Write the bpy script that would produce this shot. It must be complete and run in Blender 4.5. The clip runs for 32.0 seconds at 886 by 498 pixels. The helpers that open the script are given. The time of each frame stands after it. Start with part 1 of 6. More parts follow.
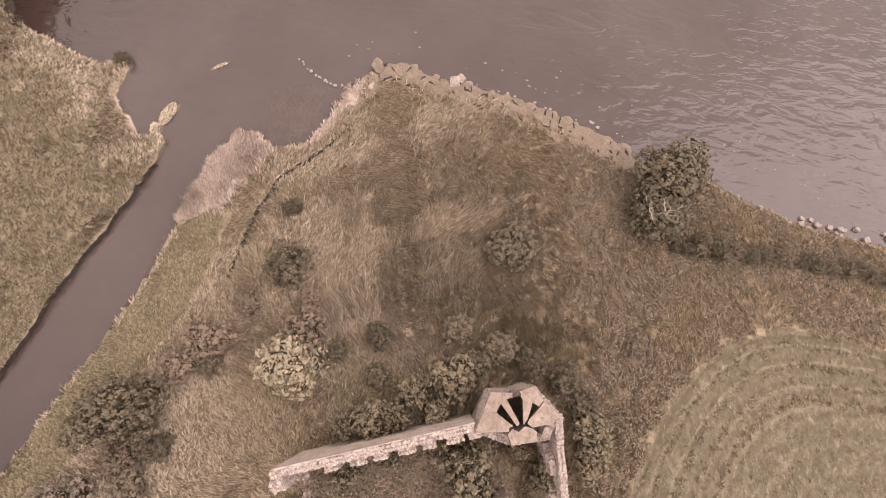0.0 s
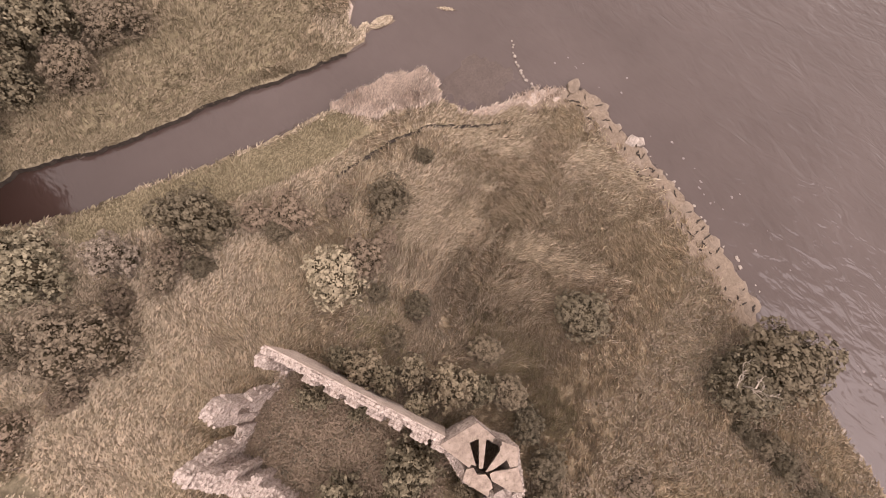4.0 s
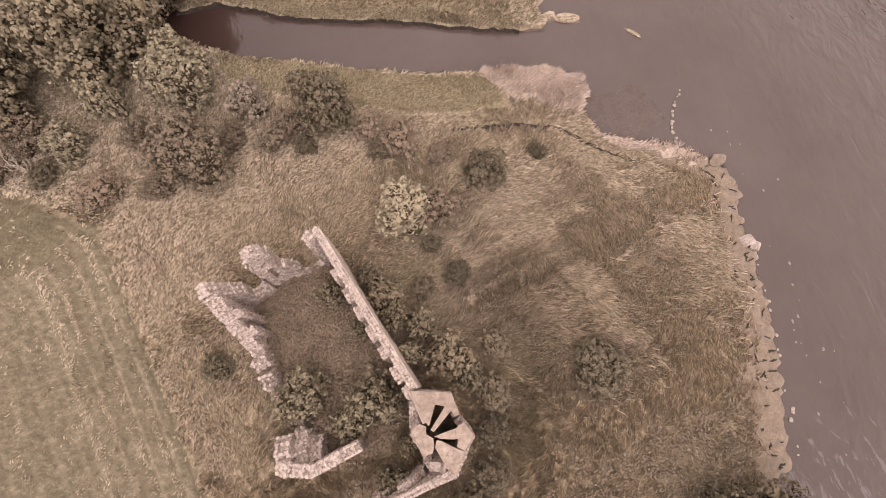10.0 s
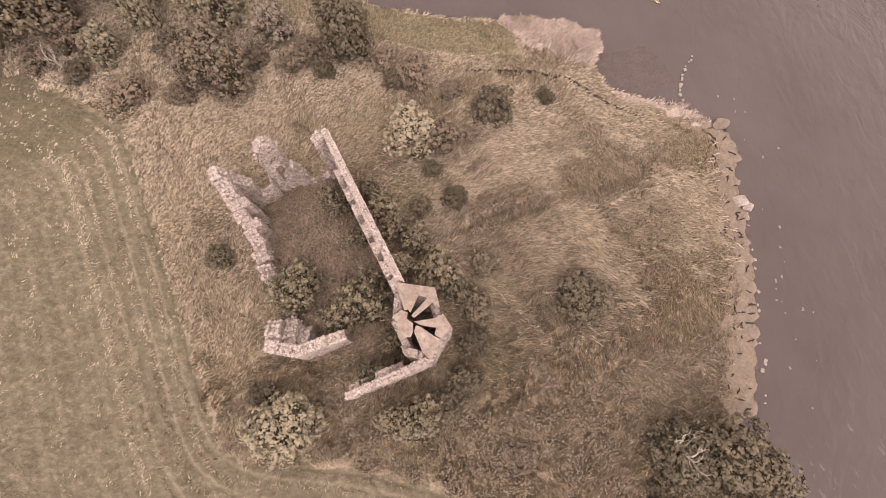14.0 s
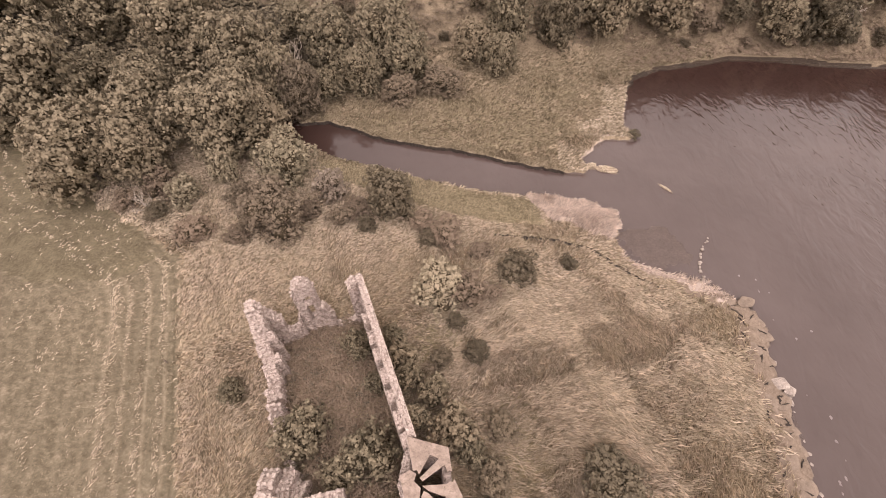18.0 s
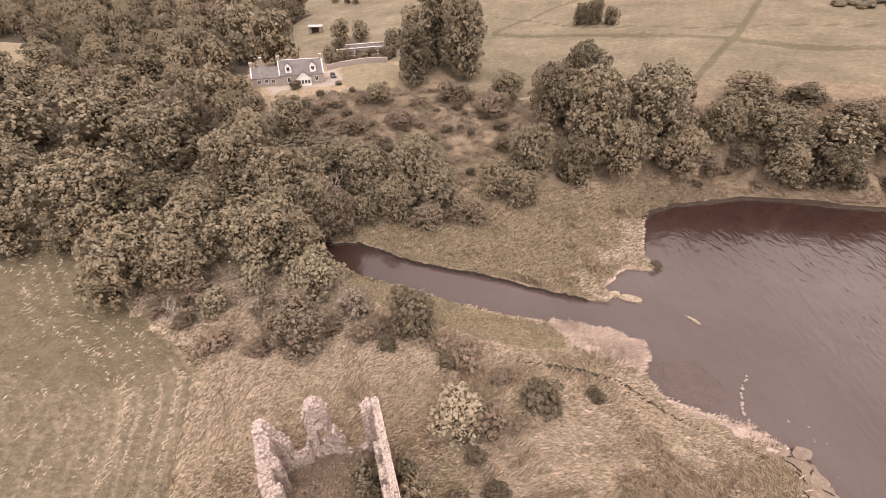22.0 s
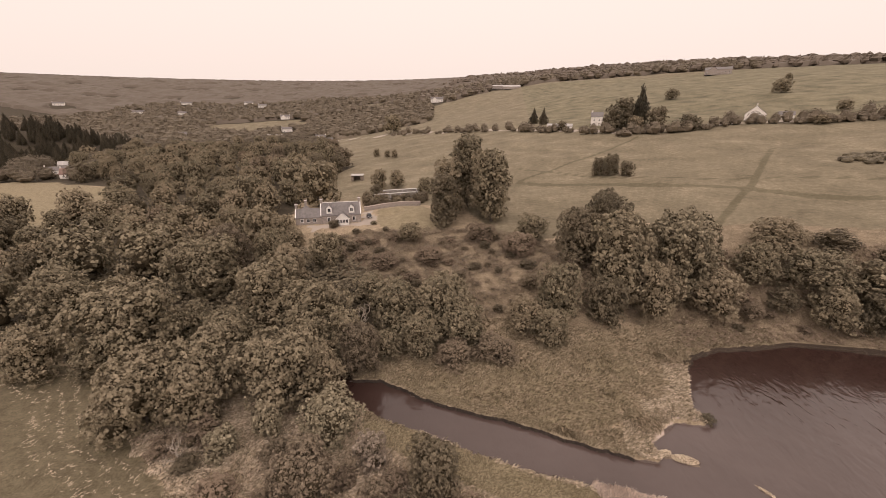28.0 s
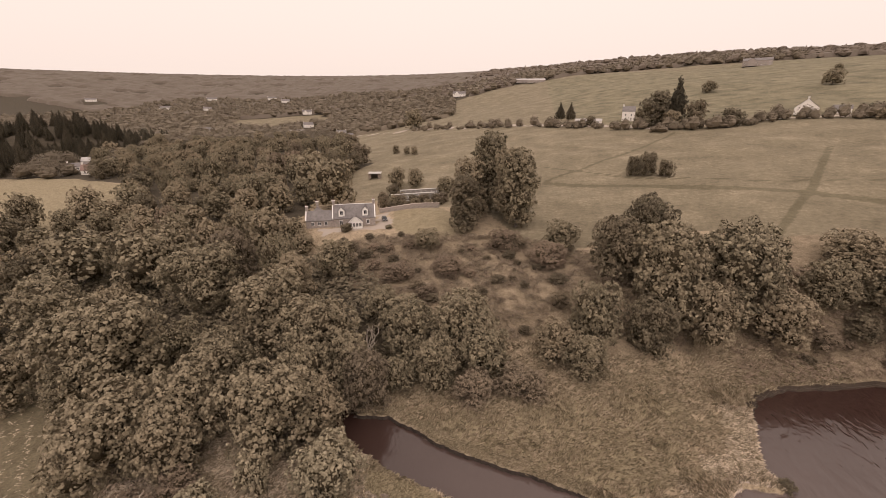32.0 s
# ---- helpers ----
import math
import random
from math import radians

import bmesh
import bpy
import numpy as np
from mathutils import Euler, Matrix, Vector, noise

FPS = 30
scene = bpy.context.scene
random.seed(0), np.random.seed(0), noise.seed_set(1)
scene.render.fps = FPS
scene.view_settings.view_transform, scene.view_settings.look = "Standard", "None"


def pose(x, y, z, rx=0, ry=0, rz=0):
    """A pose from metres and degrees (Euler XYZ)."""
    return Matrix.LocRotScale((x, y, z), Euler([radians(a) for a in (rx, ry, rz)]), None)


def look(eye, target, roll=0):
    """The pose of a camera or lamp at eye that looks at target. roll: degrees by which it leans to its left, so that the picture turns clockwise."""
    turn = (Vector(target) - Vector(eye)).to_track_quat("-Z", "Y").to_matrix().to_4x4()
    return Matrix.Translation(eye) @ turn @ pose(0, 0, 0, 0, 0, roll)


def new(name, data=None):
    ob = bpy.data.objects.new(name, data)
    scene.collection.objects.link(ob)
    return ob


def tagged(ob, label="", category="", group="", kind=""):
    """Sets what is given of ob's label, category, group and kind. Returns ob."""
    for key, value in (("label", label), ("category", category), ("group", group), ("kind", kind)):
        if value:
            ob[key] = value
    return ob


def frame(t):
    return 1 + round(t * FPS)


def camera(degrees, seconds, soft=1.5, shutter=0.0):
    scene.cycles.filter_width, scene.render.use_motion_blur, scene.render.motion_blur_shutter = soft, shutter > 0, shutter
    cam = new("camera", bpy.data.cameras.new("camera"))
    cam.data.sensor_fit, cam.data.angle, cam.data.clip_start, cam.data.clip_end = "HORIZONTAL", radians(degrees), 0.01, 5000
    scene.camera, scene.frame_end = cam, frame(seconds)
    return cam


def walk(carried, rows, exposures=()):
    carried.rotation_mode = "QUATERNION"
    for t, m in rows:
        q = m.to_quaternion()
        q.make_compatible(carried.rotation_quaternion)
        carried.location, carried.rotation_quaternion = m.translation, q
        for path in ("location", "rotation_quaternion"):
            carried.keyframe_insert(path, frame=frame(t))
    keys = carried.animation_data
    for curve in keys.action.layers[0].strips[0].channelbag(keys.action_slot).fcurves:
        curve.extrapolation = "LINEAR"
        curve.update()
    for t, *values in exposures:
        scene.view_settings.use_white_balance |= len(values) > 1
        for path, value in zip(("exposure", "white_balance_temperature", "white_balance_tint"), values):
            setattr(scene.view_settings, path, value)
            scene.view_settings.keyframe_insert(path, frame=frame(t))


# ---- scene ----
cam = camera(92.6, 32.0, soft=0.5)

PATH = [
    (0, (1.467, 7.818, 54.779), (1.995, 7.955, 52.855), -1.0),
    (0.5, (1.242, 7.804, 54.572), (1.77, 7.986, 52.652), -1.3),
    (1, (1.025, 7.766, 54.39), (1.543, 7.994, 52.472), -1.4),
    (1.5, (1.203, 7.749, 54.388), (1.695, 8.02, 52.468), -2.1),
    (2, (0.999, 7.847, 54.287), (1.478, 8.157, 52.37), -1.4),
    (2.5, (0.882, 7.899, 54.165), (1.342, 8.247, 52.25), -1.1),
    (3, (0.679, 7.972, 54.08), (1.116, 8.361, 52.168), -0.8),
    (3.5, (0.319, 7.896, 53.794), (0.736, 8.322, 51.884), 0.1),
    (5.5, (0.112, 9.596, 54.142), (0.341, 10.109, 52.223), 0.9),
    (6, (0.036, 9.761, 54.119), (0.221, 10.29, 52.199), 0.8),
    (6.5, (-0.04, 9.842, 54.139), (0.113, 10.376, 52.217), 0.7),
    (7, (-0.203, 9.905, 54.066), (-0.07, 10.443, 52.144), 0.9),
    (7.5, (-0.27, 9.737, 54.07), (-0.151, 10.285, 52.15), 0.5),
    (8, (-0.384, 9.123, 53.998), (-0.275, 9.679, 52.08), 0.3),
    (8.5, (-0.452, 8.467, 53.895), (-0.346, 9.028, 51.978), 0.6),
    (9, (-0.33, 7.251, 53.838), (-0.234, 7.821, 51.923), 0.2),
    (9.5, (-0.153, 5.725, 53.661), (-0.067, 6.309, 51.75), -0.4),
    (10, (-0.127, 4.168, 53.606), (-0.045, 4.76, 51.698), -0.3),
    (10.5, (0.037, 2.589, 53.475), (0.11, 3.19, 51.568), -0.6),
    (11, (0.203, 0.981, 53.307), (0.268, 1.582, 51.4), -0.6),
    (11.5, (0.277, -0.453, 53.348), (0.341, 0.144, 51.44), 0.1),
    (12, (0.38, -1.922, 53.305), (0.441, -1.33, 51.395), 0.6),
    (12.5, (0.56, -3.076, 53.222), (0.614, -2.489, 51.311), 0.6),
    (13, (0.691, -4.002, 53.132), (0.736, -3.419, 51.22), 0.5),
    (13.5, (0.606, -4.816, 53.061), (0.648, -4.228, 51.151), 1.1),
    (15.5, (0.653, -6.317, 53.269), (0.657, -5.734, 51.356), 0.9),
    (16, (0.654, -6.266, 53.287), (0.646, -5.584, 51.407), 0.6),
    (16.5, (0.649, -6.155, 53.44), (0.627, -5.309, 51.627), 0.4),
    (17, (0.686, -6.151, 53.574), (0.642, -5.135, 51.852), 0.1),
    (17.5, (0.54, -6.137, 53.51), (0.478, -4.984, 51.876), 0.0),
    (18, (0.55, -6.271, 53.496), (0.47, -5.043, 51.919), -0.0),
    (18.5, (0.571, -6.292, 53.566), (0.478, -5.044, 52.005), 0.0),
    (19, (0.497, -6.285, 53.659), (0.387, -4.984, 52.144), -0.0),
    (19.5, (0.426, -6.253, 53.695), (0.3, -4.9, 52.227), -0.0),
    (20, (0.237, -6.23, 53.788), (0.096, -4.834, 52.363), 0.0),
    (20.5, (0.268, -6.275, 53.918), (0.109, -4.824, 52.55), -0.0),
    (21, (0.32, -6.289, 53.727), (0.143, -4.789, 52.415), -0.1),
    (21.5, (0.407, -6.305, 53.824), (0.208, -4.755, 52.576), -0.2),
    (22, (0.342, -6.329, 53.836), (0.128, -4.722, 52.665), -0.2),
    (22.5, (0.278, -6.378, 53.896), (0.051, -4.729, 52.787), -0.2),
    (23, (0.242, -6.493, 53.939), (-0.004, -4.787, 52.925), -0.2),
    (23.5, (0.246, -6.568, 54.169), (-0.02, -4.804, 53.265), -0.3),
    (24, (0.07, -6.693, 54.279), (-0.216, -4.871, 53.505), -0.3),
    (24.5, (0.148, -6.823, 53.98), (-0.152, -4.972, 53.285), -0.3),
    (25, (0.277, -6.944, 53.827), (-0.038, -5.074, 53.192), -0.3),
    (25.5, (0.19, -6.998, 53.89), (-0.135, -5.12, 53.283), -0.3),
    (27.5, (-0.204, -5.885, 53.771), (-0.565, -4.016, 53.159), -0.3),
    (28, (-0.364, -4.921, 53.771), (-0.735, -3.055, 53.156), -0.3),
    (28.5, (-0.507, -3.919, 53.879), (-0.886, -2.055, 53.262), -0.4),
    (29, (-0.652, -2.498, 53.848), (-1.042, -0.637, 53.23), -0.4),
    (29.5, (-0.933, -1.134, 53.814), (-1.333, 0.724, 53.192), -0.4),
    (30, (-1.298, 0.314, 53.844), (-1.71, 2.168, 53.217), -0.4),
    (30.5, (-1.58, 2.53, 53.835), (-2.004, 4.38, 53.204), -0.5),
    (31, (-2.229, 3.979, 53.956), (-2.663, 5.825, 53.322), -0.3),
    (31.5, (-2.175, 5.918, 53.846), (-2.627, 7.76, 53.212), -0.5),
    (32, (-2.752, 7.985, 53.843), (-3.216, 9.823, 53.207), -0.5),
]
walk(cam, [(t, look(eye, target, roll)) for t, eye, target, roll in PATH],
     [(0, 0.6, 6700, 29.5), (12, 0.55, 6700, 29.5), (20, 0.68, 6700, 29.5), (23, 0.76, 6750, 29.5), (24, 0.64, 6850, 29.5), (25, 0.19, 6950, 30.0), (25.5, 0.12, 7000, 28.5), (28, 0.03, 7050, 28.5), (32, 0.03, 7100, 28.5)])

# ---- daylight: an overcast sky ----
world = bpy.data.worlds.new("overcast_sky")
scene.world = world
world.use_nodes = True
wn, wl = world.node_tree.nodes, world.node_tree.links
wn.clear()
sky = wn.new("ShaderNodeTexSky")
sky.sky_type, sky.sun_disc = "NISHITA", False
sky.sun_elevation, sky.sun_rotation = radians(48), radians(200)
sky.air_density, sky.dust_density, sky.ozone_density = 1.0, 6.0, 1.0
pale = wn.new("ShaderNodeHueSaturation")
pale.inputs["Saturation"].default_value = 0.12
cloud = wn.new("ShaderNodeMix")
cloud.data_type = "RGBA"
cloud.inputs[0].default_value, cloud.inputs[7].default_value = 0.92, (7.6, 7.3, 6.45, 1)
# an even cloud deck, brighter overhead than at the horizon
where = wn.new("ShaderNodeTexCoord")
axes = wn.new("ShaderNodeSeparateXYZ")
deck = wn.new("ShaderNodeMath")
deck.operation, deck.use_clamp = "MULTIPLY_ADD", False
deck.inputs[1].default_value, deck.inputs[2].default_value = 0.33, 0.78
dome = wn.new("ShaderNodeVectorMath")
dome.operation = "SCALE"
wl.new(where.outputs["Generated"], axes.inputs[0])
wl.new(axes.outputs["Z"], deck.inputs[0])
back = wn.new("ShaderNodeBackground")
back.inputs["Strength"].default_value = 0.15
out = wn.new("ShaderNodeOutputWorld")
wl.new(sky.outputs[0], pale.inputs["Color"])
wl.new(pale.outputs[0], cloud.inputs[6])
wl.new(cloud.outputs[2], dome.inputs[0])
wl.new(deck.outputs[0], dome.inputs["Scale"])
wl.new(dome.outputs[0], back.inputs["Color"])
wl.new(back.outputs[0], out.inputs["Surface"])
sun = new("sun", bpy.data.lights.new("sun", "SUN"))
sun.data.energy, sun.data.angle, sun.data.color = 0.9, radians(50), (1.0, 0.96, 0.9)
sun.matrix_world = look((20, -60, 80), (0, 0, 0))

# ---- materials ----
def material(name):
    m = bpy.data.materials.new(name)
    m.use_nodes = True
    n, l = m.node_tree.nodes, m.node_tree.links
    return m, n, l, n["Principled BSDF"]


def ramp(n, l, source, stops):
    r = n.new("ShaderNodeValToRGB")
    e = r.color_ramp.elements
    while len(e) < len(stops):
        e.new(0.5)
    for k, (at, c) in zip(e, stops):
        k.position, k.color = at, (*c, 1)
    l.new(source, r.inputs[0])
    return r.outputs[0]


def noise_tex(n, l, scale, detail=4.0, rough=0.6, vector=None, distortion=0.0):
    t = n.new("ShaderNodeTexNoise")
    t.inputs["Scale"].default_value, t.inputs["Detail"].default_value = scale, detail
    t.inputs["Roughness"].default_value, t.inputs["Distortion"].default_value = rough, distortion
    if vector is not None:
        l.new(vector, t.inputs["Vector"])
    return t.outputs["Fac"]


def blend(n, l, fac, a, b, mode="MIX"):
    m = n.new("ShaderNodeMix")
    m.data_type, m.blend_type = "RGBA", mode
    for socket, value in ((m.inputs[0], fac), (m.inputs[6], a), (m.inputs[7], b)):
        if isinstance(value, (int, float)):
            socket.default_value = value
        elif isinstance(value, tuple):
            socket.default_value = (*value, 1)
        else:
            l.new(value, socket)
    return m.outputs[2]


def maths(n, l, op, a, b=0.0, c=0.0):
    m = n.new("ShaderNodeMath")
    m.operation = op
    for socket, value in zip(m.inputs, (a, b, c)):
        if isinstance(value, (int, float)):
            socket.default_value = value
        else:
            l.new(value, socket)
    return m.outputs[0]


def bump(n, l, p, height, strength, distance):
    b = n.new("ShaderNodeBump")
    b.inputs["Strength"].default_value, b.inputs["Distance"].default_value = strength, distance
    l.new(height, b.inputs["Height"])
    l.new(b.outputs[0], p.inputs["Normal"])


def place(n):
    return n.new("ShaderNodeTexCoord").outputs["Object"]


def surface(name, dark, light, scale, rough=0.85, grain=8.0, relief=0.02, spots=None, metal=0.0):
    """Two scales of variation between two tones, with relief; spots: a third tone in patches."""
    m, n, l, p = material(name)
    at = place(n)
    big, fine = noise_tex(n, l, scale, 5, 0.6, at), noise_tex(n, l, scale * grain, 4, 0.65, at)
    both = maths(n, l, "ADD", maths(n, l, "MULTIPLY", big, 0.55), maths(n, l, "MULTIPLY", fine, 0.45))
    c = ramp(n, l, both, [(0.36, dark), (0.64, light)])
    if spots:
        c = blend(n, l, ramp(n, l, noise_tex(n, l, scale * 2.3, 6, 0.7, at), [(0.56, (0, 0, 0)), (0.66, (1, 1, 1))]), c, spots)
    l.new(c, p.inputs["Base Color"])
    p.inputs["Roughness"].default_value, p.inputs["Metallic"].default_value = rough, metal
    bump(n, l, p, both, 0.6, relief)
    return m


def leaf_material(name, dark, light, turned, cast=0.16):
    """Leaves: every clump a tone of its own, fine leaf grain within it, every tree a cast of its own."""
    m, n, l, p = material(name)
    clump = n.new("ShaderNodeNewGeometry").outputs["Random Per Island"]
    tree = n.new("ShaderNodeObjectInfo").outputs["Random"]
    at = place(n)
    big, fine = noise_tex(n, l, 0.45, 3, 0.6, at), noise_tex(n, l, 2.4, 4, 0.8, at)
    f = maths(n, l, "ADD", maths(n, l, "MULTIPLY", clump, 0.24), maths(n, l, "ADD", maths(n, l, "MULTIPLY", big, 0.45), maths(n, l, "MULTIPLY_ADD", fine, 0.5, 0.0)))
    c = ramp(n, l, f, [(0.3, dark), (0.82, light)])
    some = ramp(n, l, maths(n, l, "ADD", maths(n, l, "MULTIPLY", tree, 0.5), maths(n, l, "MULTIPLY", noise_tex(n, l, 0.9, 3, 0.6, at), 0.6)),
                [(0.45, (0, 0, 0)), (0.8, (0.6, 0.6, 0.6))])
    own = ramp(n, l, tree, [(0.0, (1 - cast,) * 3), (1.0, (1 + cast,) * 3)])
    l.new(blend(n, l, 1.0, blend(n, l, some, c, turned), own, "MULTIPLY"), p.inputs["Base Color"])
    p.inputs["Roughness"].default_value = 0.6
    p.inputs["Specular IOR Level"].default_value = 0.12
    bump(n, l, p, fine, 0.8, 0.12)
    return m


LEAF = {
    "oak": leaf_material("oak_leaves", (0.048, 0.041, 0.027), (0.37, 0.314, 0.212), (0.225, 0.178, 0.122), 0.2),
    "ash": leaf_material("ash_leaves", (0.13, 0.112, 0.072), (0.45, 0.388, 0.27), (0.35, 0.292, 0.205)),
    "willow": leaf_material("willow_leaves", (0.08, 0.065, 0.045), (0.29, 0.234, 0.168), (0.25, 0.19, 0.138)),
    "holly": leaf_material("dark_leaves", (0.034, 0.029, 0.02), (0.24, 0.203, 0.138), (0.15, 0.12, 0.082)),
    "pale": leaf_material("pale_leaves", (0.15, 0.122, 0.09), (0.50, 0.41, 0.325), (0.38, 0.305, 0.235)),
    "rust": leaf_material("rust_leaves", (0.07, 0.053, 0.038), (0.31, 0.24, 0.175), (0.25, 0.19, 0.138)),
    "bush": leaf_material("bush_leaves", (0.042, 0.035, 0.024), (0.225, 0.186, 0.128), (0.2, 0.156, 0.108)),
    "bramble": leaf_material("bramble_leaves", (0.05, 0.041, 0.03), (0.31, 0.258, 0.19), (0.25, 0.192, 0.142)),
    "pine": leaf_material("conifer_needles", (0.028, 0.025, 0.017), (0.095, 0.082, 0.056), (0.085, 0.07, 0.048)),
}


def grass_material(name, dark, light, fresh):
    """Blades: each a tone of its own, in broad and in small patches of drier and of fresher growth."""
    m, n, l, p = material(name)
    blade = n.new("ShaderNodeNewGeometry").outputs["Random Per Island"]
    at = place(n)
    wide, mid = noise_tex(n, l, 0.075, 4, 0.6, at), noise_tex(n, l, 0.6, 4, 0.65, at)
    f = maths(n, l, "ADD", maths(n, l, "MULTIPLY", blade, 0.75), maths(n, l, "MULTIPLY", mid, 0.3))
    c = ramp(n, l, f, [(0.2, dark), (0.9, light)])
    g = ramp(n, l, f, [(0.2, tuple(0.6 * v for v in fresh)), (0.85, fresh)])
    where = ramp(n, l, maths(n, l, "ADD", maths(n, l, "MULTIPLY", wide, 0.65), maths(n, l, "MULTIPLY", mid, 0.35)), [(0.42, (0.45, 0.45, 0.45)), (0.6, (0, 0, 0))])
    l.new(blend(n, l, where, c, g), p.inputs["Base Color"])
    p.inputs["Roughness"].default_value = 0.7
    p.inputs["Specular IOR Level"].default_value = 0.12
    return m


BARK = surface("bark", (0.06, 0.045, 0.035), (0.19, 0.16, 0.13), 2.0, 0.9, 6, 0.03)
# dark tone for the cores of crowns: inner shade put into colour
CROWN_SHADE = surface("crown_inner_shade", (0.035, 0.028, 0.018), (0.13, 0.105, 0.068), 3.5, 0.95, 5, 0.16)
CROWN_SHADE.node_tree.nodes["Principled BSDF"].inputs["Specular IOR Level"].default_value = 0.05
DEAD = surface("bleached_wood", (0.3, 0.25, 0.2), (0.6, 0.53, 0.45), 3.0, 0.85, 6, 0.02)


def masonry(name, dark, light, joint, size):
    """Rubble of uneven stones with worn joints, pits and pale lichen."""
    m, n, l, p = material(name)
    at = place(n)
    bent = n.new("ShaderNodeVectorMath")
    bent.operation = "ADD"
    warp = n.new("ShaderNodeTexNoise")
    warp.inputs["Scale"].default_value, warp.inputs["Detail"].default_value = 1.6, 4
    l.new(at, warp.inputs["Vector"])
    l.new(at, bent.inputs[0])
    l.new(warp.outputs["Color"], bent.inputs[1])
    cells = []
    for feature in ("F1", "DISTANCE_TO_EDGE"):
        v = n.new("ShaderNodeTexVoronoi")
        v.feature = feature
        v.inputs["Scale"].default_value = size
        l.new(bent.outputs[0], v.inputs["Vector"])
        cells.append(v)
    tone = n.new("ShaderNodeSeparateColor")
    l.new(cells[0].outputs["Color"], tone.inputs[0])
    fine, big, pit = noise_tex(n, l, 9, 5, 0.7, at), noise_tex(n, l, 0.6, 4, 0.6, at), noise_tex(n, l, 3.2, 6, 0.75, at)
    f = maths(n, l, "ADD", maths(n, l, "MULTIPLY", tone.outputs[0], 0.4), maths(n, l, "ADD", maths(n, l, "MULTIPLY", fine, 0.4), maths(n, l, "MULTIPLY", big, 0.3)))
    c = ramp(n, l, f, [(0.32, dark), (0.75, light)])
    c = blend(n, l, ramp(n, l, noise_tex(n, l, 1.1, 6, 0.7, at), [(0.5, (0, 0, 0)), (0.64, (0.7, 0.7, 0.7))]), c, tuple(min(0.78, 1.12 * v) for v in light))
    gap = ramp(n, l, cells[1].outputs["Distance"], [(0.0, (0.35, 0.35, 0.35)), (0.06, (1, 1, 1))])
    hole = ramp(n, l, pit, [(0.36, (0, 0, 0)), (0.46, (1, 1, 1))])
    l.new(blend(n, l, hole, joint, blend(n, l, gap, joint, c)), p.inputs["Base Color"])
    p.inputs["Roughness"].default_value = 0.92
    bump(n, l, p, maths(n, l, "ADD", maths(n, l, "MULTIPLY", hole, 0.8), maths(n, l, "ADD", gap, maths(n, l, "MULTIPLY", fine, 0.6))), 0.9, 0.08)
    return m


STONE = masonry("lichened_masonry", (0.31, 0.24, 0.208), (0.66, 0.555, 0.49), (0.2, 0.152, 0.125), 5.2)
HARL = surface("worn_harling", (0.38, 0.30, 0.255), (0.66, 0.56, 0.49), 0.9, 0.92, 8, 0.03, (0.27, 0.21, 0.17))
RUBBLE = surface("rubble_stone", (0.26, 0.205, 0.175), (0.72, 0.62, 0.55), 2.4, 0.92, 5, 0.05, (0.17, 0.13, 0.10))
SLAB = surface("roof_slab_stone", (0.20, 0.15, 0.118), (0.44, 0.35, 0.29), 1.6, 0.92, 9, 0.06, (0.17, 0.135, 0.095))
PEAT = surface("peat_bank", (0.085, 0.063, 0.046), (0.25, 0.19, 0.138), 1.6, 0.92, 7, 0.09)
BANK_TURF = surface("worn_bank_turf", (0.13, 0.1, 0.075), (0.27, 0.212, 0.162), 1.3, 0.92, 9, 0.05)
ROCK = surface("shore_rock", (0.16, 0.13, 0.11), (0.5, 0.43, 0.37), 1.5, 0.85, 6, 0.05)
WHITE = surface("white_render", (0.68, 0.64, 0.58), (0.82, 0.79, 0.74), 0.7, 0.8, 8, 0.004)
SLATE = surface("slate", (0.10, 0.09, 0.085), (0.2, 0.18, 0.17), 0.8, 0.55, 9, 0.01)
GRANITE = surface("granite_wall", (0.20, 0.17, 0.15), (0.42, 0.37, 0.33), 1.6, 0.85, 6, 0.015)
TRIM = surface("white_paint", (0.74, 0.72, 0.68), (0.85, 0.83, 0.8), 2.0, 0.5, 6, 0.002)
TIN = surface("pale_sheet_roof", (0.3, 0.28, 0.26), (0.5, 0.48, 0.46), 0.6, 0.5, 10, 0.01)
BLACK = surface("black_car_paint", (0.012, 0.012, 0.014), (0.025, 0.025, 0.03), 2.0, 0.2, 5, 0.0)
RUBBER = surface("tyre_rubber", (0.015, 0.015, 0.015), (0.035, 0.035, 0.035), 4.0, 0.8, 5, 0.002)
TIMBER = surface("weathered_timber", (0.13, 0.10, 0.08), (0.28, 0.23, 0.18), 2.5, 0.85, 6, 0.01)
RED = surface("red_roof", (0.16, 0.10, 0.08), (0.26, 0.17, 0.14), 1.0, 0.8, 8, 0.01)
STRAW = grass_material("dry_grass", (0.22, 0.177, 0.125), (0.81, 0.686, 0.54), (0.64, 0.545, 0.385))
HAY = grass_material("dropped_hay", (0.28, 0.23, 0.165), (0.74, 0.63, 0.49), (0.56, 0.48, 0.35))
REED = grass_material("pale_reed", (0.4, 0.325, 0.272), (0.88, 0.75, 0.645), (0.7, 0.59, 0.5))

GLASS, gn, gl, gp = material("window_glass")
gp.inputs["Base Color"].default_value = (0.02, 0.022, 0.025, 1)
gp.inputs["Roughness"].default_value = 0.06

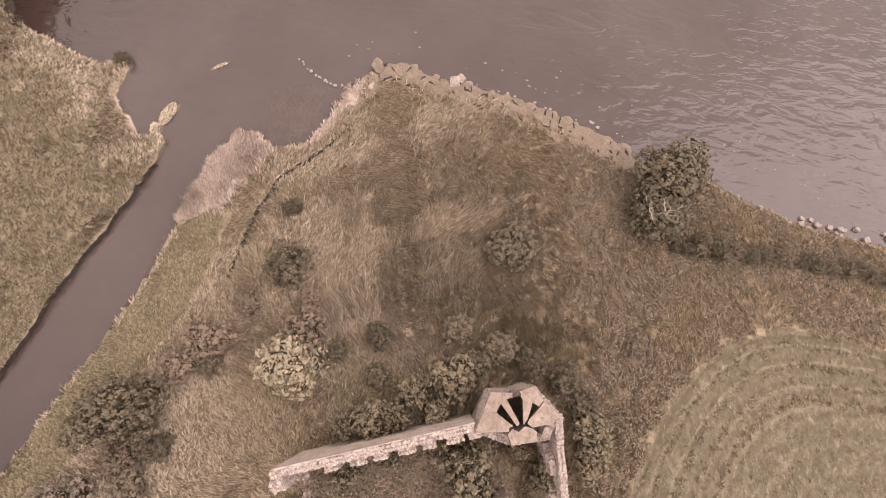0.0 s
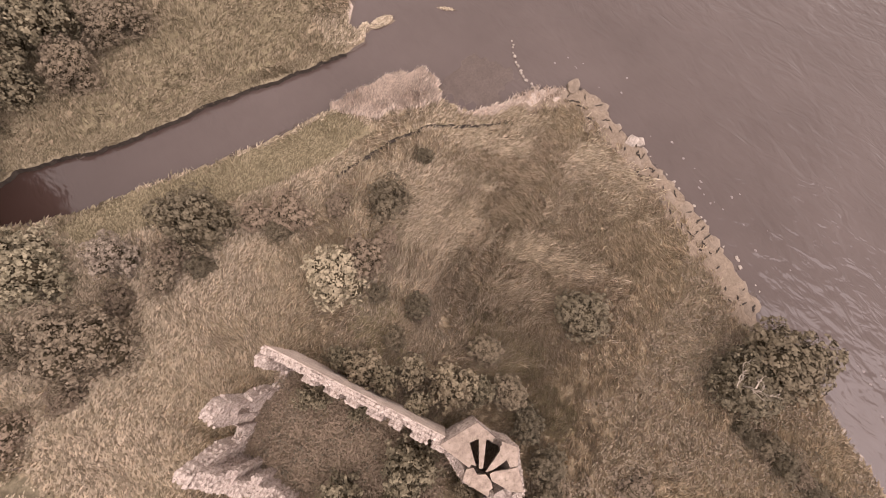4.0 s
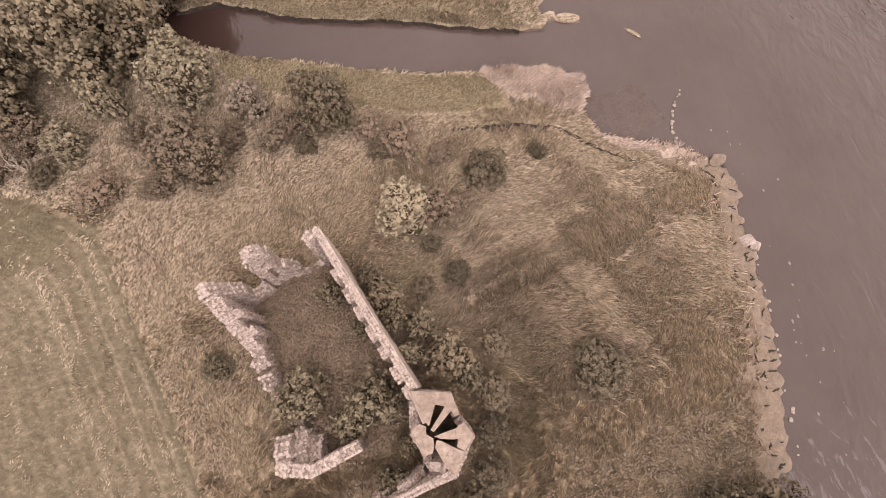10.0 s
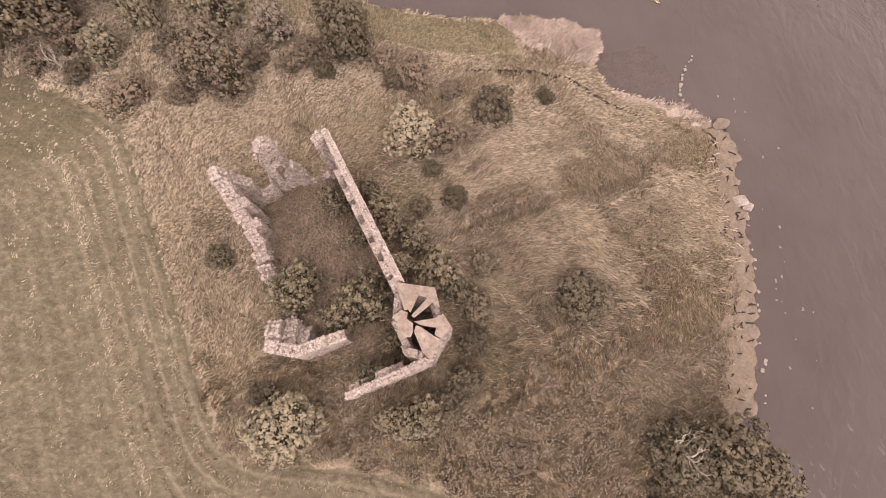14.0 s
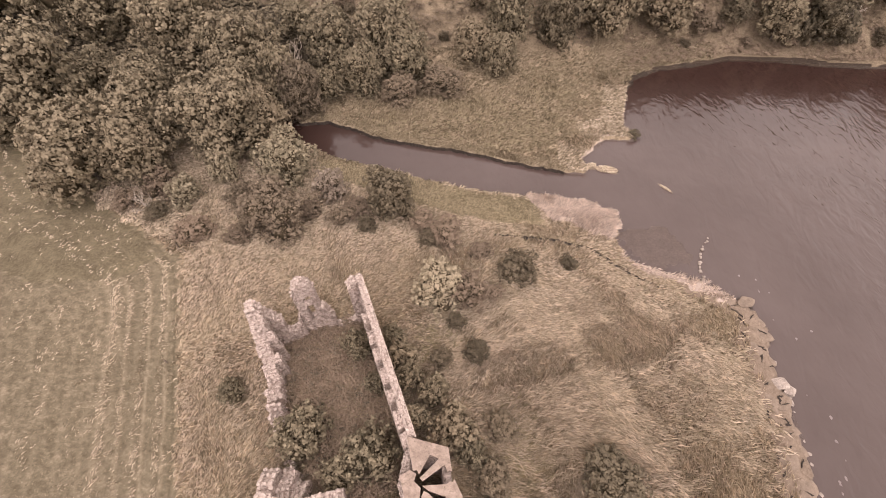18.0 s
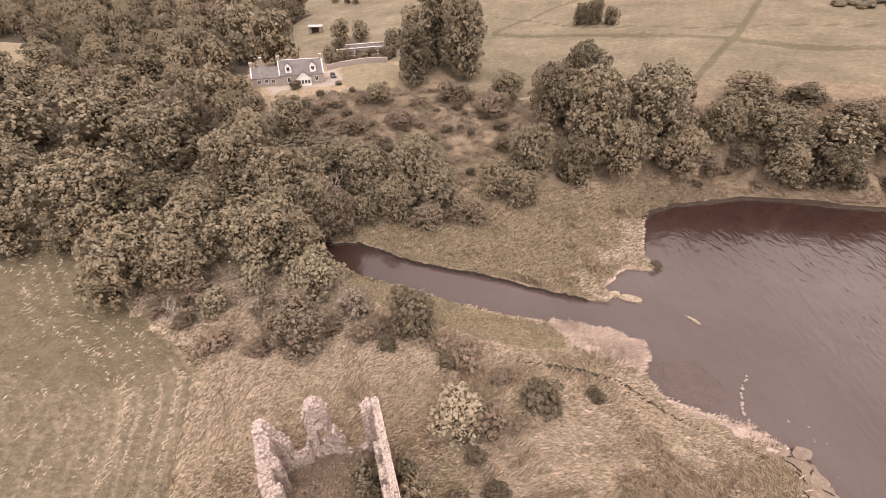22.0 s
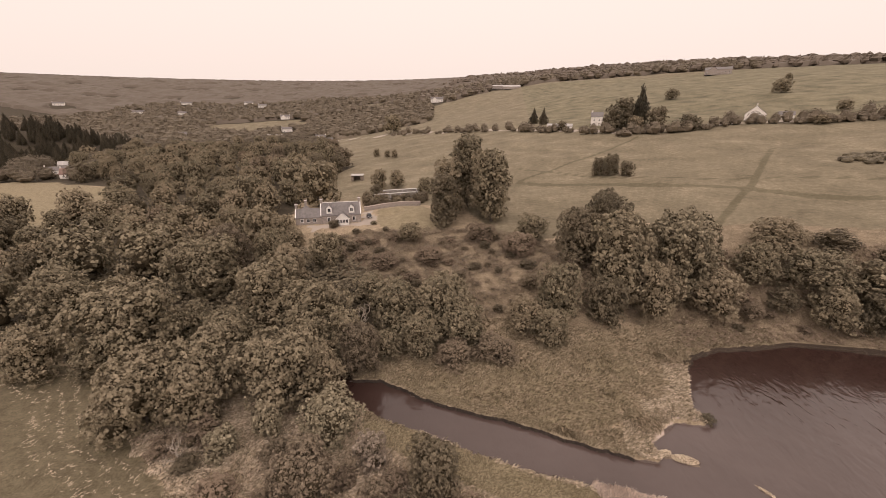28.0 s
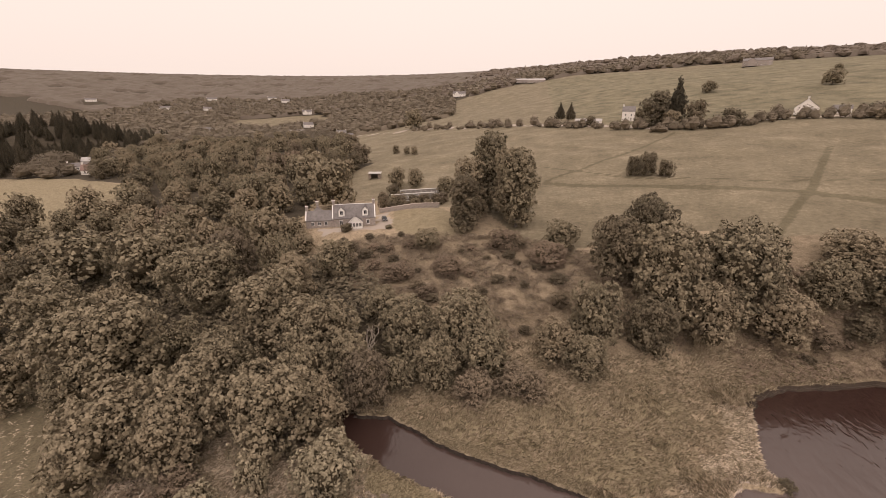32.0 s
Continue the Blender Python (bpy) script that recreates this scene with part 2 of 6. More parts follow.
SHADED_GLASS = surface("whitewashed_glass", (0.07, 0.062, 0.052), (0.17, 0.152, 0.13), 0.8, 0.25, 5, 0.0)
WATER, n_, l_, p_ = material("peaty_water")
at_ = place(n_)
stretch_ = n_.new("ShaderNodeMapping")
stretch_.inputs["Rotation"].default_value, stretch_.inputs["Scale"].default_value = (0, 0, radians(-12)), (1.0, 0.5, 1.0)
l_.new(at_, stretch_.inputs["Vector"])
ripple_ = maths(n_, l_, "ADD", noise_tex(n_, l_, 0.75, 3, 0.5, stretch_.outputs[0], 0.5), maths(n_, l_, "MULTIPLY", noise_tex(n_, l_, 0.32, 2, 0.5, stretch_.outputs[0], 1.2), 1.6))
across_ = n_.new("ShaderNodeSeparateXYZ")
l_.new(at_, across_.inputs[0])
open_ = maths(n_, l_, "MULTIPLY_ADD", across_.outputs[0], 0.0125, -0.35)
calm_ = maths(n_, l_, "ADD", ramp(n_, l_, noise_tex(n_, l_, 0.03, 3, 0.5, at_), [(0.4, (0.3, 0.3, 0.3)), (0.65, (0.9, 0.9, 0.9))]), ramp(n_, l_, open_, [(0.0, (0, 0, 0)), (1.0, (0.55, 0.55, 0.55))]))
# silt clouds the firth; bay and creek head: trees' reflection painted dark, ripples calmed
reflection_ = maths(n_, l_, "MAXIMUM", ramp(n_, l_, maths(n_, l_, "MULTIPLY_ADD", across_.outputs[1], 0.04, -2.6), [(0.0, (0, 0, 0)), (0.95, (1, 1, 1))]),
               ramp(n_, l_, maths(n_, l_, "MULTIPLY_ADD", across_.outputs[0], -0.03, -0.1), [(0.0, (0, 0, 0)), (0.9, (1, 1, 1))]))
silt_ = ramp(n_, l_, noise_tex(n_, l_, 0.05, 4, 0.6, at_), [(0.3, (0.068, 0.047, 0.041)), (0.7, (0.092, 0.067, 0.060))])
l_.new(blend(n_, l_, reflection_, silt_, (0.04, 0.022, 0.018)), p_.inputs["Base Color"])
calm_ = maths(n_, l_, "MULTIPLY", calm_, maths(n_, l_, "MULTIPLY_ADD", reflection_, -0.55, 1.0))
p_.inputs["Roughness"].default_value = 0.03
bump(n_, l_, p_, maths(n_, l_, "MULTIPLY", ripple_, calm_), 0.75, 0.26)

# the ground: soil under rough grass, with mown field, green turf, pale reed, mud and worn tracks where the plan lays them
SOIL, n_, l_, p_ = material("grassy_ground")
at_ = place(n_)


def laid(name):
    a = n_.new("ShaderNodeAttribute")
    a.attribute_name = name
    return a.outputs["Fac"]


def edged(name, size=0.9, hard=0.12):
    """A laid zone with a ragged rim."""
    v = maths(n_, l_, "ADD", laid(name), maths(n_, l_, "MULTIPLY", maths(n_, l_, "SUBTRACT", noise_tex(n_, l_, size, 4, 0.65, at_), 0.5), 0.55))
    return ramp(n_, l_, v, [(0.5 - hard, (0, 0, 0)), (0.5 + hard, (1, 1, 1))])


fine_, mid_, wide_ = noise_tex(n_, l_, 3.0, 6, 0.78, at_, 0.8), noise_tex(n_, l_, 0.45, 5, 0.65, at_), noise_tex(n_, l_, 0.07, 4, 0.6, at_)
mix_ = maths(n_, l_, "ADD", maths(n_, l_, "MULTIPLY", fine_, 0.68), maths(n_, l_, "MULTIPLY", mid_, 0.32))
rough_ = ramp(n_, l_, mix_, [(0.36, (0.135, 0.106, 0.069)), (0.5, (0.33, 0.262, 0.18)), (0.64, (0.5, 0.406, 0.29))])
rough_ = blend(n_, l_, ramp(n_, l_, wide_, [(0.42, (0, 0, 0)), (0.62, (0.2, 0.2, 0.2))]), rough_, ramp(n_, l_, mix_, [(0.38, (0.11, 0.09, 0.055)), (0.64, (0.36, 0.298, 0.195))]))
rows_ = n_.new("ShaderNodeMapping")
rows_.inputs["Rotation"].default_value, rows_.inputs["Scale"].default_value = (0, 0, radians(68)), (0.6, 1.0, 1.0)
l_.new(at_, rows_.inputs["Vector"])
swath_ = noise_tex(n_, l_, 1.7, 6, 0.75, rows_.outputs[0], 0.4)
mown_ = ramp(n_, l_, maths(n_, l_, "ADD", maths(n_, l_, "MULTIPLY", swath_, 0.6), maths(n_, l_, "MULTIPLY", mix_, 0.4)), [(0.38, (0.10, 0.083, 0.053)), (0.52, (0.172, 0.144, 0.097)), (0.66, (0.34, 0.286, 0.206))])
inset_ = laid("inset")  # metres from the field's border
def line_(at, wide):
    return ramp(n_, l_, maths(n_, l_, "ABSOLUTE", maths(n_, l_, "SUBTRACT", maths(n_, l_, "ADD", inset_, maths(n_, l_, "MULTIPLY_ADD", mid_, 0.8, -0.4)), at)), [(0.0, (1, 1, 1)), (wide, (0, 0, 0))])


patch_ = ramp(n_, l_, noise_tex(n_, l_, 1.3, 5, 0.75, at_, 0.6), [(0.4, (0, 0, 0)), (0.58, (1, 1, 1))])
for at_line_, wide_line_, tone_line_, much_ in ((0.5, 0.35, (0.09, 0.074, 0.045), 0.7), (1.5, 0.3, (0.40, 0.335, 0.24), 0.5), (2.6, 0.45, (0.09, 0.075, 0.046), 0.45), (3.6, 0.3, (0.40, 0.335, 0.24), 0.5), (5.0, 0.5, (0.1, 0.083, 0.052), 0.4), (6.2, 0.4, (0.40, 0.335, 0.24), 0.5), (8.4, 0.6, (0.40, 0.335, 0.24), 0.4)):
    mown_ = blend(n_, l_, maths(n_, l_, "MULTIPLY", line_(at_line_, wide_line_), maths(n_, l_, "MULTIPLY_ADD", patch_, much_ * 0.7, much_ * 0.3)), mown_, tone_line_)
rounds_ = maths(n_, l_, "SINE", maths(n_, l_, "MULTIPLY", maths(n_, l_, "ADD", inset_, mid_), 2.6))
mown_ = blend(n_, l_, maths(n_, l_, "MULTIPLY", ramp(n_, l_, rounds_, [(0.35, (0, 0, 0)), (0.95, (1, 1, 1))]), maths(n_, l_, "MULTIPLY", patch_, 0.2)), mown_, (0.40, 0.335, 0.24))
green_ = ramp(n_, l_, mix_, [(0.36, (0.14, 0.116, 0.07)), (0.64, (0.36, 0.302, 0.2))])
reed_ = ramp(n_, l_, mix_, [(0.36, (0.33, 0.265, 0.222)), (0.64, (0.6, 0.5, 0.43))])
mud_ = ramp(n_, l_, mix_, [(0.34, (0.085, 0.064, 0.056)), (0.66, (0.15, 0.118, 0.103))])
peat_ = ramp(n_, l_, mix_, [(0.34, (0.12, 0.09, 0.068)), (0.44, (0.2, 0.154, 0.116)), (0.64, (0.33, 0.262, 0.2))])
heath_ = ramp(n_, l_, mix_, [(0.36, (0.085, 0.067, 0.044)), (0.5, (0.215, 0.17, 0.115)), (0.64, (0.37, 0.298, 0.21))])
tuft_ = noise_tex(n_, l_, 0.55, 6, 0.85, at_)
pasture_ = ramp(n_, l_, maths(n_, l_, "ADD", maths(n_, l_, "MULTIPLY", wide_, 0.3), maths(n_, l_, "ADD", maths(n_, l_, "MULTIPLY", mix_, 0.25), maths(n_, l_, "MULTIPLY", tuft_, 0.45))), [(0.38, (0.11, 0.094, 0.061)), (0.52, (0.20, 0.17, 0.115)), (0.64, (0.33, 0.28, 0.195))])
rank_ = blend(n_, l_, 0.2, ramp(n_, l_, mix_, [(0.36, (0.06, 0.05, 0.03)), (0.64, (0.22, 0.185, 0.118))]), mown_)
ley_ = ramp(n_, l_, maths(n_, l_, "ADD", maths(n_, l_, "MULTIPLY", wide_, 0.5), maths(n_, l_, "MULTIPLY", tuft_, 0.5)), [(0.38, (0.095, 0.086, 0.054)), (0.64, (0.26, 0.228, 0.15))])
# woodland floor: the shade under the trees is put into its colour
forest_shade_ = ramp(n_, l_, mix_, [(0.36, (0.03, 0.025, 0.017)), (0.64, (0.1, 0.082, 0.057))])
tone_ = rough_
# the cut zone's dark brown paints the shade below the undercut water's edge
for zone_, cover_ in (("forest", forest_shade_), ("heath", heath_), ("pasture", pasture_), ("ley", ley_), ("mown", mown_), ("rank", rank_), ("green", green_), ("reed", reed_), ("peat", peat_), ("mud", mud_), ("cut", ramp(n_, l_, mix_, [(0.36, (0.02, 0.015, 0.011)), (0.64, (0.075, 0.055, 0.04))]))):
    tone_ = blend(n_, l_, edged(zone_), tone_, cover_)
tone_ = blend(n_, l_, edged("track", 0.5), tone_, blend(n_, l_, 0.55, tone_, (0.085, 0.075, 0.042)))
tone_ = blend(n_, l_, edged("lane", 0.5), tone_, (0.38, 0.33, 0.28))
l_.new(tone_, p_.inputs["Base Color"])
l_.new(maths(n_, l_, "MULTIPLY_ADD", edged("mud"), -0.75, 0.95), p_.inputs["Roughness"])
p_.inputs["Specular IOR Level"].default_value = 0.2
bump(n_, l_, p_, mix_, 0.9, 0.25)

# ---- the lie of the land: water level is z = 0 ----
NORTH_BANK = [(-70, 92), (-46, 74), (-34, 66.3), (-28, 67.8), (-22, 65.2), (-17.9, 63.1), (-10, 61.3), (-2, 60.1), (5.7, 58.2), (12, 56.4),
              (19.6, 55.0), (23.6, 54.6), (22.6, 58.5), (25.5, 61.5), (28.4, 65.4), (33.9, 65.4), (34.8, 67.2), (32.4, 69), (33.2, 73),
              (34.4, 77), (35.6, 81.5), (38.6, 88), (46, 93), (54, 95.2), (64, 98.6), (77, 98.4), (90, 97), (112, 97), (150, 104),
              (220, 120), (420, 165), (3200, 900)]
SOUTH_SHORE = [(3200, -3200), (120, -3200), (60, -400), (34, -110), (29.6, -60), (30.3, -45.6), (31.2, -33), (33.2, -25.7), (36.4, -17.5), (35.2, -12),
               (37.8, -9.8), (39.4, -3.5), (40.9, 2), (41.8, 8), (42.3, 14), (42.5, 20), (43.8, 24), (43, 27), (40, 29.6), (37.6, 31.5),
               (34, 32.4), (30, 33.4), (27.4, 34.6), (25.7, 38), (26.5, 41), (26.5, 44), (22.5, 46.5), (15.5, 47.5), (11.6, 47.9), (1.6, 49.2),
               (-7, 51.2), (-16, 54), (-23, 55.2), (-31, 59), (-40, 65), (-66, 86)]
SHORE = np.array(NORTH_BANK + SOUTH_SHORE, float)


def ease(a, b, v):
    u = np.clip((np.asarray(v, float) - a) / (b - a), 0, 1)
    return u * u * (3 - 2 * u)


def wobble(x, y, size, seed=0.0):
    """Cheap smooth unevenness between -1 and 1, at a given wavelength."""
    k = 6.283 / size
    a = np.sin(k * (x * 0.92 + y * 0.39) + 1.3 + seed) + np.sin(k * 0.83 * (y * 0.97 - x * 0.31) + 2.1 * seed)
    b = np.sin(k * 1.71 * (x * 0.36 - y * 0.93) + seed * 3.7) + np.sin(k * 2.3 * (x * 0.8 + y * 0.6) - seed)
    return (a + 0.6 * b) / 3.2


def shore_distance(x, y):
    """Metres from the water's edge: positive on land, negative on the water."""
    x, y = np.asarray(x, float), np.asarray(y, float)
    far = np.full(x.shape, 1e9)
    inside = np.zeros(x.shape, bool)
    for (ax, ay), (bx, by) in zip(SHORE, np.roll(SHORE, -1, axis=0)):
        ex, ey = bx - ax, by - ay
        u = np.clip(((x - ax) * ex + (y - ay) * ey) / (ex * ex + ey * ey), 0, 1)
        far = np.minimum(far, np.hypot(x - ax - u * ex, y - ay - u * ey))
        if ay != by:
            inside ^= ((ay > y) != (by > y)) & (x < ex * (y - ay) / ey + ax)
    return np.where(inside, -far, far)


def ground(x, y):
    """The height of the land at a place."""
    x, y = np.asarray(x, float), np.asarray(y, float)
    d = shore_distance(x, y)
    d = d + (0.35 * wobble(x, y, 3.1) + 0.25 * wobble(x, y, 1.3, 2.0)) * ease(60, 20, np.abs(d))
    near = 0.15 + 0.55 * ease(0, 0.5, d) + 0.5 * ease(0.5, 5, d) + 2.6 * ease(4, 38, d) + 0.12 * wobble(x, y, 7) * ease(1, 6, d)
    marsh = 0.15 + 0.45 * ease(0, 0.4, d) + 0.5 * ease(2, 22, d) + 0.1 * wobble(x, y, 6)
    slope = -1.6 + 0.094 * x + 0.11 * y + 5.0 * np.exp(-((x + 62) / 45) ** 2 - ((y - 150) / 38) ** 2)
    slope = slope - 30 * np.exp(-((x + 420) / 300) ** 2 - ((y - 620) / 330) ** 2)
    slope = slope + 62 * np.exp(-((x + 540) / 90) ** 2 - ((y - 370) / 100) ** 2)
    floor = 4.2 + 0.012 * np.clip(y, -200, 4000)
    hill = floor + np.logaddexp(0, (slope - floor) / 3.0) * 3.0
    hill = hill + 1.2 * wobble(x, y, 60) + (4 + 8 * ease(500, 1800, y)) * wobble(x, y, 420, 1.0) * ease(250, 700, np.hypot(x, y))
    reach, bearing = np.hypot(x, y), np.degrees(np.arctan2(x, y))
    ridge = 54 + reach * (0.0595 + (0.015 + 0.0095 * ease(850, 1400, reach)) * np.exp(-(((bearing - 15) / 25) ** 2))) * (np.abs(bearing) < 120)
    hill = np.where(reach > 300, -np.logaddexp(-hill / 6, -ridge / 6) * 6, hill)
    hill = hill + (ridge - hill) * ease(900, 2400, reach) * (y > 0)
    foot = 86 + 14 * ease(15, 52, x) - 18 * ease(-20, -60, x)
    north = marsh + (hill - marsh) * ease(0, 26, y - foot + 2 * wobble(x, y, 14))
    side = ease(52, 60, y + 0.18 * (x + 10) * (x > -40) - 6 * (x < -40) + 0 * x)
    land = near + (north - near) * side
    bed = np.maximum(-1.6, 0.12 * d - 0.05)
    flat = ease(7.4, 3.6, np.hypot((x - 32.0) * 0.78, (y - 38.4) * 1.0) + 2.0 * wobble(x, y, 5.2, 3.0) + 1.1 * wobble(x, y, 1.9, 1.0) - 0.3)
    bed = bed + (0.022 + 0.02 * wobble(x, y, 6.1, 1.7) + 0.012 * wobble(x, y, 2.3, 5.0) - bed) * flat
    return np.where(d > 0, land, bed)

# ---- mesh helpers ----
def mesh_from(name, verts, faces, mat, smooth=False):
    me = bpy.data.meshes.new(name)
    me.from_pydata([tuple(v) for v in verts], [], faces)
    for m in (mat if isinstance(mat, (list, tuple)) else [mat]):
        me.materials.append(m)
    if smooth:
        me.polygons.foreach_set("use_smooth", [True] * len(me.polygons))
    me.update()
    return me


def part(name, me, parent, label="", m=None):
    ob = new(name, me)
    ob.parent = parent
    if m is not None:
        ob.matrix_basis = m
    return tagged(ob, label) if label else ob


def box(name, size, mat, bevel=0.0):
    """A box on its base, of the given width, depth and height, with worn edges if bevel is set."""
    bm = bmesh.new()
    bmesh.ops.create_cube(bm, size=1.0)
    bmesh.ops.scale(bm, vec=size, verts=bm.verts)
    bmesh.ops.translate(bm, vec=(0, 0, size[2] / 2), verts=bm.verts)
    if bevel:
        bmesh.ops.bevel(bm, geom=bm.edges[:], offset=bevel, segments=1, affect="EDGES")
    me = bpy.data.meshes.new(name)
    bm.to_mesh(me)
    bm.free()
    me.materials.append(mat)
    return me


def prism(name, outline, low, high, mat):
    """An upright solid over an outline."""
    k = len(outline)
    verts = [(x, y, low) for x, y in outline] + [(x, y, high if not callable(high) else high(x, y)) for x, y in outline]
    faces = [tuple(range(k))[::-1], tuple(range(k, 2 * k))] + [(i, (i + 1) % k, k + (i + 1) % k, k + i) for i in range(k)]
    return mesh_from(name, verts, faces, mat)


def inside(outline, x, y):
    x, y = np.asarray(x, float), np.asarray(y, float)
    hit = np.zeros(x.shape, bool)
    pts = np.array(outline, float)
    for (ax, ay), (bx, by) in zip(pts, np.roll(pts, -1, axis=0)):
        if ay != by:
            hit ^= ((ay > y) != (by > y)) & (x < (bx - ax) * (y - ay) / (by - ay) + ax)
    return hit


def near_line(line, x, y):
    """Metres from a line of points."""
    far = np.full(np.shape(x), 1e9)
    for (ax, ay), (bx, by) in zip(line, line[1:]):
        ex, ey = bx - ax, by - ay
        u = np.clip(((x - ax) * ex + (y - ay) * ey) / (ex * ex + ey * ey), 0, 1)
        far = np.minimum(far, np.hypot(x - ax - u * ex, y - ay - u * ey))
    return far


# ---- the ground and the water ----
MOWN_FIELD = [(-130, 66), (-98, 55.5), (-84, 52.5), (-69, 41), (-59.5, 38.6), (-49, 33.2), (-40.5, 28.6), (-36, 19), (-34, 14), (-29.6, 4.3), (-25.2, -6.4), (-22.7, -11.6),
              (-20.5, -13), (-14, -13.4), (-6, -14.6), (0, -16.2), (6.2, -19.2), (12.5, -24.6), (16, -31), (16.6, -40), (14, -60), (10, -400), (-500, -400), (-500, 66)]
GREEN_TURF = [(-28, 58), (-16, 53), (2, 48), (12, 46.5), (14.5, 40.0), (6, 40.2), (-4, 42.6), (-14, 45.4), (-26, 50.4)]
MARSH_TURF = [(-20, 64), (-2, 61.5), (12, 59), (17, 63), (23, 74), (26, 86), (14, 84), (0, 76), (-18, 70)]
PALE_REED = [(11.5, 47.6), (22.3, 46.3), (26.3, 43.8), (25.2, 38.2), (20.1, 40.4), (14.9, 42.4)]
BEACH = [(25.5, 36), (27.5, 34.8), (34, 32.6), (38.5, 31), (41, 28.5), (39, 27.5), (34, 30.2), (29, 31.6), (26, 33.4)]
PASTURE = [(-10, 140), (5, 131), (35, 150), (64, 139), (110, 128), (260, 120), (700, 250), (700, 800), (380, 900), (100, 1000), (-100, 960), (-190, 860), (-150, 640), (-310, 610), (-240, 480), (-130, 300), (-118, 210), (-60, 178), (-30, 172)]
LEFT_FIELD = [(-420, 230), (-235, 128), (-200, 140), (-232, 190), (-262, 220), (-330, 240)]
HEATH = [(-84, 122), (-70, 131), (-56, 137), (-30, 142), (-8, 140), (8, 130), (26, 120), (44, 108), (30, 97), (10, 98), (-10, 94), (-40, 102), (-60, 108)]
WOOD_FLOOR = [(-44, 60), (-70, 49), (-100, 58), (-135, 69), (-200, 101), (-230, 131), (-260, 222), (-420, 330), (-420, 470), (-220, 440), (-122, 215), (-92, 118), (-52, 112), (-26, 90), (-36, 76)]
LAWN = [(-62, 164), (-45, 171), (-30, 150), (-27, 143), (-39, 136.5), (-52, 139.6), (-58, 150)]
DRIVE = [(-68.5, 161), (-64.5, 163), (-59.1, 153.8), (-56.8, 144), (-64, 140.6), (-78, 135.6), (-80, 138), (-62.5, 146.5)]
RANK = [(-140, 68), (-98, 55.5), (-84, 52.5), (-69, 41), (-59.5, 38.6), (-49, 33), (-44, 29), (-47, 24), (-60, 23), (-90, 30), (-150, 40)]
LEY = [(0, 444), (30, 378), (62, 338), (132, 342), (190, 316), (420, 326), (700, 300), (700, 800), (380, 900), (184, 900), (-22, 965)]
VALLEY_FIELDS = [[(-700, 820), (-520, 760), (-420, 800), (-500, 900), (-700, 900)], [(-430, 640), (-330, 600), (-300, 640), (-380, 700)], [(-420, 980), (-330, 930), (-300, 1010), (-380, 1060)]]
BROAD_LANE = [(-420, 690), (-330, 640), (-312, 625), (-164, 520), (-48, 428), (28, 366), (62, 322), (132, 326), (190, 300), (420, 310)]
FURROW = [(6, 37.6), (10, 37.3), (15, 37.2), (21, 35.8), (25.5, 32), (30, 29)]
BORDER_PATH = [(-96, 61), (-76, 47.8), (-62, 40), (-51, 35.6), (-41.5, 30.2)]
TRACKS = [[(-4, 210), (44, 190), (81, 178), (108, 161), (180, 128)], [(56, 134), (71, 158), (88, 184), (120, 242)], [(-7, 241), (46, 201), (87, 191), (114, 183), (170, 165)], [(-4, 214), (40, 260), (70, 305)]]


def spaced(edges, steps):
    """Coordinates from edge to edge, at the step given for each stretch."""
    out_ = [np.arange(a, b, s) for a, b, s in zip(edges, edges[1:], steps)]
    return np.concatenate(out_ + [[edges[-1]]])


gx = spaced([-3600, -1200, -420, -120, -62, 48, 110, 220, 300, 900, 3600], [150, 30, 8, 2.5, 0.8, 2.0, 3.5, 7, 24, 150])
gy = spaced([-3600, -600, -120, -48, 104, 170, 330, 420, 1200, 2200, 4400], [200, 30, 3.0, 0.8, 2.0, 3.0, 6, 20, 50, 200])
GX, GY = np.meshgrid(gx, gy)
GZ = ground(GX, GY)
LEVEL = (-73, 148)
flat_ = ease(22, 12, np.maximum(np.abs(GX - LEVEL[0]) * 0.8, np.abs(GY - LEVEL[1]) * 1.3))
GZ = GZ + (13.0 - GZ) * flat_
GZ = GZ + 0.1 * wobble(GX, GY, 2.6, 4) * ease(0.5, 4, GZ) * ease(120, 60, np.hypot(GX, GY - 20)) * ~inside(MOWN_FIELD, GX, GY)
nx, ny = len(gx), len(gy)
quads = (np.arange(ny - 1)[:, None] * nx + np.arange(nx - 1)).ravel()
ground_mesh = mesh_from("ground", np.stack([GX, GY, GZ], -1).reshape(-1, 3), np.stack([quads, quads + 1, quads + 1 + nx, quads + nx], -1).tolist(), SOIL, True)
shore_ = shore_distance(GX, GY)
jx, jy = GX + 0.9 * wobble(GX, GY, 5, 9) + 0.5 * wobble(GX, GY, 2.1, 4), GY + 0.9 * wobble(GX, GY, 5, 2) + 0.5 * wobble(GX, GY, 2.1, 7)
east_ = (GX > 25) & (GY < 34)
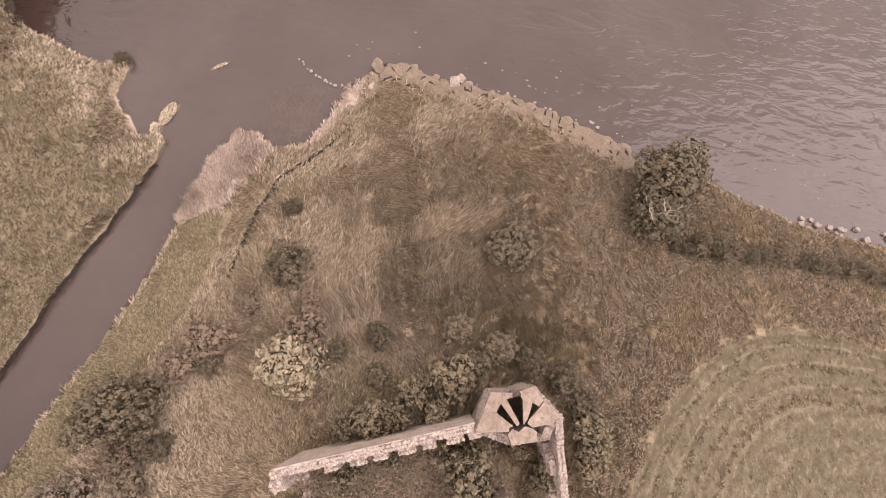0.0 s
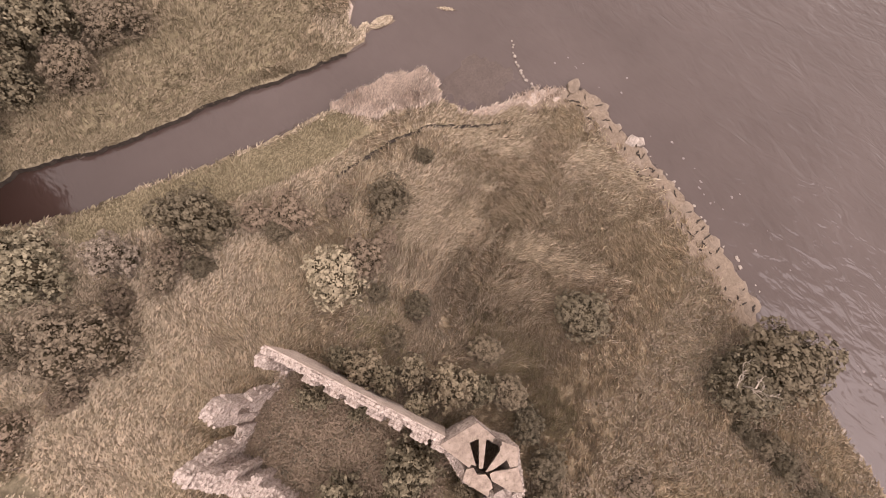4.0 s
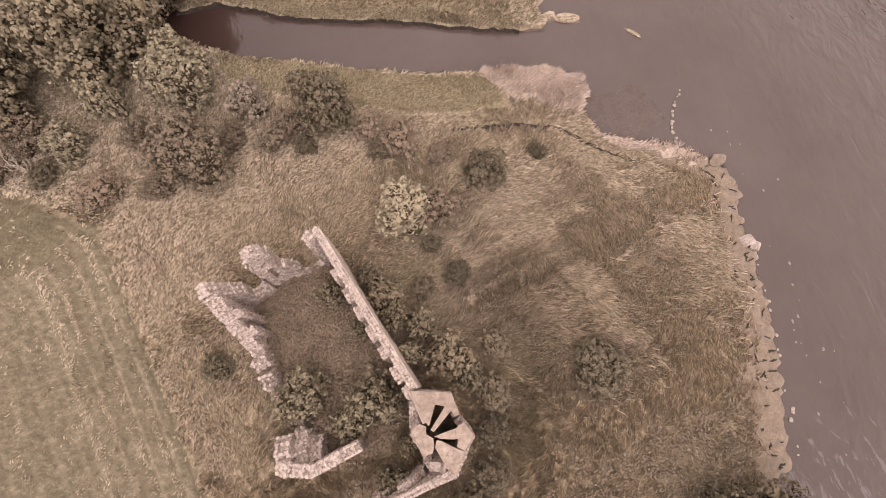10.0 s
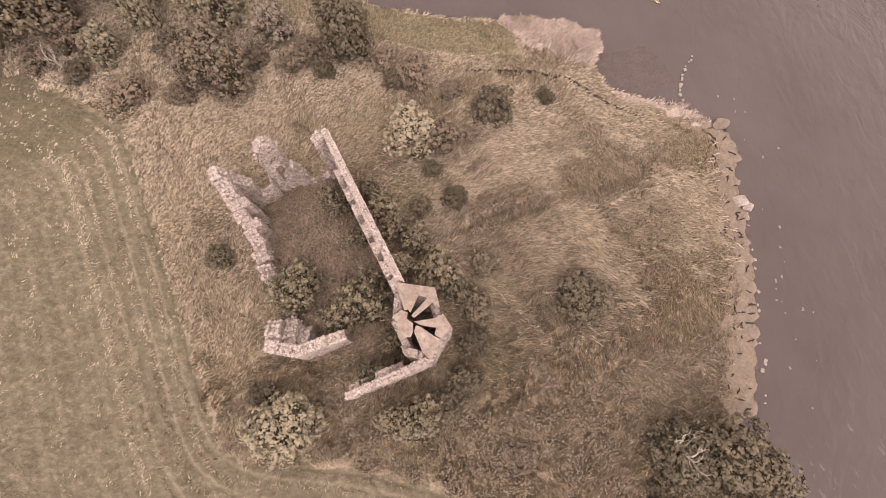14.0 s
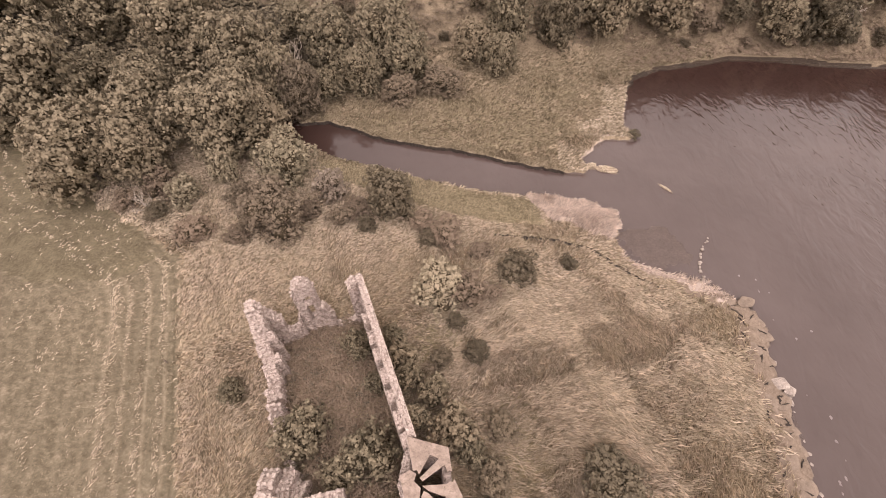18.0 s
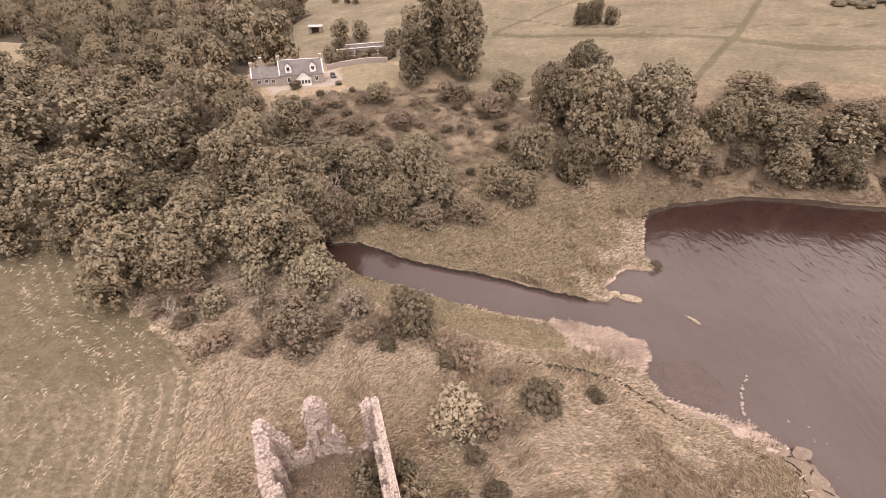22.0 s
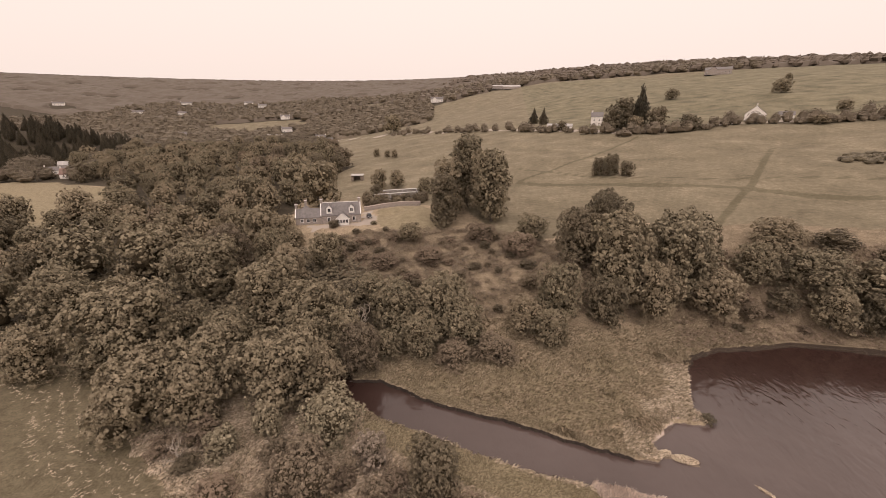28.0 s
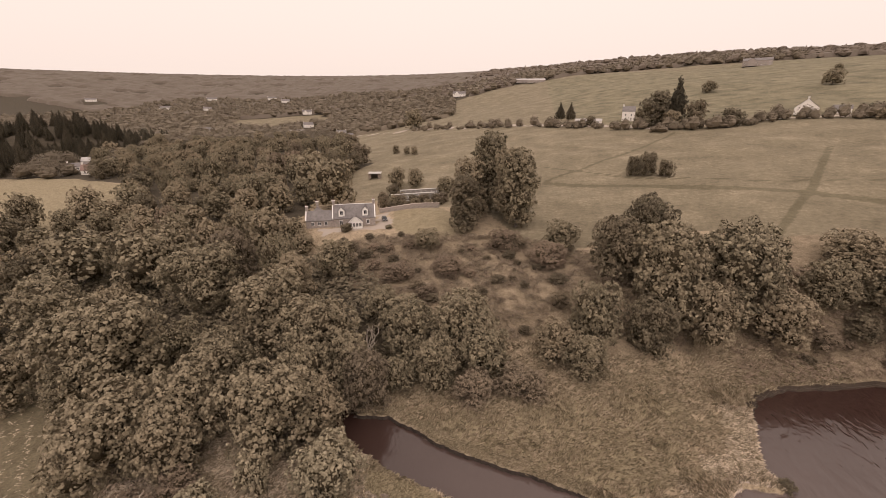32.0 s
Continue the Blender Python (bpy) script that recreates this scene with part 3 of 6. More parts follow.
ZONES = {
    "mown": inside(MOWN_FIELD, GX, GY), "green": inside(GREEN_TURF, jx, jy) | inside(MARSH_TURF, jx, jy) | inside(LAWN, GX, GY) | inside(LEFT_FIELD, GX, GY),
    "reed": inside(PALE_REED, jx, jy) | inside(BEACH, jx, jy) | ((shore_ > 0.2) & (shore_ < 4 + 2 * wobble(GX, GY, 6)) & (GX > 20) & (GX < 36) & (GY > 56) & (GY < 82)),
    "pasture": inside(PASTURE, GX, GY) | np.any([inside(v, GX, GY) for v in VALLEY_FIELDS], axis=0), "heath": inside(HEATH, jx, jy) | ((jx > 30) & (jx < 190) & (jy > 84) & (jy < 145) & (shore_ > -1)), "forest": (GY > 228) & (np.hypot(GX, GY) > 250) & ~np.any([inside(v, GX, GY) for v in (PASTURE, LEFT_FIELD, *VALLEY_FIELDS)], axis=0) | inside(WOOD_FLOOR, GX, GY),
    "peat": (shore_ < 5.9 + 1.0 * wobble(GX, GY, 5)) & (shore_ > -1) & east_ & (GY > -14) & ~inside(BEACH, jx, jy), "mud": (shore_ < 0.15), "cut": (shore_ < 0.6) & (shore_ > -0.5) & (GY > 52) & (GX < 20.5) & (GY > 57.5 - 0.1 * GX) | (np.abs(shore_) < 1.2 + 0.8 * wobble(GX, GY, 9, 2.0)) & (GX > 33) & (GY > 78),
    "track": np.maximum(ease(4.0, 0.6, np.min([near_line(t, GX, GY) + (0.0, 1.0, 1.2, 1.2)[k] for k, t in enumerate(TRACKS)], axis=0)), ((near_line(FURROW, GX, GY) < 0.5) | (near_line(BORDER_PATH, GX, GY) < 0.8))), "ley": inside(LEY, GX, GY), "rank": inside(RANK, jx, jy), "lane": (near_line(BROAD_LANE, GX, GY) < 3.0) | inside(DRIVE, GX, GY),
}
inset = np.where(inside(MOWN_FIELD, GX, GY), 1, -1) * near_line(MOWN_FIELD[:20], GX, GY)
for _ in range(60):  # the mower rounds its turns
    inset[1:-1, 1:-1] = (inset[1:-1, 1:-1] * 2 + inset[2:, 1:-1] + inset[:-2, 1:-1] + inset[1:-1, 2:] + inset[1:-1, :-2]) / 6
ZONES["inset"] = inset
for zone, where in ZONES.items():
    ground_mesh.attributes.new(zone, "FLOAT", "POINT").data.foreach_set("value", where.astype(np.float32).ravel())
tagged(new("ground", ground_mesh), "tawny rough grass, mown field, marsh and pasture rising to hills", "ground", kind="structure")
water_mesh = mesh_from("water", [(-200, -3600, 0), (3600, -3600, 0), (3600, 1200, 0), (-200, 1200, 0)], [(0, 1, 2, 3)], WATER)
tagged(new("water", water_mesh), "brown peaty water of a firth and its creek, lightly rippled", "water", kind="structure")

# ---- trees and bushes ----
def tube(path, radii, sides=6):
    """A tapered tube along a path of points, as vertices and faces."""
    verts, faces = [], []
    path = [Vector(q) for q in path]
    for i, (q, r) in enumerate(zip(path, radii)):
        way = (path[min(i + 1, len(path) - 1)] - path[max(i - 1, 0)]).normalized()
        turn = way.to_track_quat("Z", "Y").to_matrix()
        verts += [q + turn @ Vector((r * math.cos(a), r * math.sin(a), 0)) for a in (6.2832 * k / sides for k in range(sides))]
    for i in range(len(path) - 1):
        faces += [(i * sides + k, i * sides + (k + 1) % sides, (i + 1) * sides + (k + 1) % sides, (i + 1) * sides + k) for k in range(sides)]
    faces.append(tuple(range((len(path) - 1) * sides, len(path) * sides)))
    return verts, faces


def joined(pieces):
    verts, faces = [], []
    for v, f in pieces:
        k = len(verts)
        verts += list(v)
        faces += [tuple(i + k for i in g) for g in f]
    return verts, faces


def ball(c, r, rng, rings=5, sides=8, rough=0.18):
    """A lumpy low ball, as vertices and faces."""
    verts = [Vector(c) + Vector((0, 0, -r[2]))]
    for i in range(1, rings):
        b = -math.pi / 2 + math.pi * i / rings
        for k in range(sides):
            a = 6.2832 * (k + 0.5 * (i % 2)) / sides
            s = 1 + rng.uniform(-rough, rough)
            verts.append(Vector(c) + Vector((r[0] * s * math.cos(a) * math.cos(b), r[1] * s * math.sin(a) * math.cos(b), r[2] * s * math.sin(b))))
    verts.append(Vector(c) + Vector((0, 0, r[2])))
    faces = [(0, 1 + (k + 1) % sides, 1 + k) for k in range(sides)]
    for i in range(rings - 2):
        o = 1 + i * sides
        faces += [(o + k, o + (k + 1) % sides, o + sides + (k + 1) % sides, o + sides + k) for k in range(sides)]
    o = 1 + (rings - 2) * sides
    faces += [(o + k, o + (k + 1) % sides, len(verts) - 1) for k in range(sides)]
    return verts, faces


def leaf_cards(gen, at, out_, size):
    """Folded four-cornered leaf clumps at the given places, facing roughly outwards."""
    k = len(at)
    nrm = out_ + gen.normal(0, 0.3, (k, 3))
    nrm /= np.linalg.norm(nrm, axis=1)[:, None]
    side = np.cross(nrm, gen.normal(0, 1, (k, 3)))
    side /= np.linalg.norm(side, axis=1)[:, None]
    up = np.cross(nrm, side)
    s = (size * gen.uniform(0.6, 1.35, k))[:, None]
    fold = nrm * s * gen.uniform(0.1, 0.4, k)[:, None]
    verts = np.stack([at - up * s * 0.6, at + side * s * 0.45 - fold, at + up * s * 0.6, at - side * s * 0.45 - fold], 1).reshape(-1, 3)
    i = np.arange(k) * 4
    return verts, np.stack([i, i + 1, i + 2, i, i + 2, i + 3], 1).reshape(-1, 3)


def crown_mesh(name, seed, r, h, mat, cards, leaf, clear=0.12, clumps=120, spire=False):
    """A crown of rounded leafy clumps packed over a few broad limbs, with gaps and an uneven outline. Gives the mesh and
    the limbs' middles."""
    rng, gen = random.Random(seed), np.random.default_rng(seed)
    low, limbs = h * clear, []
    if spire:
        for k in range(14):
            v = (k + 0.5) / 14
            w, a = r * (1 - v) * 0.6, k * 2.4
            limbs.append(((w * math.cos(a), w * math.sin(a), low + v * (h - low) * 0.93), max(0.42 * r * (1.15 - v), 0.14 * r)))
    else:
        many = 15 if h > 2.3 * r else 7
        for k in range(many):
            v = (k + 0.6) / (many + 0.4)
            wide = math.sin(math.pi * min(0.3 + 0.62 * v, 1.0)) ** 0.7
            a, w = k * 2.4 + rng.uniform(-0.5, 0.5), r * wide * rng.uniform(0.36, 0.58)
            b = r * rng.uniform(0.36, 0.48)
            z = low + v * (h - low)
            limbs.append(((w * math.cos(a), w * math.sin(a), min(max(z, low + b * 0.55), h - b * 0.95)), b))
        limbs.append(((0, 0, h - 0.62 * min(r, 0.7 * h)), 0.58 * min(r, 0.7 * h)))
        limbs.append(((0, 0, low + 0.4 * (h - low)), 0.62 * min(r, 0.75 * h)))
    mids, rad = np.array([c for c, _ in limbs]), np.array([b for _, b in limbs])
    k = clumps * 12
    on = gen.choice(len(limbs), k, p=rad**2 / (rad**2).sum())
    way = gen.normal(0, 1, (k, 3)) + np.array([0, 0, 0.35])
    way /= np.linalg.norm(way, axis=1)[:, None]
    q = mids[on] + way * (rad[on] * gen.uniform(0.88, 1.06, k))[:, None]
    good = (np.linalg.norm(q[:, None] - mids[None], axis=2) >= rad * 0.84).all(1) & (q[:, 2] > 0.02 * h)
    q, way = q[good], way[good]
    b = r * gen.uniform(0.06, 0.125, len(q)) * (1.0 if r > 4.5 and leaf < 0.56 else 1.25)
    kept = []
    for k in range(len(q)):
        if len(kept) < clumps and (not kept or (((q[kept] - q[k]) ** 2).sum(1) > (0.8 * np.maximum(b[kept], b[k])) ** 2).all()):
            kept.append(k)
    tufts = [(q[k], way[k], b[k]) for k in kept]
    tm, tw, tb = (np.array([q[k] for q in tufts]) for k in range(3))
    bare = cards * 9 // 20  # leaves between the clumps, the rest on them
    pick, part_ = gen.choice(len(tufts), cards - bare, p=tb**2 / (tb**2).sum()), gen.choice(len(limbs), bare, p=rad**2 / (rad**2).sum())
    way = gen.normal(0, 0.7, (cards, 3))
    way[: cards - bare] += 0.9 * tw[pick]
    way[:, 2] += 0.25
    way /= np.linalg.norm(way, axis=1)[:, None]
    core, reach_ = np.concatenate([tm[pick], mids[part_]]), np.concatenate([tb[pick] * 1.05, rad[part_] * 0.88])
    at = core + way * (reach_ * gen.uniform(0.6, 1.14, cards))[:, None]
    v, f = leaf_cards(gen, at, way, leaf)
    hv, hf = joined([ball(c, (b * 0.6, b * 0.6, b * 0.58), rng, 4, 8) for c, b in limbs])  # dark balls painted as the shade in the heart of the crown
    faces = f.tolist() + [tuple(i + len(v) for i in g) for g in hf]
    me = mesh_from(name, v.tolist() + [tuple(q) for q in hv], faces, [mat, CROWN_SHADE], True)
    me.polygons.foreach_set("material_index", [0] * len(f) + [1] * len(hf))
    return me, mids


def trunk_mesh(name, seed, r, h, mids, mat=None):
    rng = random.Random(seed)
    t = max(0.06, 0.028 * h)
    top = h * 0.7
    stem = [(rng.uniform(-1, 1) * 0.02 * h * (v > 0), rng.uniform(-1, 1) * 0.02 * h * (v > 0), v * top - 0.4 * (v == 0)) for v in (0, 0.15, 0.4, 0.7, 1.0)]
    pieces = [tube(stem, [t * 1.5, t, t * 0.8, t * 0.5, t * 0.2], 7)]
    for m in mids[:9]:
        z = min(m[2] * 0.6, top * 0.9)
        pieces.append(tube([(0, 0, z), (m[0] * 0.5, m[1] * 0.5, z + (m[2] - z) * 0.45), tuple(m)], [t * 0.5, t * 0.3, t * 0.1], 5))
    return mesh_from(name, *joined(pieces), mat or BARK)


SIZES = {"small": (2.4, 3.6, 3000, 0.21, 110), "mid": (5.0, 8.0, 6000, 0.31, 240), "large": (9.0, 15.0, 8800, 0.5, 330), "tall": (7.0, 22.0, 9000, 0.5, 340), "far": (6.5, 11.0, 2000, 0.6, 120)}
TALK = {
    "oak": ("broadleaf tree in full dull green leaf", "tree"), "ash": ("yellow-green tree with light feathery leaves", "tree"),
    "willow": ("grey-brown willow with thin twiggy leaves", "tree"), "holly": ("dense dark green rounded tree", "tree"),
    "pale": ("straw-pale shrub with whitish seed heads", "shrub"), "bush": ("round olive-brown bush with fine leaves", "bush"), "rust": ("low rusty brown thicket of bramble", "bush"),
    "pine": ("dark conifer with a pointed top", "conifer"),
}
protos = {}


def proto(species, size, variant):
    """One tree of a kind, built once and kept out of the way as the first of its copies."""
    key = (species, size, variant)
    if key not in protos:
        r, h, cards, leaf, clumps = SIZES[size]
        seed = 11 * variant + 101 * list(TALK).index(species) + 7 * list(SIZES).index(size)
        low = {"rust": 0.0, "bush": 0.0, "pale": 0.05, "pine": 0.1, "holly": 0.02}.get(species, 0.08)
        finer = {"willow": 0.8, "rust": 0.78, "pale": 0.74, "bush": 0.76}.get(species, 1.0)
        crown, mids = crown_mesh(species + "_crown", seed, r, h, LEAF[species], int(cards / finer**1.7), leaf * finer,
                                 low, clumps, species == "pine")
        protos[key] = (crown, trunk_mesh(species + "_trunk", seed, r, h, mids), r, h)
    return protos[key]


planted = []


def plant(species, x, y, r, h, group="", label="", name="", sink=0.1):
    """A tree or bush on the ground, of that radius and height."""
    rng = random.Random(len(planted) * 7 + 3)
    size = "far" if math.hypot(x, y) > 140 and h < 2.1 * r and r > 3 else "tall" if h > 2.3 * r and h > 12 and species != "pine" else "small" if r < 3.6 else "mid" if r < 7.2 else "large"
    crown, trunk, pr, ph = proto(species, size, rng.randrange(3))
    label0, kind = TALK[species]
    top = tagged(new(name or kind, None), label or label0, kind, group)
    k = r / pr
    top.matrix_basis = Matrix.LocRotScale((x, y, float(land(x, y)) - sink), Euler((0, 0, rng.uniform(0, 6.28))), (k * rng.uniform(0.93, 1.07), k, h / ph))
    part("trunk", trunk, top)
    part("crown", crown, top)
    planted.append((x, y, r))
    return top


def land(x, y):
    z = ground(x, y)
    f = ease(22, 12, np.maximum(np.abs(x - LEVEL[0]) * 0.8, np.abs(y - LEVEL[1]) * 1.3))
    z = z + (13.0 - z) * f
    return z + 0.1 * wobble(x, y, 2.6, 4) * ease(0.5, 4, z) * ease(120, 60, np.hypot(x, y - 20)) * ~inside(MOWN_FIELD, x, y)


PENINSULA = [("holly", -11.3, 41.8, 4.9, 8.3), ("pale", -21.9, 44.8, 3.4, 5.0), ("willow", -28.4, 36.2, 5.9, 8.2), ("ash", -30.3, 48.9, 5.9, 8.8), ("ash", -40.4, 46.6, 2.9, 6.2), ("ash", -44.6, 40.6, 3.2, 4.6),
             ("ash", -2.0, 25.2, 4.5, 5.4), ("rust", 2.1, 24.6, 3.2, 4.2), ("bush", 8.8, 29.4, 3.3, 4.3), ("bush", 16.9, 32.2, 1.5, 1.8), ("bush", 3.4, 16.2, 2.0, 2.4), ("holly", 17.5, 3.2, 3.6, 3.4),
             ("rust", -1.8, 36.2, 3.4, 3.4), ("rust", -40.0, 32.9, 3.2, 3.2),
             ("rust", -17, 41, 2.6, 2.4)]
SCRUB_LINE = [("rust", -6, 38.8, 2.8, 2.4), ("bush", -4.2, 35.4, 2.2, 2.2), ("rust", 3.6, 33.2, 2.0, 1.7), ("bush", -14.5, 37.4, 2.0, 2.0), ("willow", -19, 38.6, 2.6, 2.6), ("rust", -33.5, 33.0, 2.6, 2.0), ("rust", 5.6, 25.6, 1.8, 1.4), ("bush", 0.6, 20.4, 1.6, 1.4),
              ("willow", -36.5, 41.5, 2.8, 3.4), ("rust", -24.0, 39.5, 2.4, 2.4)]
ROUND_RUIN = [("oak", -11.2, 15.3, 2.1, 4.2), ("oak", -5.5, 14.2, 2.5, 4.0), ("ash", -3.4, 7.7, 1.8, 2.9), ("oak", -15.1, 4.9, 3.3, 5.2), ("oak", -7.5, 3.2, 3.4, 5.6), ("oak", 0.9, 6.9, 3.0, 4.4), ("bush", 5.2, 2.3, 2.4, 2.2),
              ("oak", -24.9, 9.2, 1.8, 2.6), ("ash", -15.2, -9.6, 4.7, 5.6), ("oak", -6.7, -5.0, 2.2, 3.4), ("oak", -1.3, -9.2, 2.8, 3.4), ("oak", -10.5, 1.4, 2.3, 3.6)]
THICKET = [("oak", -1.6, 10.6, 2.2, 3.2), ("oak", 2.8, 4.3, 2.0, 2.6), ("bush", 4.6, -1.6, 2.2, 2.4), ("oak", -8.3, 11.2, 1.7, 3.0), ("bush", 3.4, -5.6, 2.3, 2.6), ("oak", -4.4, -9.6, 2.1, 2.8), ("bush", 1.4, -8.0, 2.0, 2.4), ("oak", -4.6, -1.6, 1.4, 3.4),
           ("bush", -1.0, 15.0, 1.7, 2.0), ("bush", 6.2, 7.4, 2.2, 2.0), ("bush", -18.6, -6.4, 1.8, 1.8), ("oak", -7.2, 17.0, 1.6, 3.6), ("oak", -4.5, 11.9, 1.9, 4.2)]
SHORE_TREES = [("holly", 31.6, -15.4, 5.4, 7.2), ("holly", 26.8, -14.0, 4.4, 5.2), ("rust", 9.0, -13.8, 2.4, 1.2)]
CREEK_WOOD = [("oak", -79.3, 59.0, 11.0, 18), ("oak", -114.2, 72.4, 9.9, 15.9), ("oak", -60.4, 42.8, 8.0, 13.5), ("oak", -56.6, 51.9, 7.8, 13.3), ("oak", -42.9, 54.8, 8.8, 14.7), ("oak", -46.7, 76.7, 9.4, 15.5),
              ("oak", -60.8, 81.4, 10.2, 16.5), ("oak", -85.4, 89.1, 10.0, 16.8), ("oak", -109.8, 94.2, 10.6, 17), ("oak", -130.9, 92.1, 10.7, 17), ("oak", -38.0, 60.5, 5.6, 10.0), ("willow", -33.0, 68.9, 5.6, 11.5),
              ("oak", -93.5, 50.3, 6.6, 10.5), ("rust", -49.5, 42.5, 3.4, 4.4), ("oak", -54.0, 46.0, 6.2, 10.5), ("rust", -53.5, 38.5, 2.8, 2.6), ("bush", -48.0, 36.8, 2.4, 2.0), ("oak", -81.9, 53.9, 5.7, 8.6), ("oak", -62.3, 66.4, 7.7, 12.3), ("oak", -37.5, 71.5, 6.0, 13), ("oak", -43.5, 65.5, 6.0, 13)]
BANK_WOOD = [("oak", -29.9, 84.7, 8.0, 14.0), ("oak", -19.1, 87.5, 8.6, 15.0), ("oak", -22.2, 77.3, 5.9, 10.0), ("oak", -12.8, 83.5, 6.1, 9.8), ("oak", -29.6, 74.3, 4.4, 7.0), ("willow", -5.5, 78.4, 5.0, 5.6),
             ("willow", -14.0, 75.3, 4.6, 5.2), ("oak", 8.7, 94.8, 6.8, 14.2), ("oak", 1.2, 90.8, 5.6, 9.0), ("oak", 7.3, 86.8, 5.4, 9.2), ("holly", 24.6, 130.1, 8.0, 16.0), ("holly", 15.4, 114.4, 8.6, 15.1),
             ("oak", 24.2, 104.2, 9.6, 20.0), ("oak", 39.8, 108.9, 12.0, 22), ("holly", 19.8, 95.1, 5.8, 12.0), ("oak", 32.5, 100.9, 7.5, 14.0), ("oak", 48.1, 105.6, 7.4, 12.9)]
POND_WOOD = [("oak", 60.7, 113.9, 6.9, 10.4), ("oak", 73.5, 112.8, 8.6, 10), ("oak", 88.0, 112.1, 8.0, 9), ("oak", 75.2, 105.2, 6.4, 9.9), ("holly", 86.8, 105.1, 7.0, 10.4), ("oak", 67.5, 122.0, 8.6, 8.7),
             ("bush", 81.3, 121.4, 7.0, 5.5), ("bush", 93.1, 117.4, 7.0, 6.0), ("holly", 65.4, 108.8, 4.5, 5.4), ("willow", 58.0, 106.2, 3.7, 4.5), ("oak", 102, 112, 8, 9), ("bush", 110, 118, 7, 6), ("oak", 118, 110, 9, 10), ("oak", 130, 114, 10, 11)]
HOUSE_TREES = [("oak", -30.0, 156.3, 7.0, 22.1), ("oak", -23.8, 164.0, 8.0, 29), ("oak", -12.7, 149.9, 8.4, 26), ("oak", -17.0, 158, 7.0, 24), ("holly", -29.9, 145.3, 6.6, 18.8), ("oak", 1.9, 133.5, 6.5, 7.8), ("oak", -100.7, 185.5, 12.8, 21.0),
               ("oak", -128.9, 218.5, 13.8, 22), ("oak", -38.6, 129.5, 5.0, 6.5), ("oak", -88.0, 133.0, 5.5, 8.5), ("oak", -80.0, 126.0, 5.0, 7.0), ("holly", -70.5, 138.2, 2.5, 2.6), ("oak", -79.7, 215.0, 6.0, 10.2), ("oak", -69.7, 217.2, 5.4, 9.2), ("rust", -1.4, 123.8, 6.2, 6.2),
               ("rust", -14.9, 133.1, 5.7, 5.7), ("rust", -41.4, 110.3, 5.2, 4.6), ("rust", -28.8, 116.4, 5.3, 4.8), ("oak", -90.1, 122.3, 8.9, 16.0)]
FIELD_TREES = [("holly", 33.6, 213.5, 3.8, 8.4), ("holly", 39.2, 211.2, 4.0, 9.7), ("holly", 45.0, 206.3, 3.9, 6.7), ("oak", -124.1, 336.5, 3.7, 6.7), ("oak", -111.6, 327.0, 3.2, 5.7), ("oak", -103.6, 321.2, 3.6, 6.4),
               ("oak", 214.5, 441.6, 8.9, 11.6), ("oak", 138.3, 483.5, 7.9, 10.3), ("oak", 202.2, 334.2, 5.6, 7.2), ("oak", 271.8, 551.0, 4.9, 7.3), ("oak", 168.1, 293.8, 4.7, 5.6), ("holly", 58.1, 330.4, 8.5, 17),
               ("pine", 79.0, 345.5, 8.5, 29), ("holly", 66.0, 338.0, 9.5, 22), ("holly", 88.0, 333.0, 8.0, 14), ("oak", 72.0, 326.0, 7.0, 10), ("pine", 3.0, 427.0, 4.8, 14.5), ("pine", 11.5, 410.9, 4.6, 13.9), ("holly", 104.1, 317.0, 8.3, 10.0), ("holly", 25.5, 366.0, 4.6, 7.4), ("oak", -175.9, 547.8, 14.2, 22)]
for row, flock in ((PENINSULA, "shrubs on the headland"), (SCRUB_LINE, "scrub along the headland"), (ROUND_RUIN, "trees round the ruin"), (THICKET, "thicket round the ruin"), (SHORE_TREES, "trees on the shore"), (CREEK_WOOD, "trees of the creek wood"), (BANK_WOOD, "trees on the marsh bank"),
                   (POND_WOOD, "trees over the bay"), (HOUSE_TREES, "trees round the house"), (FIELD_TREES, "trees in the pasture")):
    for species, x, y, r, h in row:
        plant(species, x, y, r, h, flock)

# the wood fills in behind
rng = random.Random(5)
WOOD = [(-52, 60), (-70, 50), (-100, 57), (-135, 68), (-200, 100), (-230, 130), (-198, 142), (-228, 188), (-258, 222), (-330, 250), (-420, 330), (-420, 470), (-300, 480), (-220, 440), (-135, 300), (-122, 215), (-105, 168), (-100, 140),
        (-92, 118), (-70, 122), (-52, 112), (-36, 98), (-26, 90), (-38, 76)]
CLEAR = [(-93, 120), (-50, 116), (-30, 190), (-60, 215), (-100, 178), (-98, 146)]


tries = 0
while tries < 9000 and len(planted) < 400:
    tries += 1
    x, y = rng.uniform(-430, -25), rng.uniform(48, 480)
    if not inside(WOOD, x, y) or inside(CLEAR, x, y):
        continue
    r = rng.uniform(5.0, 8.8)
    if min(((x - a) ** 2 + (y - b) ** 2) ** 0.5 / (r + c) for a, b, c in planted) > 0.74:
        plant("oak" if rng.random() < 0.85 else "holly" if rng.random() < 0.6 else "willow", x, y, r, r * rng.uniform(1.35, 2.15), "trees of the creek wood")

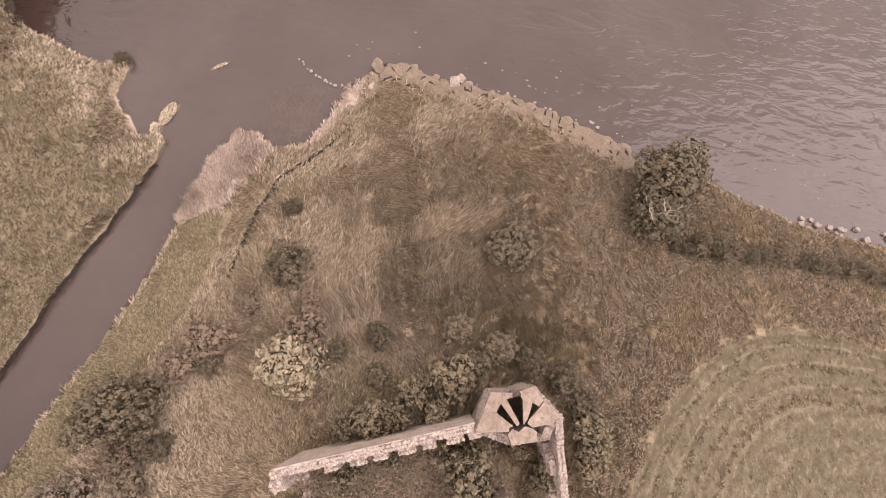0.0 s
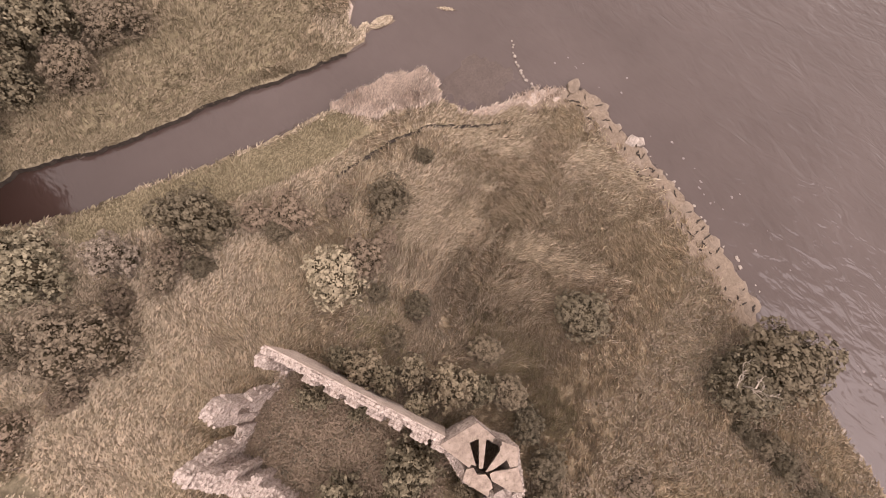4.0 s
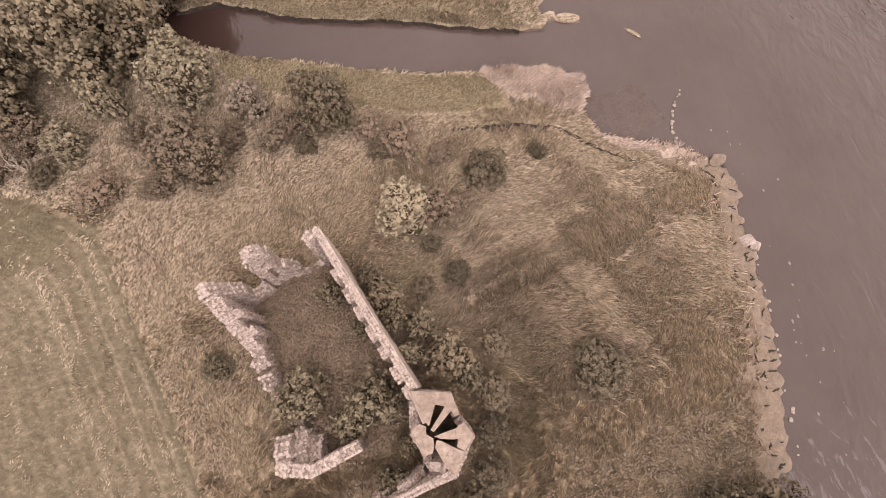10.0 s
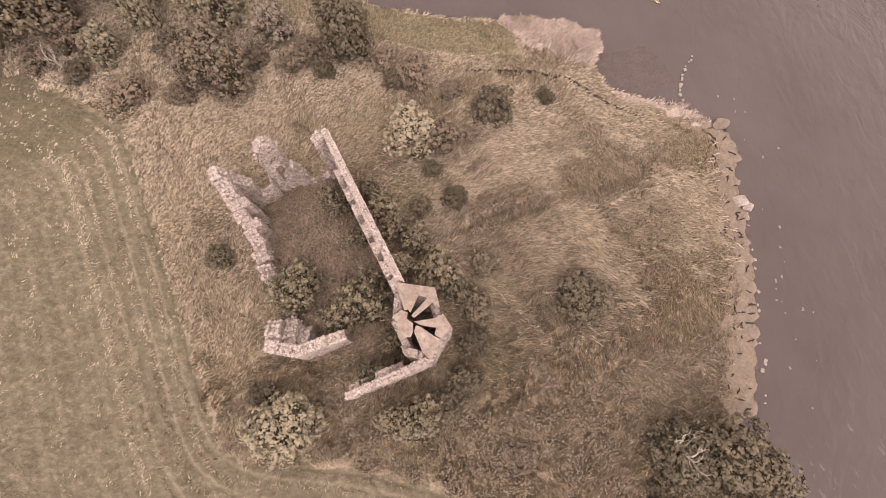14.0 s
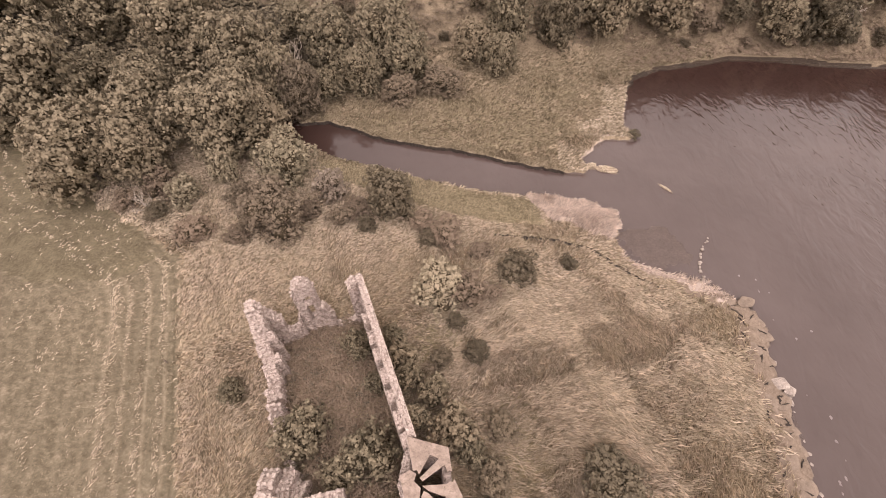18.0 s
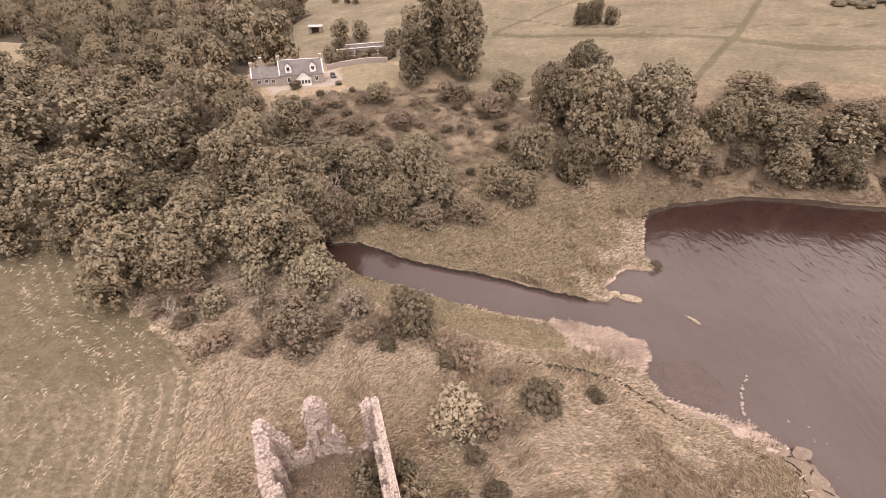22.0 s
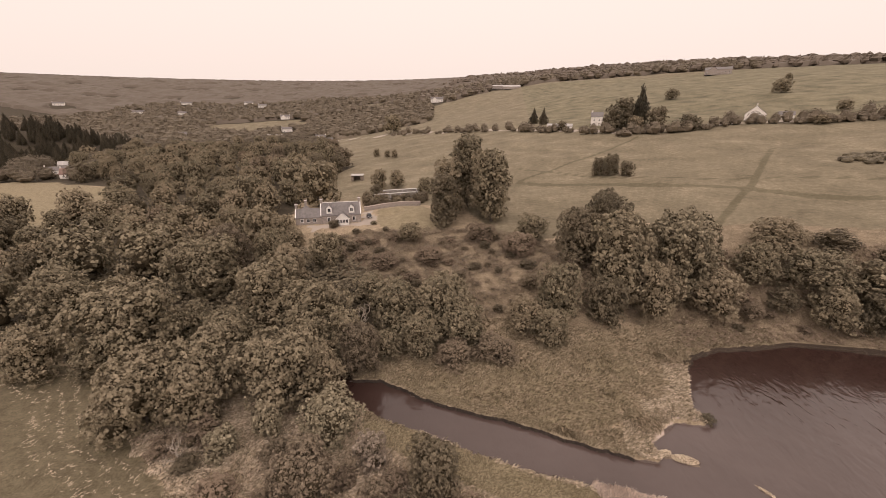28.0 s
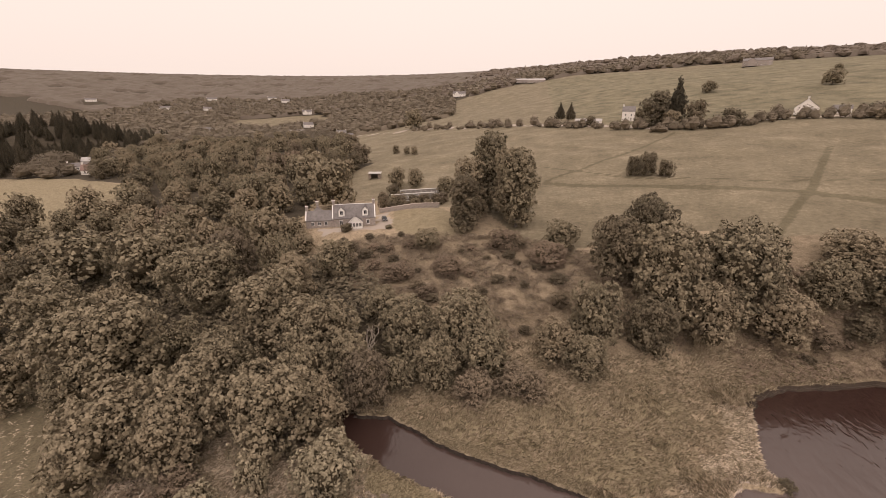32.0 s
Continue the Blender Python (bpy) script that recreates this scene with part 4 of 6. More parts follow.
# ---- far woods, hedges and scrub: nobody could count them ----
def lump_wood(name, label, spots, mats, seed, spire=0.0, cards=0, lumps=2):
    """Many small crowns in one mesh. spots: x, y, radius, height."""
    rng, gen = random.Random(seed), np.random.default_rng(seed)
    verts, faces = [], []
    base = ball((0, 0, 0), (1, 1, 1), rng, 4, 7, 0.0)
    bv, bf = np.array([tuple(q) for q in base[0]]), base[1]
    zs = land(np.array([s[0] for s in spots]), np.array([s[1] for s in spots]))
    for (x, y, r, h), z in zip(spots, zs):
        sharp = rng.random() < spire
        for k in range(1 if sharp else lumps):
            a = rng.uniform(0, 6.28)
            off = 0 if k == 0 else 0.55 * r
            s = 1.0 if k == 0 else rng.uniform(0.5, 0.75)
            v = bv * (1 + gen.uniform(-0.22, 0.22, (len(bv), 1)))
            if sharp:
                v[:, :2] *= np.clip(0.62 - 0.55 * v[:, 2:3], 0.05, 1.0)
            v = v * (0.8 if cards > 30 else 1.0) * (r * s, r * s, h * 0.5 * s) + (x + off * math.cos(a), y + off * math.sin(a), z + h * 0.5 * (s if k else 1.0))
            n0 = len(verts)
            verts += v.tolist()
            faces += [tuple(i + n0 for i in g) for g in bf]
        if cards:
            w = gen.normal(0, 1, (cards, 3)) + (0, 0, 0.7)
            w /= np.linalg.norm(w, axis=1)[:, None]
            cv, cf = leaf_cards(gen, w * gen.uniform(0.75, 1.12, (cards, 1)) * (r, r, h * 0.52) + (x, y, z + h * 0.5), w, 0.19 * r * (1 if cards < 200 else 0.62))
            n0 = len(verts)
            verts += cv.tolist()
            faces += (cf + n0).tolist()
    return tagged(new(name, mesh_from(name, verts, faces, mats)), label, "woodland", kind="stuff")


def scatter(seed, count, bounds, keep, gap, size, tall=1.0):
    """Places at least a cell apart where keep allows: x, y, radius, height."""
    gen = np.random.default_rng(seed)
    x, y = gen.uniform(bounds[0], bounds[1], count * 12), gen.uniform(bounds[2], bounds[3], count * 12)
    good = keep(x, y)
    spots, cells = [], set()
    for a, b in zip(x[good].tolist(), y[good].tolist()):
        c = (int(a // gap), int(b // gap))
        if c in cells:
            continue
        if len(spots) >= count:
            break
        cells.add(c)
        r = gen.uniform(*size)
        spots.append((a, b, r, r * tall * gen.uniform(1.2, 1.7)))
    return spots


OPEN_LAND = [PASTURE, LEFT_FIELD, MOWN_FIELD, WOOD, *VALLEY_FIELDS]


HOMES = [(-413, 651), (-315, 619), (-542, 906), (-195, 918), (-77, 1015), (-43, 961), (297, 817), (-400, 309), (-345, 262), (-372, 272), (-1264, 989), (-1034, 1008), (-1008, 1154), (-621, 689), (-735, 1120), (-818, 1180), (-455, 760), (-900, 1010)]


def by_a_home(x, y):
    """On the open ground round a house or just before it."""
    far = [near_line([(a, b), (a * (1 - 60 / math.hypot(a, b)), b * (1 - 60 / math.hypot(a, b)))], x, y) for a, b in HOMES]
    return np.min(far, axis=0) < 17


def wooded(x, y):
    bare = np.any([inside(o, x, y) for o in OPEN_LAND], axis=0) | (near_line(BROAD_LANE, x, y) < 9) | (shore_distance(x, y) < 12) | by_a_home(x, y)
    return ~bare & (y > 230) & ((x < 0) | (y > 600)) & ~((x > -190) & (y < 380)) & (wobble(x, y, 190, 3.0) > -0.62)


def canopy(name, label, xs, ys, keep, mat, seed, low, high):
    """An unbroken wood seen from afar: one sheet of crowns, dropping to the ground at its rims."""
    gen = np.random.default_rng(seed)
    x, y = np.meshgrid(xs, ys)
    x, y = x + gen.uniform(-0.35, 0.35, x.shape) * (xs[1] - xs[0]), y + gen.uniform(-0.35, 0.35, x.shape) * (ys[1] - ys[0])
    on = keep(x, y)
    on[0], on[-1], on[:, 0], on[:, -1] = False, False, False, False
    z = land(x, y) + np.where(on, gen.uniform(low, high, x.shape) + 2.0 * wobble(x, y, 75, seed), -15.0)
    n = len(xs)
    q = (np.arange(len(ys) - 1)[:, None] * n + np.arange(n - 1)).ravel()
    some = on.ravel()
    q = q[some[q] | some[q + 1] | some[q + n] | some[q + n + 1]]
    corners = np.stack([q, q + 1, q + 1 + n, q + n], -1)
    used, back = np.unique(corners, return_inverse=True)
    verts = np.stack([x.ravel(), y.ravel(), z.ravel()], -1)[used]
    return tagged(new(name, mesh_from(name, verts.tolist(), back.reshape(-1, 4).tolist(), mat, True)), label, "woodland", kind="stuff")


FAR_LEAF = leaf_material("far_leaves", (0.065, 0.054, 0.039), (0.2, 0.167, 0.122), (0.17, 0.138, 0.102))
lump_wood("far_woodland", "broadleaf woods on the far slopes in dull green", scatter(3, 2600, (-1100, 400, 230, 1150), lambda x, y: wooded(x, y) & (np.hypot(x, y) > 640) & ~((x < -405 - 0.25 * (y - 260)) & (y < 520)), 15, (6.5, 11)), FAR_LEAF, 4, 0.1, 34)
# pinkish, lifted leaf tone: distance haze is partly put into the colour
HILL_LEAF = leaf_material("hazed_hill_leaves", (0.075, 0.062, 0.048), (0.17, 0.14, 0.11), (0.15, 0.12, 0.096))
canopy("hill_forest", "dark forest along the hill tops", np.arange(-2400, 1900, 12.0), np.arange(880, 2750, 14.0), wooded, HILL_LEAF, 9, 2.0, 9.0)
lump_wood("hill_trees", "rounded crowns of the hill forest", scatter(8, 2600, (-260, 1500, 880, 1900), wooded, 17, (6.5, 11)), HILL_LEAF, 19, 0.25, 0, 1)
canopy("valley_wood", "close broadleaf wood filling the valley", np.arange(-1100, 400, 7.0), np.arange(236, 900, 7.0), lambda x, y: wooded(x, y) & (np.hypot(x, y) > 560) & ~((x < -405 - 0.25 * (y - 260)) & (y < 520)), FAR_LEAF, 10, 1.5, 6.5)
def planted_up(x, y):
    return (x < -405 - 0.25 * (y - 260)) & ~inside(LEFT_FIELD, x, y) & ~by_a_home(x, y)


rng = random.Random(14)
for x, y, r, h in scatter(12, 250, (-600, -400, 236, 440), planted_up, 7.5, (4.0, 5.2), 2.6):
    plant("pine", x, y, r, h, "spruces of the plantation", "dark spruce of a close plantation", "conifer")
lump_wood("conifer_plantation", "dark spruce plantation", scatter(12, 300, (-900, -560, 300, 560), planted_up, 8.5, (4, 6), 2.3), LEAF["pine"], 13, 0.95, 16)
groves = scatter(6, 90, (-600, -200, 236, 640), lambda x, y: wooded(x, y) & (np.hypot(x, y) < 660) & ~planted_up(x, y), 14, (6.0, 9.5))
groves += [(-356, 252, 6, 9), (-332, 254, 7, 11), (-384, 262, 6, 9), (-412, 296, 7, 11), (-388, 318, 8, 13), (-330, 268, 8, 13), (-360, 284, 6, 8)]
lump_wood("valley_grove", "broadleaf trees standing close round the valley houses", groves, FAR_LEAF, 17, 0.0, 420, 4)
hedge = []
rng = random.Random(21)
for (ax, ay), (bx, by) in zip(BROAD_LANE[3:], BROAD_LANE[4:]):
    steps = int(math.hypot(bx - ax, by - ay) / 2.1)
    for k in range(steps):
        if rng.random() < (0.4 if ax < 30 else 0.95):
            u = k / steps
            r = rng.uniform(1.8, 4.4)
            hedge.append((ax + u * (bx - ax) + rng.uniform(-3, 3), ay + u * (by - ay) - 9 + rng.uniform(-6, 5), r, r * rng.uniform(1.2, 2.3)))
lump_wood("lane_hedge", "dark hedge of bushes along the lane", hedge, FAR_LEAF, 22, 0.0, 110, 3)

gorse = [(143 + 13 * q * math.cos(a) + 3 * math.cos(5 * a), 206 + 8 * q * math.sin(a), 1.6, 1.7) for q, a in ((math.sqrt(rng.random()), rng.uniform(0, 6.28)) for _ in range(110))]
lump_wood("gorse_patch", "dark gorse patch on the pasture", gorse, LEAF["holly"], 31, 0.0, 30)

# ---- grass, reed and weeds ----
def blades(name, label, x, y, mat, gen, tall, wide, per, lean, swirl, level=None):
    """Tufts of bent grass blades at the given places, combed by the wind."""
    k = len(x)
    z = land(x, y) - 0.04 if level is None else np.full(k, level)
    x, y, z = (np.repeat(v, per) for v in (x, y, z))
    n = len(x)
    a = swirl(x, y) + gen.normal(0, 0.55, n)
    h, w, b = tall * gen.uniform(0.55, 1.3, n), wide * gen.uniform(0.6, 1.4, n), lean * gen.uniform(0.5, 1.4, n)
    px, py = x + gen.normal(0, 0.13, n), y + gen.normal(0, 0.13, n)
    dx, dy, sx, sy = np.cos(a), np.sin(a), -np.sin(a), np.cos(a)
    root1 = np.stack([px - sx * w / 2, py - sy * w / 2, z], 1)
    root2 = np.stack([px + sx * w / 2, py + sy * w / 2, z], 1)
    m1 = np.stack([px + dx * b * h * 0.4 + sx * w * 0.4, py + dy * b * h * 0.4 + sy * w * 0.4, z + h * 0.62], 1)
    tip = np.stack([px + dx * b * h, py + dy * b * h, z + h * (1 - 0.45 * np.minimum(b, 1.4))], 1)
    verts = np.stack([root1, root2, m1, tip], 1).reshape(-1, 3)
    i = np.arange(n) * 4
    faces = np.stack([i, i + 1, i + 2, i, i + 2, i + 3], 1).reshape(-1, 3)
    return tagged(new(name, mesh_from(name, verts.tolist(), faces.tolist(), mat)), label, "grass", kind="stuff")


def spread(gen, count, x0, x1, y0, y1, keep):
    x, y = gen.uniform(x0, x1, count), gen.uniform(y0, y1, count)
    k = keep(x, y)
    return x[k], y[k]


gen = np.random.default_rng(17)


def on_headland(x, y):
    d = shore_distance(x, y)
    return (d > np.where((x > 33) & (y < 31) & (y > -13), 4.5 + 0.7 * wobble(x, y, 3.5) - 1.8 * (gen.random(len(x)) < 0.12), 0.7)) & ~inside(BEACH, x + 0.7 * wobble(x, y, 3), y) & ~inside(MOWN_FIELD, x + 0.9 * wobble(x, y, 4.3) + gen.normal(0, 0.35, len(x)), y + 0.9 * wobble(x, y, 3.7, 3)) & ~inside(PALE_REED, x, y) & (y < 56 - 0.18 * x) & ~inside(RUIN_FLOOR, x, y) & (near_line(FURROW, x, y) > 0.32 + 0.2 * wobble(x, y, 2.4))


RUIN_FLOOR = [(-12, 21), (-3, 3.5), (-8, -2), (-15, -3), (-22.5, 15.5)]
wind = lambda x, y: 0.6 + 1.6 * wobble(x, y, 17, 2.0) + 0.8 * wobble(x, y, 6, 5.0)
x, y = spread(gen, 124000, -62, 44, -45, 57, lambda x, y: on_headland(x, y) & ~inside(GREEN_TURF, x, y))
blades("rough_grass", "long tawny grass lying in wind-combed tufts", x, y, STRAW, gen, 0.62, 0.052, 4, 1.1, wind)
PALE_STRAW = grass_material("bleached_grass", (0.34, 0.28, 0.206), (0.88, 0.756, 0.615), (0.66, 0.565, 0.41))
x, y = spread(gen, 38000, -2, 42, -6, 32, lambda x, y: on_headland(x, y) & (((x - 19) / 19) ** 2 + ((y - 14.5) / 14) ** 2 + 0.9 * wobble(x, y, 6.5, 3.3) + 0.4 * wobble(x, y, 2.2, 1.1) + gen.normal(0, 0.45, len(x)) < 0.9))
blades("seeding_grass", "bleached seeding grass in combed swathes", x, y, PALE_STRAW, gen, 0.6, 0.062, 3, 1.7, wind)
LUSH = grass_material("lush_grass", (0.2, 0.173, 0.107), (0.64, 0.553, 0.372), (0.52, 0.452, 0.288))
x, y = spread(gen, 24000, -8, 14, -10, 26, lambda x, y: on_headland(x, y) & ((((x - 7.0) / 4.0) ** 2 + ((y - 3.0) / 8.5) ** 2 + 0.8 * wobble(x, y, 5, 2.3) < 0.9) | (((x + 1.5) / 3.0) ** 2 + ((y - 18.0) / 5.0) ** 2 + 0.8 * wobble(x, y, 4, 5.3) < 0.9)))
blades("lush_grass", "low greener growth beside the ruin", x, y, LUSH, gen, 0.4, 0.08, 3, 1.6, wind)
x, y = spread(gen, 14000, 10, 28, 36, 49, lambda x, y: inside(PALE_REED, x + 0.8 * wobble(x, y, 4, 9), y + 0.8 * wobble(x, y, 4, 2)) & (shore_distance(x, y) > 0.1))
blades("reed_bed", "pale dry reed standing at the water's edge", x, y, REED, gen, 1.1, 0.08, 5, 0.5, wind)
x, y = spread(gen, 1300, 24, 43, 27, 37, lambda x, y: inside(BEACH, x, y) & (shore_distance(x, y) > 0.2))
blades("strand_grass", "bleached grass along the strand", x, y, REED, gen, 0.5, 0.08, 4, 1.0, wind)
MARSH = grass_material("marsh_grass", (0.13, 0.103, 0.066), (0.42, 0.345, 0.245), (0.27, 0.23, 0.145))
x, y = spread(gen, 26000, -34, 60, 54, 104, lambda x, y: (shore_distance(x, y) > 0.5) & (y > 54) & (land(x, y) < 3.0) & (wobble(x, y, 9, 2.5) > -2))
blades("marsh_grass", "mixed green and straw marsh grass", x, y, MARSH, gen, 0.7, 0.1, 3, 1.0, wind)
x, y = spread(gen, 16000, -30, 14, 41, 59, lambda x, y: inside(GREEN_TURF, x, y) & (shore_distance(x, y) > 0.3))
x2, y2 = spread(gen, 9000, 18, 37, 55, 84, lambda x, y: (shore_distance(x, y) > 0.3) & (shore_distance(x, y) < 5 + 2 * wobble(x, y, 6)) & (y > 54.5))
blades("mouth_grass", "bleached grass round the creek mouth", x2, y2, STRAW, gen, 0.6, 0.08, 4, 1.0, wind)
TURF = grass_material("green_grass", (0.16, 0.132, 0.082), (0.5, 0.42, 0.285), (0.36, 0.31, 0.195))
blades("green_grass", "short green turf above the creek", x, y, TURF, gen, 0.4, 0.09, 3, 1.0, wind)


def weeds(name, label, x, y, mat, gen, high, size, per):
    """Low leafy growth: many leaf clumps close to the ground."""
    z = np.repeat(land(x, y), per)
    n = len(z)
    px, py = np.repeat(x, per) + gen.normal(0, 0.3, n), np.repeat(y, per) + gen.normal(0, 0.3, n)
    at = np.stack([px, py, z + high * gen.random(n)], 1)
    v, f = leaf_cards(gen, at, np.tile((0.0, 0.0, 1.0), (n, 1)), size)
    return tagged(new(name, mesh_from(name, v.tolist(), f.tolist(), mat)), label, "undergrowth", kind="stuff")


def brambly(x, y):
    return on_headland(x, y) & (wobble(x, y, 11, 7.0) + 1.35 * ease(5, -8, y - 0.15 * (x - 20)) - 1.1 + 0.9 * ease(9, 3, np.hypot(x + 6, (y - 7) * 0.6)) > 0)


x, y = spread(gen, 9000, -62, 34, -66, 50, lambda x, y: on_headland(x, y) & ((near_line([(25.5, -13), (24.6, -40), (24, -66)], x, y) < 4.2 + 1.5 * wobble(x, y, 6, 2.0)) | inside([(-62, 41), (-50, 34.5), (-41, 30), (-37, 37), (-44, 45), (-60, 49)], x, y)))
weeds("edge_bramble", "dark bramble along the shore hedge and the wood's edge", x, y, LEAF["bush"], gen, 1.0, 0.22, 7)
x, y = spread(gen, 36000, -45, 40, -66, 50, brambly)
weeds("bramble", "dark bramble and dock over the headland", x, y, LEAF["bramble"], gen, 0.7, 0.17, 9)
x, y = spread(gen, 9000, -23, 2, -8, 22, lambda x, y: inside(RUIN_FLOOR, x, y) & (wobble(x, y, 3.4, 2.0) + gen.normal(0, 0.3, len(x)) > -0.45))
weeds("ruin_weeds", "nettles and bramble inside the ruin", x, y, LEAF["rust"], gen, 0.8, 0.24, 7)
x, y = spread(gen, 3200, -23, 2, -8, 22, lambda x, y: inside(RUIN_FLOOR, x, y) & (wobble(x, y, 2.6, 6.0) + gen.normal(0, 0.3, len(x)) > 0.1))
weeds("ruin_bramble", "brown bramble over the ruin's floor", x, y, LEAF["bramble"], gen, 0.9, 0.2, 7)
x, y = spread(gen, 15000, -70, 30, 92, 146, lambda x, y: inside(HEATH, x, y) & (wobble(x, y, 9, 6.0) > -0.3))
some = wobble(x, y, 5, 2.2) + gen.normal(0, 0.3, len(x)) > 0
weeds("heath_scrub", "brown bracken and gorse on the slope", x[some], y[some], LEAF["rust"], gen, 1.0, 0.34, 6)
weeds("heath_grass", "tawny tussocks and dry stems on the slope", x[~some], y[~some], LEAF["bramble"], gen, 0.5, 0.3, 6)
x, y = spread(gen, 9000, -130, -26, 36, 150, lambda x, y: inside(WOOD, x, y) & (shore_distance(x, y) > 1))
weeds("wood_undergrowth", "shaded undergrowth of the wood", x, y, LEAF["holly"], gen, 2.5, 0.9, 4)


# dropped hay on the mown field, in lines along its border
def hay(x, y):
    d = near_line(MOWN_FIELD[:20], x, y)
    lines = np.exp(-(((d - 2.2) / 0.3) ** 2)) + np.exp(-(((d - 4.4) / 0.35) ** 2)) + np.exp(-(((d - 8.2) / 0.5) ** 2)) + 0.8 * np.exp(-(((d - 6.4) / 0.3) ** 2)) + 0.14 * (wobble(x, y, 5, 8.0) > 0.25)
    return inside(MOWN_FIELD, x, y) & (d > 0.7) & (~inside(RANK, x, y) | (gen.random(len(x)) < 0.25)) & (gen.random(len(x)) < lines)


x, y = spread(gen, 150000, -105, 17, -50, 58, hay)
blades("dropped_hay", "pale wisps of hay dropped along the mown rows", x, y, HAY, gen, 0.26, 0.05, 3, 1.5, wind)
STUBBLE = grass_material("stubble", (0.13, 0.105, 0.068), (0.33, 0.275, 0.19), (0.26, 0.218, 0.14))
x, y = spread(gen, 34000, -105, 17, -50, 58, lambda x, y: inside(MOWN_FIELD, x, y) & ~inside(RANK, x, y))
blades("stubble", "short green-brown stubble of the mown field", x, y, STUBBLE, gen, 0.16, 0.1, 2, 1.2, wind)

# scrub bushes over the heath slope
rng = random.Random(41)
count = 0
while count < 34:
    x, y = rng.uniform(-62, 22), rng.uniform(94, 142)
    if inside(HEATH, x, y) and all((x - a) ** 2 + (y - b) ** 2 > 9 for a, b, _ in planted[-60:]):
        r = rng.uniform(1.2, 3.2)
        plant(rng.choice(["bush", "rust", "bush", "rust", "bush"]), x, y, r, r * rng.uniform(0.8, 1.3), "bushes on the slope below the cottage")
        count += 1

# the ragged hedge above the boulder shore
y = -17.5
while y > -66:
    r = rng.uniform(1.1, 1.9)
    plant(rng.choice(["bush", "rust", "bush", "bush"]), 24.6 + 1.2 * math.sin(y * 0.11) + rng.uniform(-0.6, 0.6), y, r, r * rng.uniform(0.8, 1.2), "hedge above the shore")
    y -= r * 1.25

# shrubs of the walled garden
for x, y, r, h in ((-66, 171, 2.6, 3.0), (-61.5, 174.5, 2.4, 2.8), (-57, 176, 2.8, 3.2), (-52, 178, 2.4, 2.6), (-71, 174, 3.2, 5.0), (-48, 180.5, 2.6, 3.4), (-74, 182, 3.4, 5.5), (-57, 144, 1.6, 1.4), (-64, 177, 3.0, 4.4), (-54, 181, 3.0, 4.2), (-68, 180, 2.8, 4.0), (-47, 185, 3.0, 4.5), (-72, 190, 4.0, 7.0), (-50, 199, 4.2, 8.0), (-60, 181, 2.6, 3.6), (-57, 184, 2.4, 3.2), (-51, 186, 2.6, 3.6), (-67, 185.5, 2.8, 4.2)):
    plant(rng.choice(["bush", "oak", "willow"]), x, y, r, h, "garden shrubs")

# bushes on the bank in front of the cottage
for x, y, r in ((-63, 126.5, 2.6), (-56, 121.5, 3.0), (-50.5, 115, 2.8), (-46, 119.5, 2.2), (-58.5, 116, 3.2), (-68, 131, 2.2), (-52, 125, 1.8), (-44, 112, 2.6), (-61, 121, 2.0)):
    plant(rng.choice(["bush", "bush", "rust", "bush"]), x, y, r, r * rng.uniform(0.9, 1.3), "bushes below the cottage")

# scrub along the bay's bank
gen = np.random.default_rng(29)
x, y = spread(gen, 6500, 38, 140, 92, 122, lambda x, y: (shore_distance(x, y) > 1.6) & (wobble(x, y, 8, 3.0) > -0.45))
weeds("bank_scrub", "brown bramble and bracken along the bay", x, y, LEAF["rust"], gen, 0.9, 0.4, 5)
for x, y, r in ((57, 109.5, 2.6), (62, 107, 2.2), (69, 103.6, 1.9), (66, 111, 2.6), (79, 104, 2.4), (92, 104, 3.0), (54, 103, 1.8), (74, 109.5, 2.6), (101, 105, 3.0)):
    plant(rng.choice(["bush", "bush", "rust", "rust"]), x, y, r, r * rng.uniform(0.8, 1.2), "bushes along the bay")

# ---- the ruined castle ----
CORNER, ALONG, ACROSS = Vector((-12.1, 21.6, 0)), Vector((0.43, -0.903, 0)), Vector((-0.903, -0.43, 0))
BASE = 3.0


def plan(u, v, z=0.0):
    """A place in the castle: metres along its long wall from the corner, metres across from its outer face, height."""
    q = CORNER + ALONG * u + ACROSS * v
    return Vector((q.x, q.y, z))


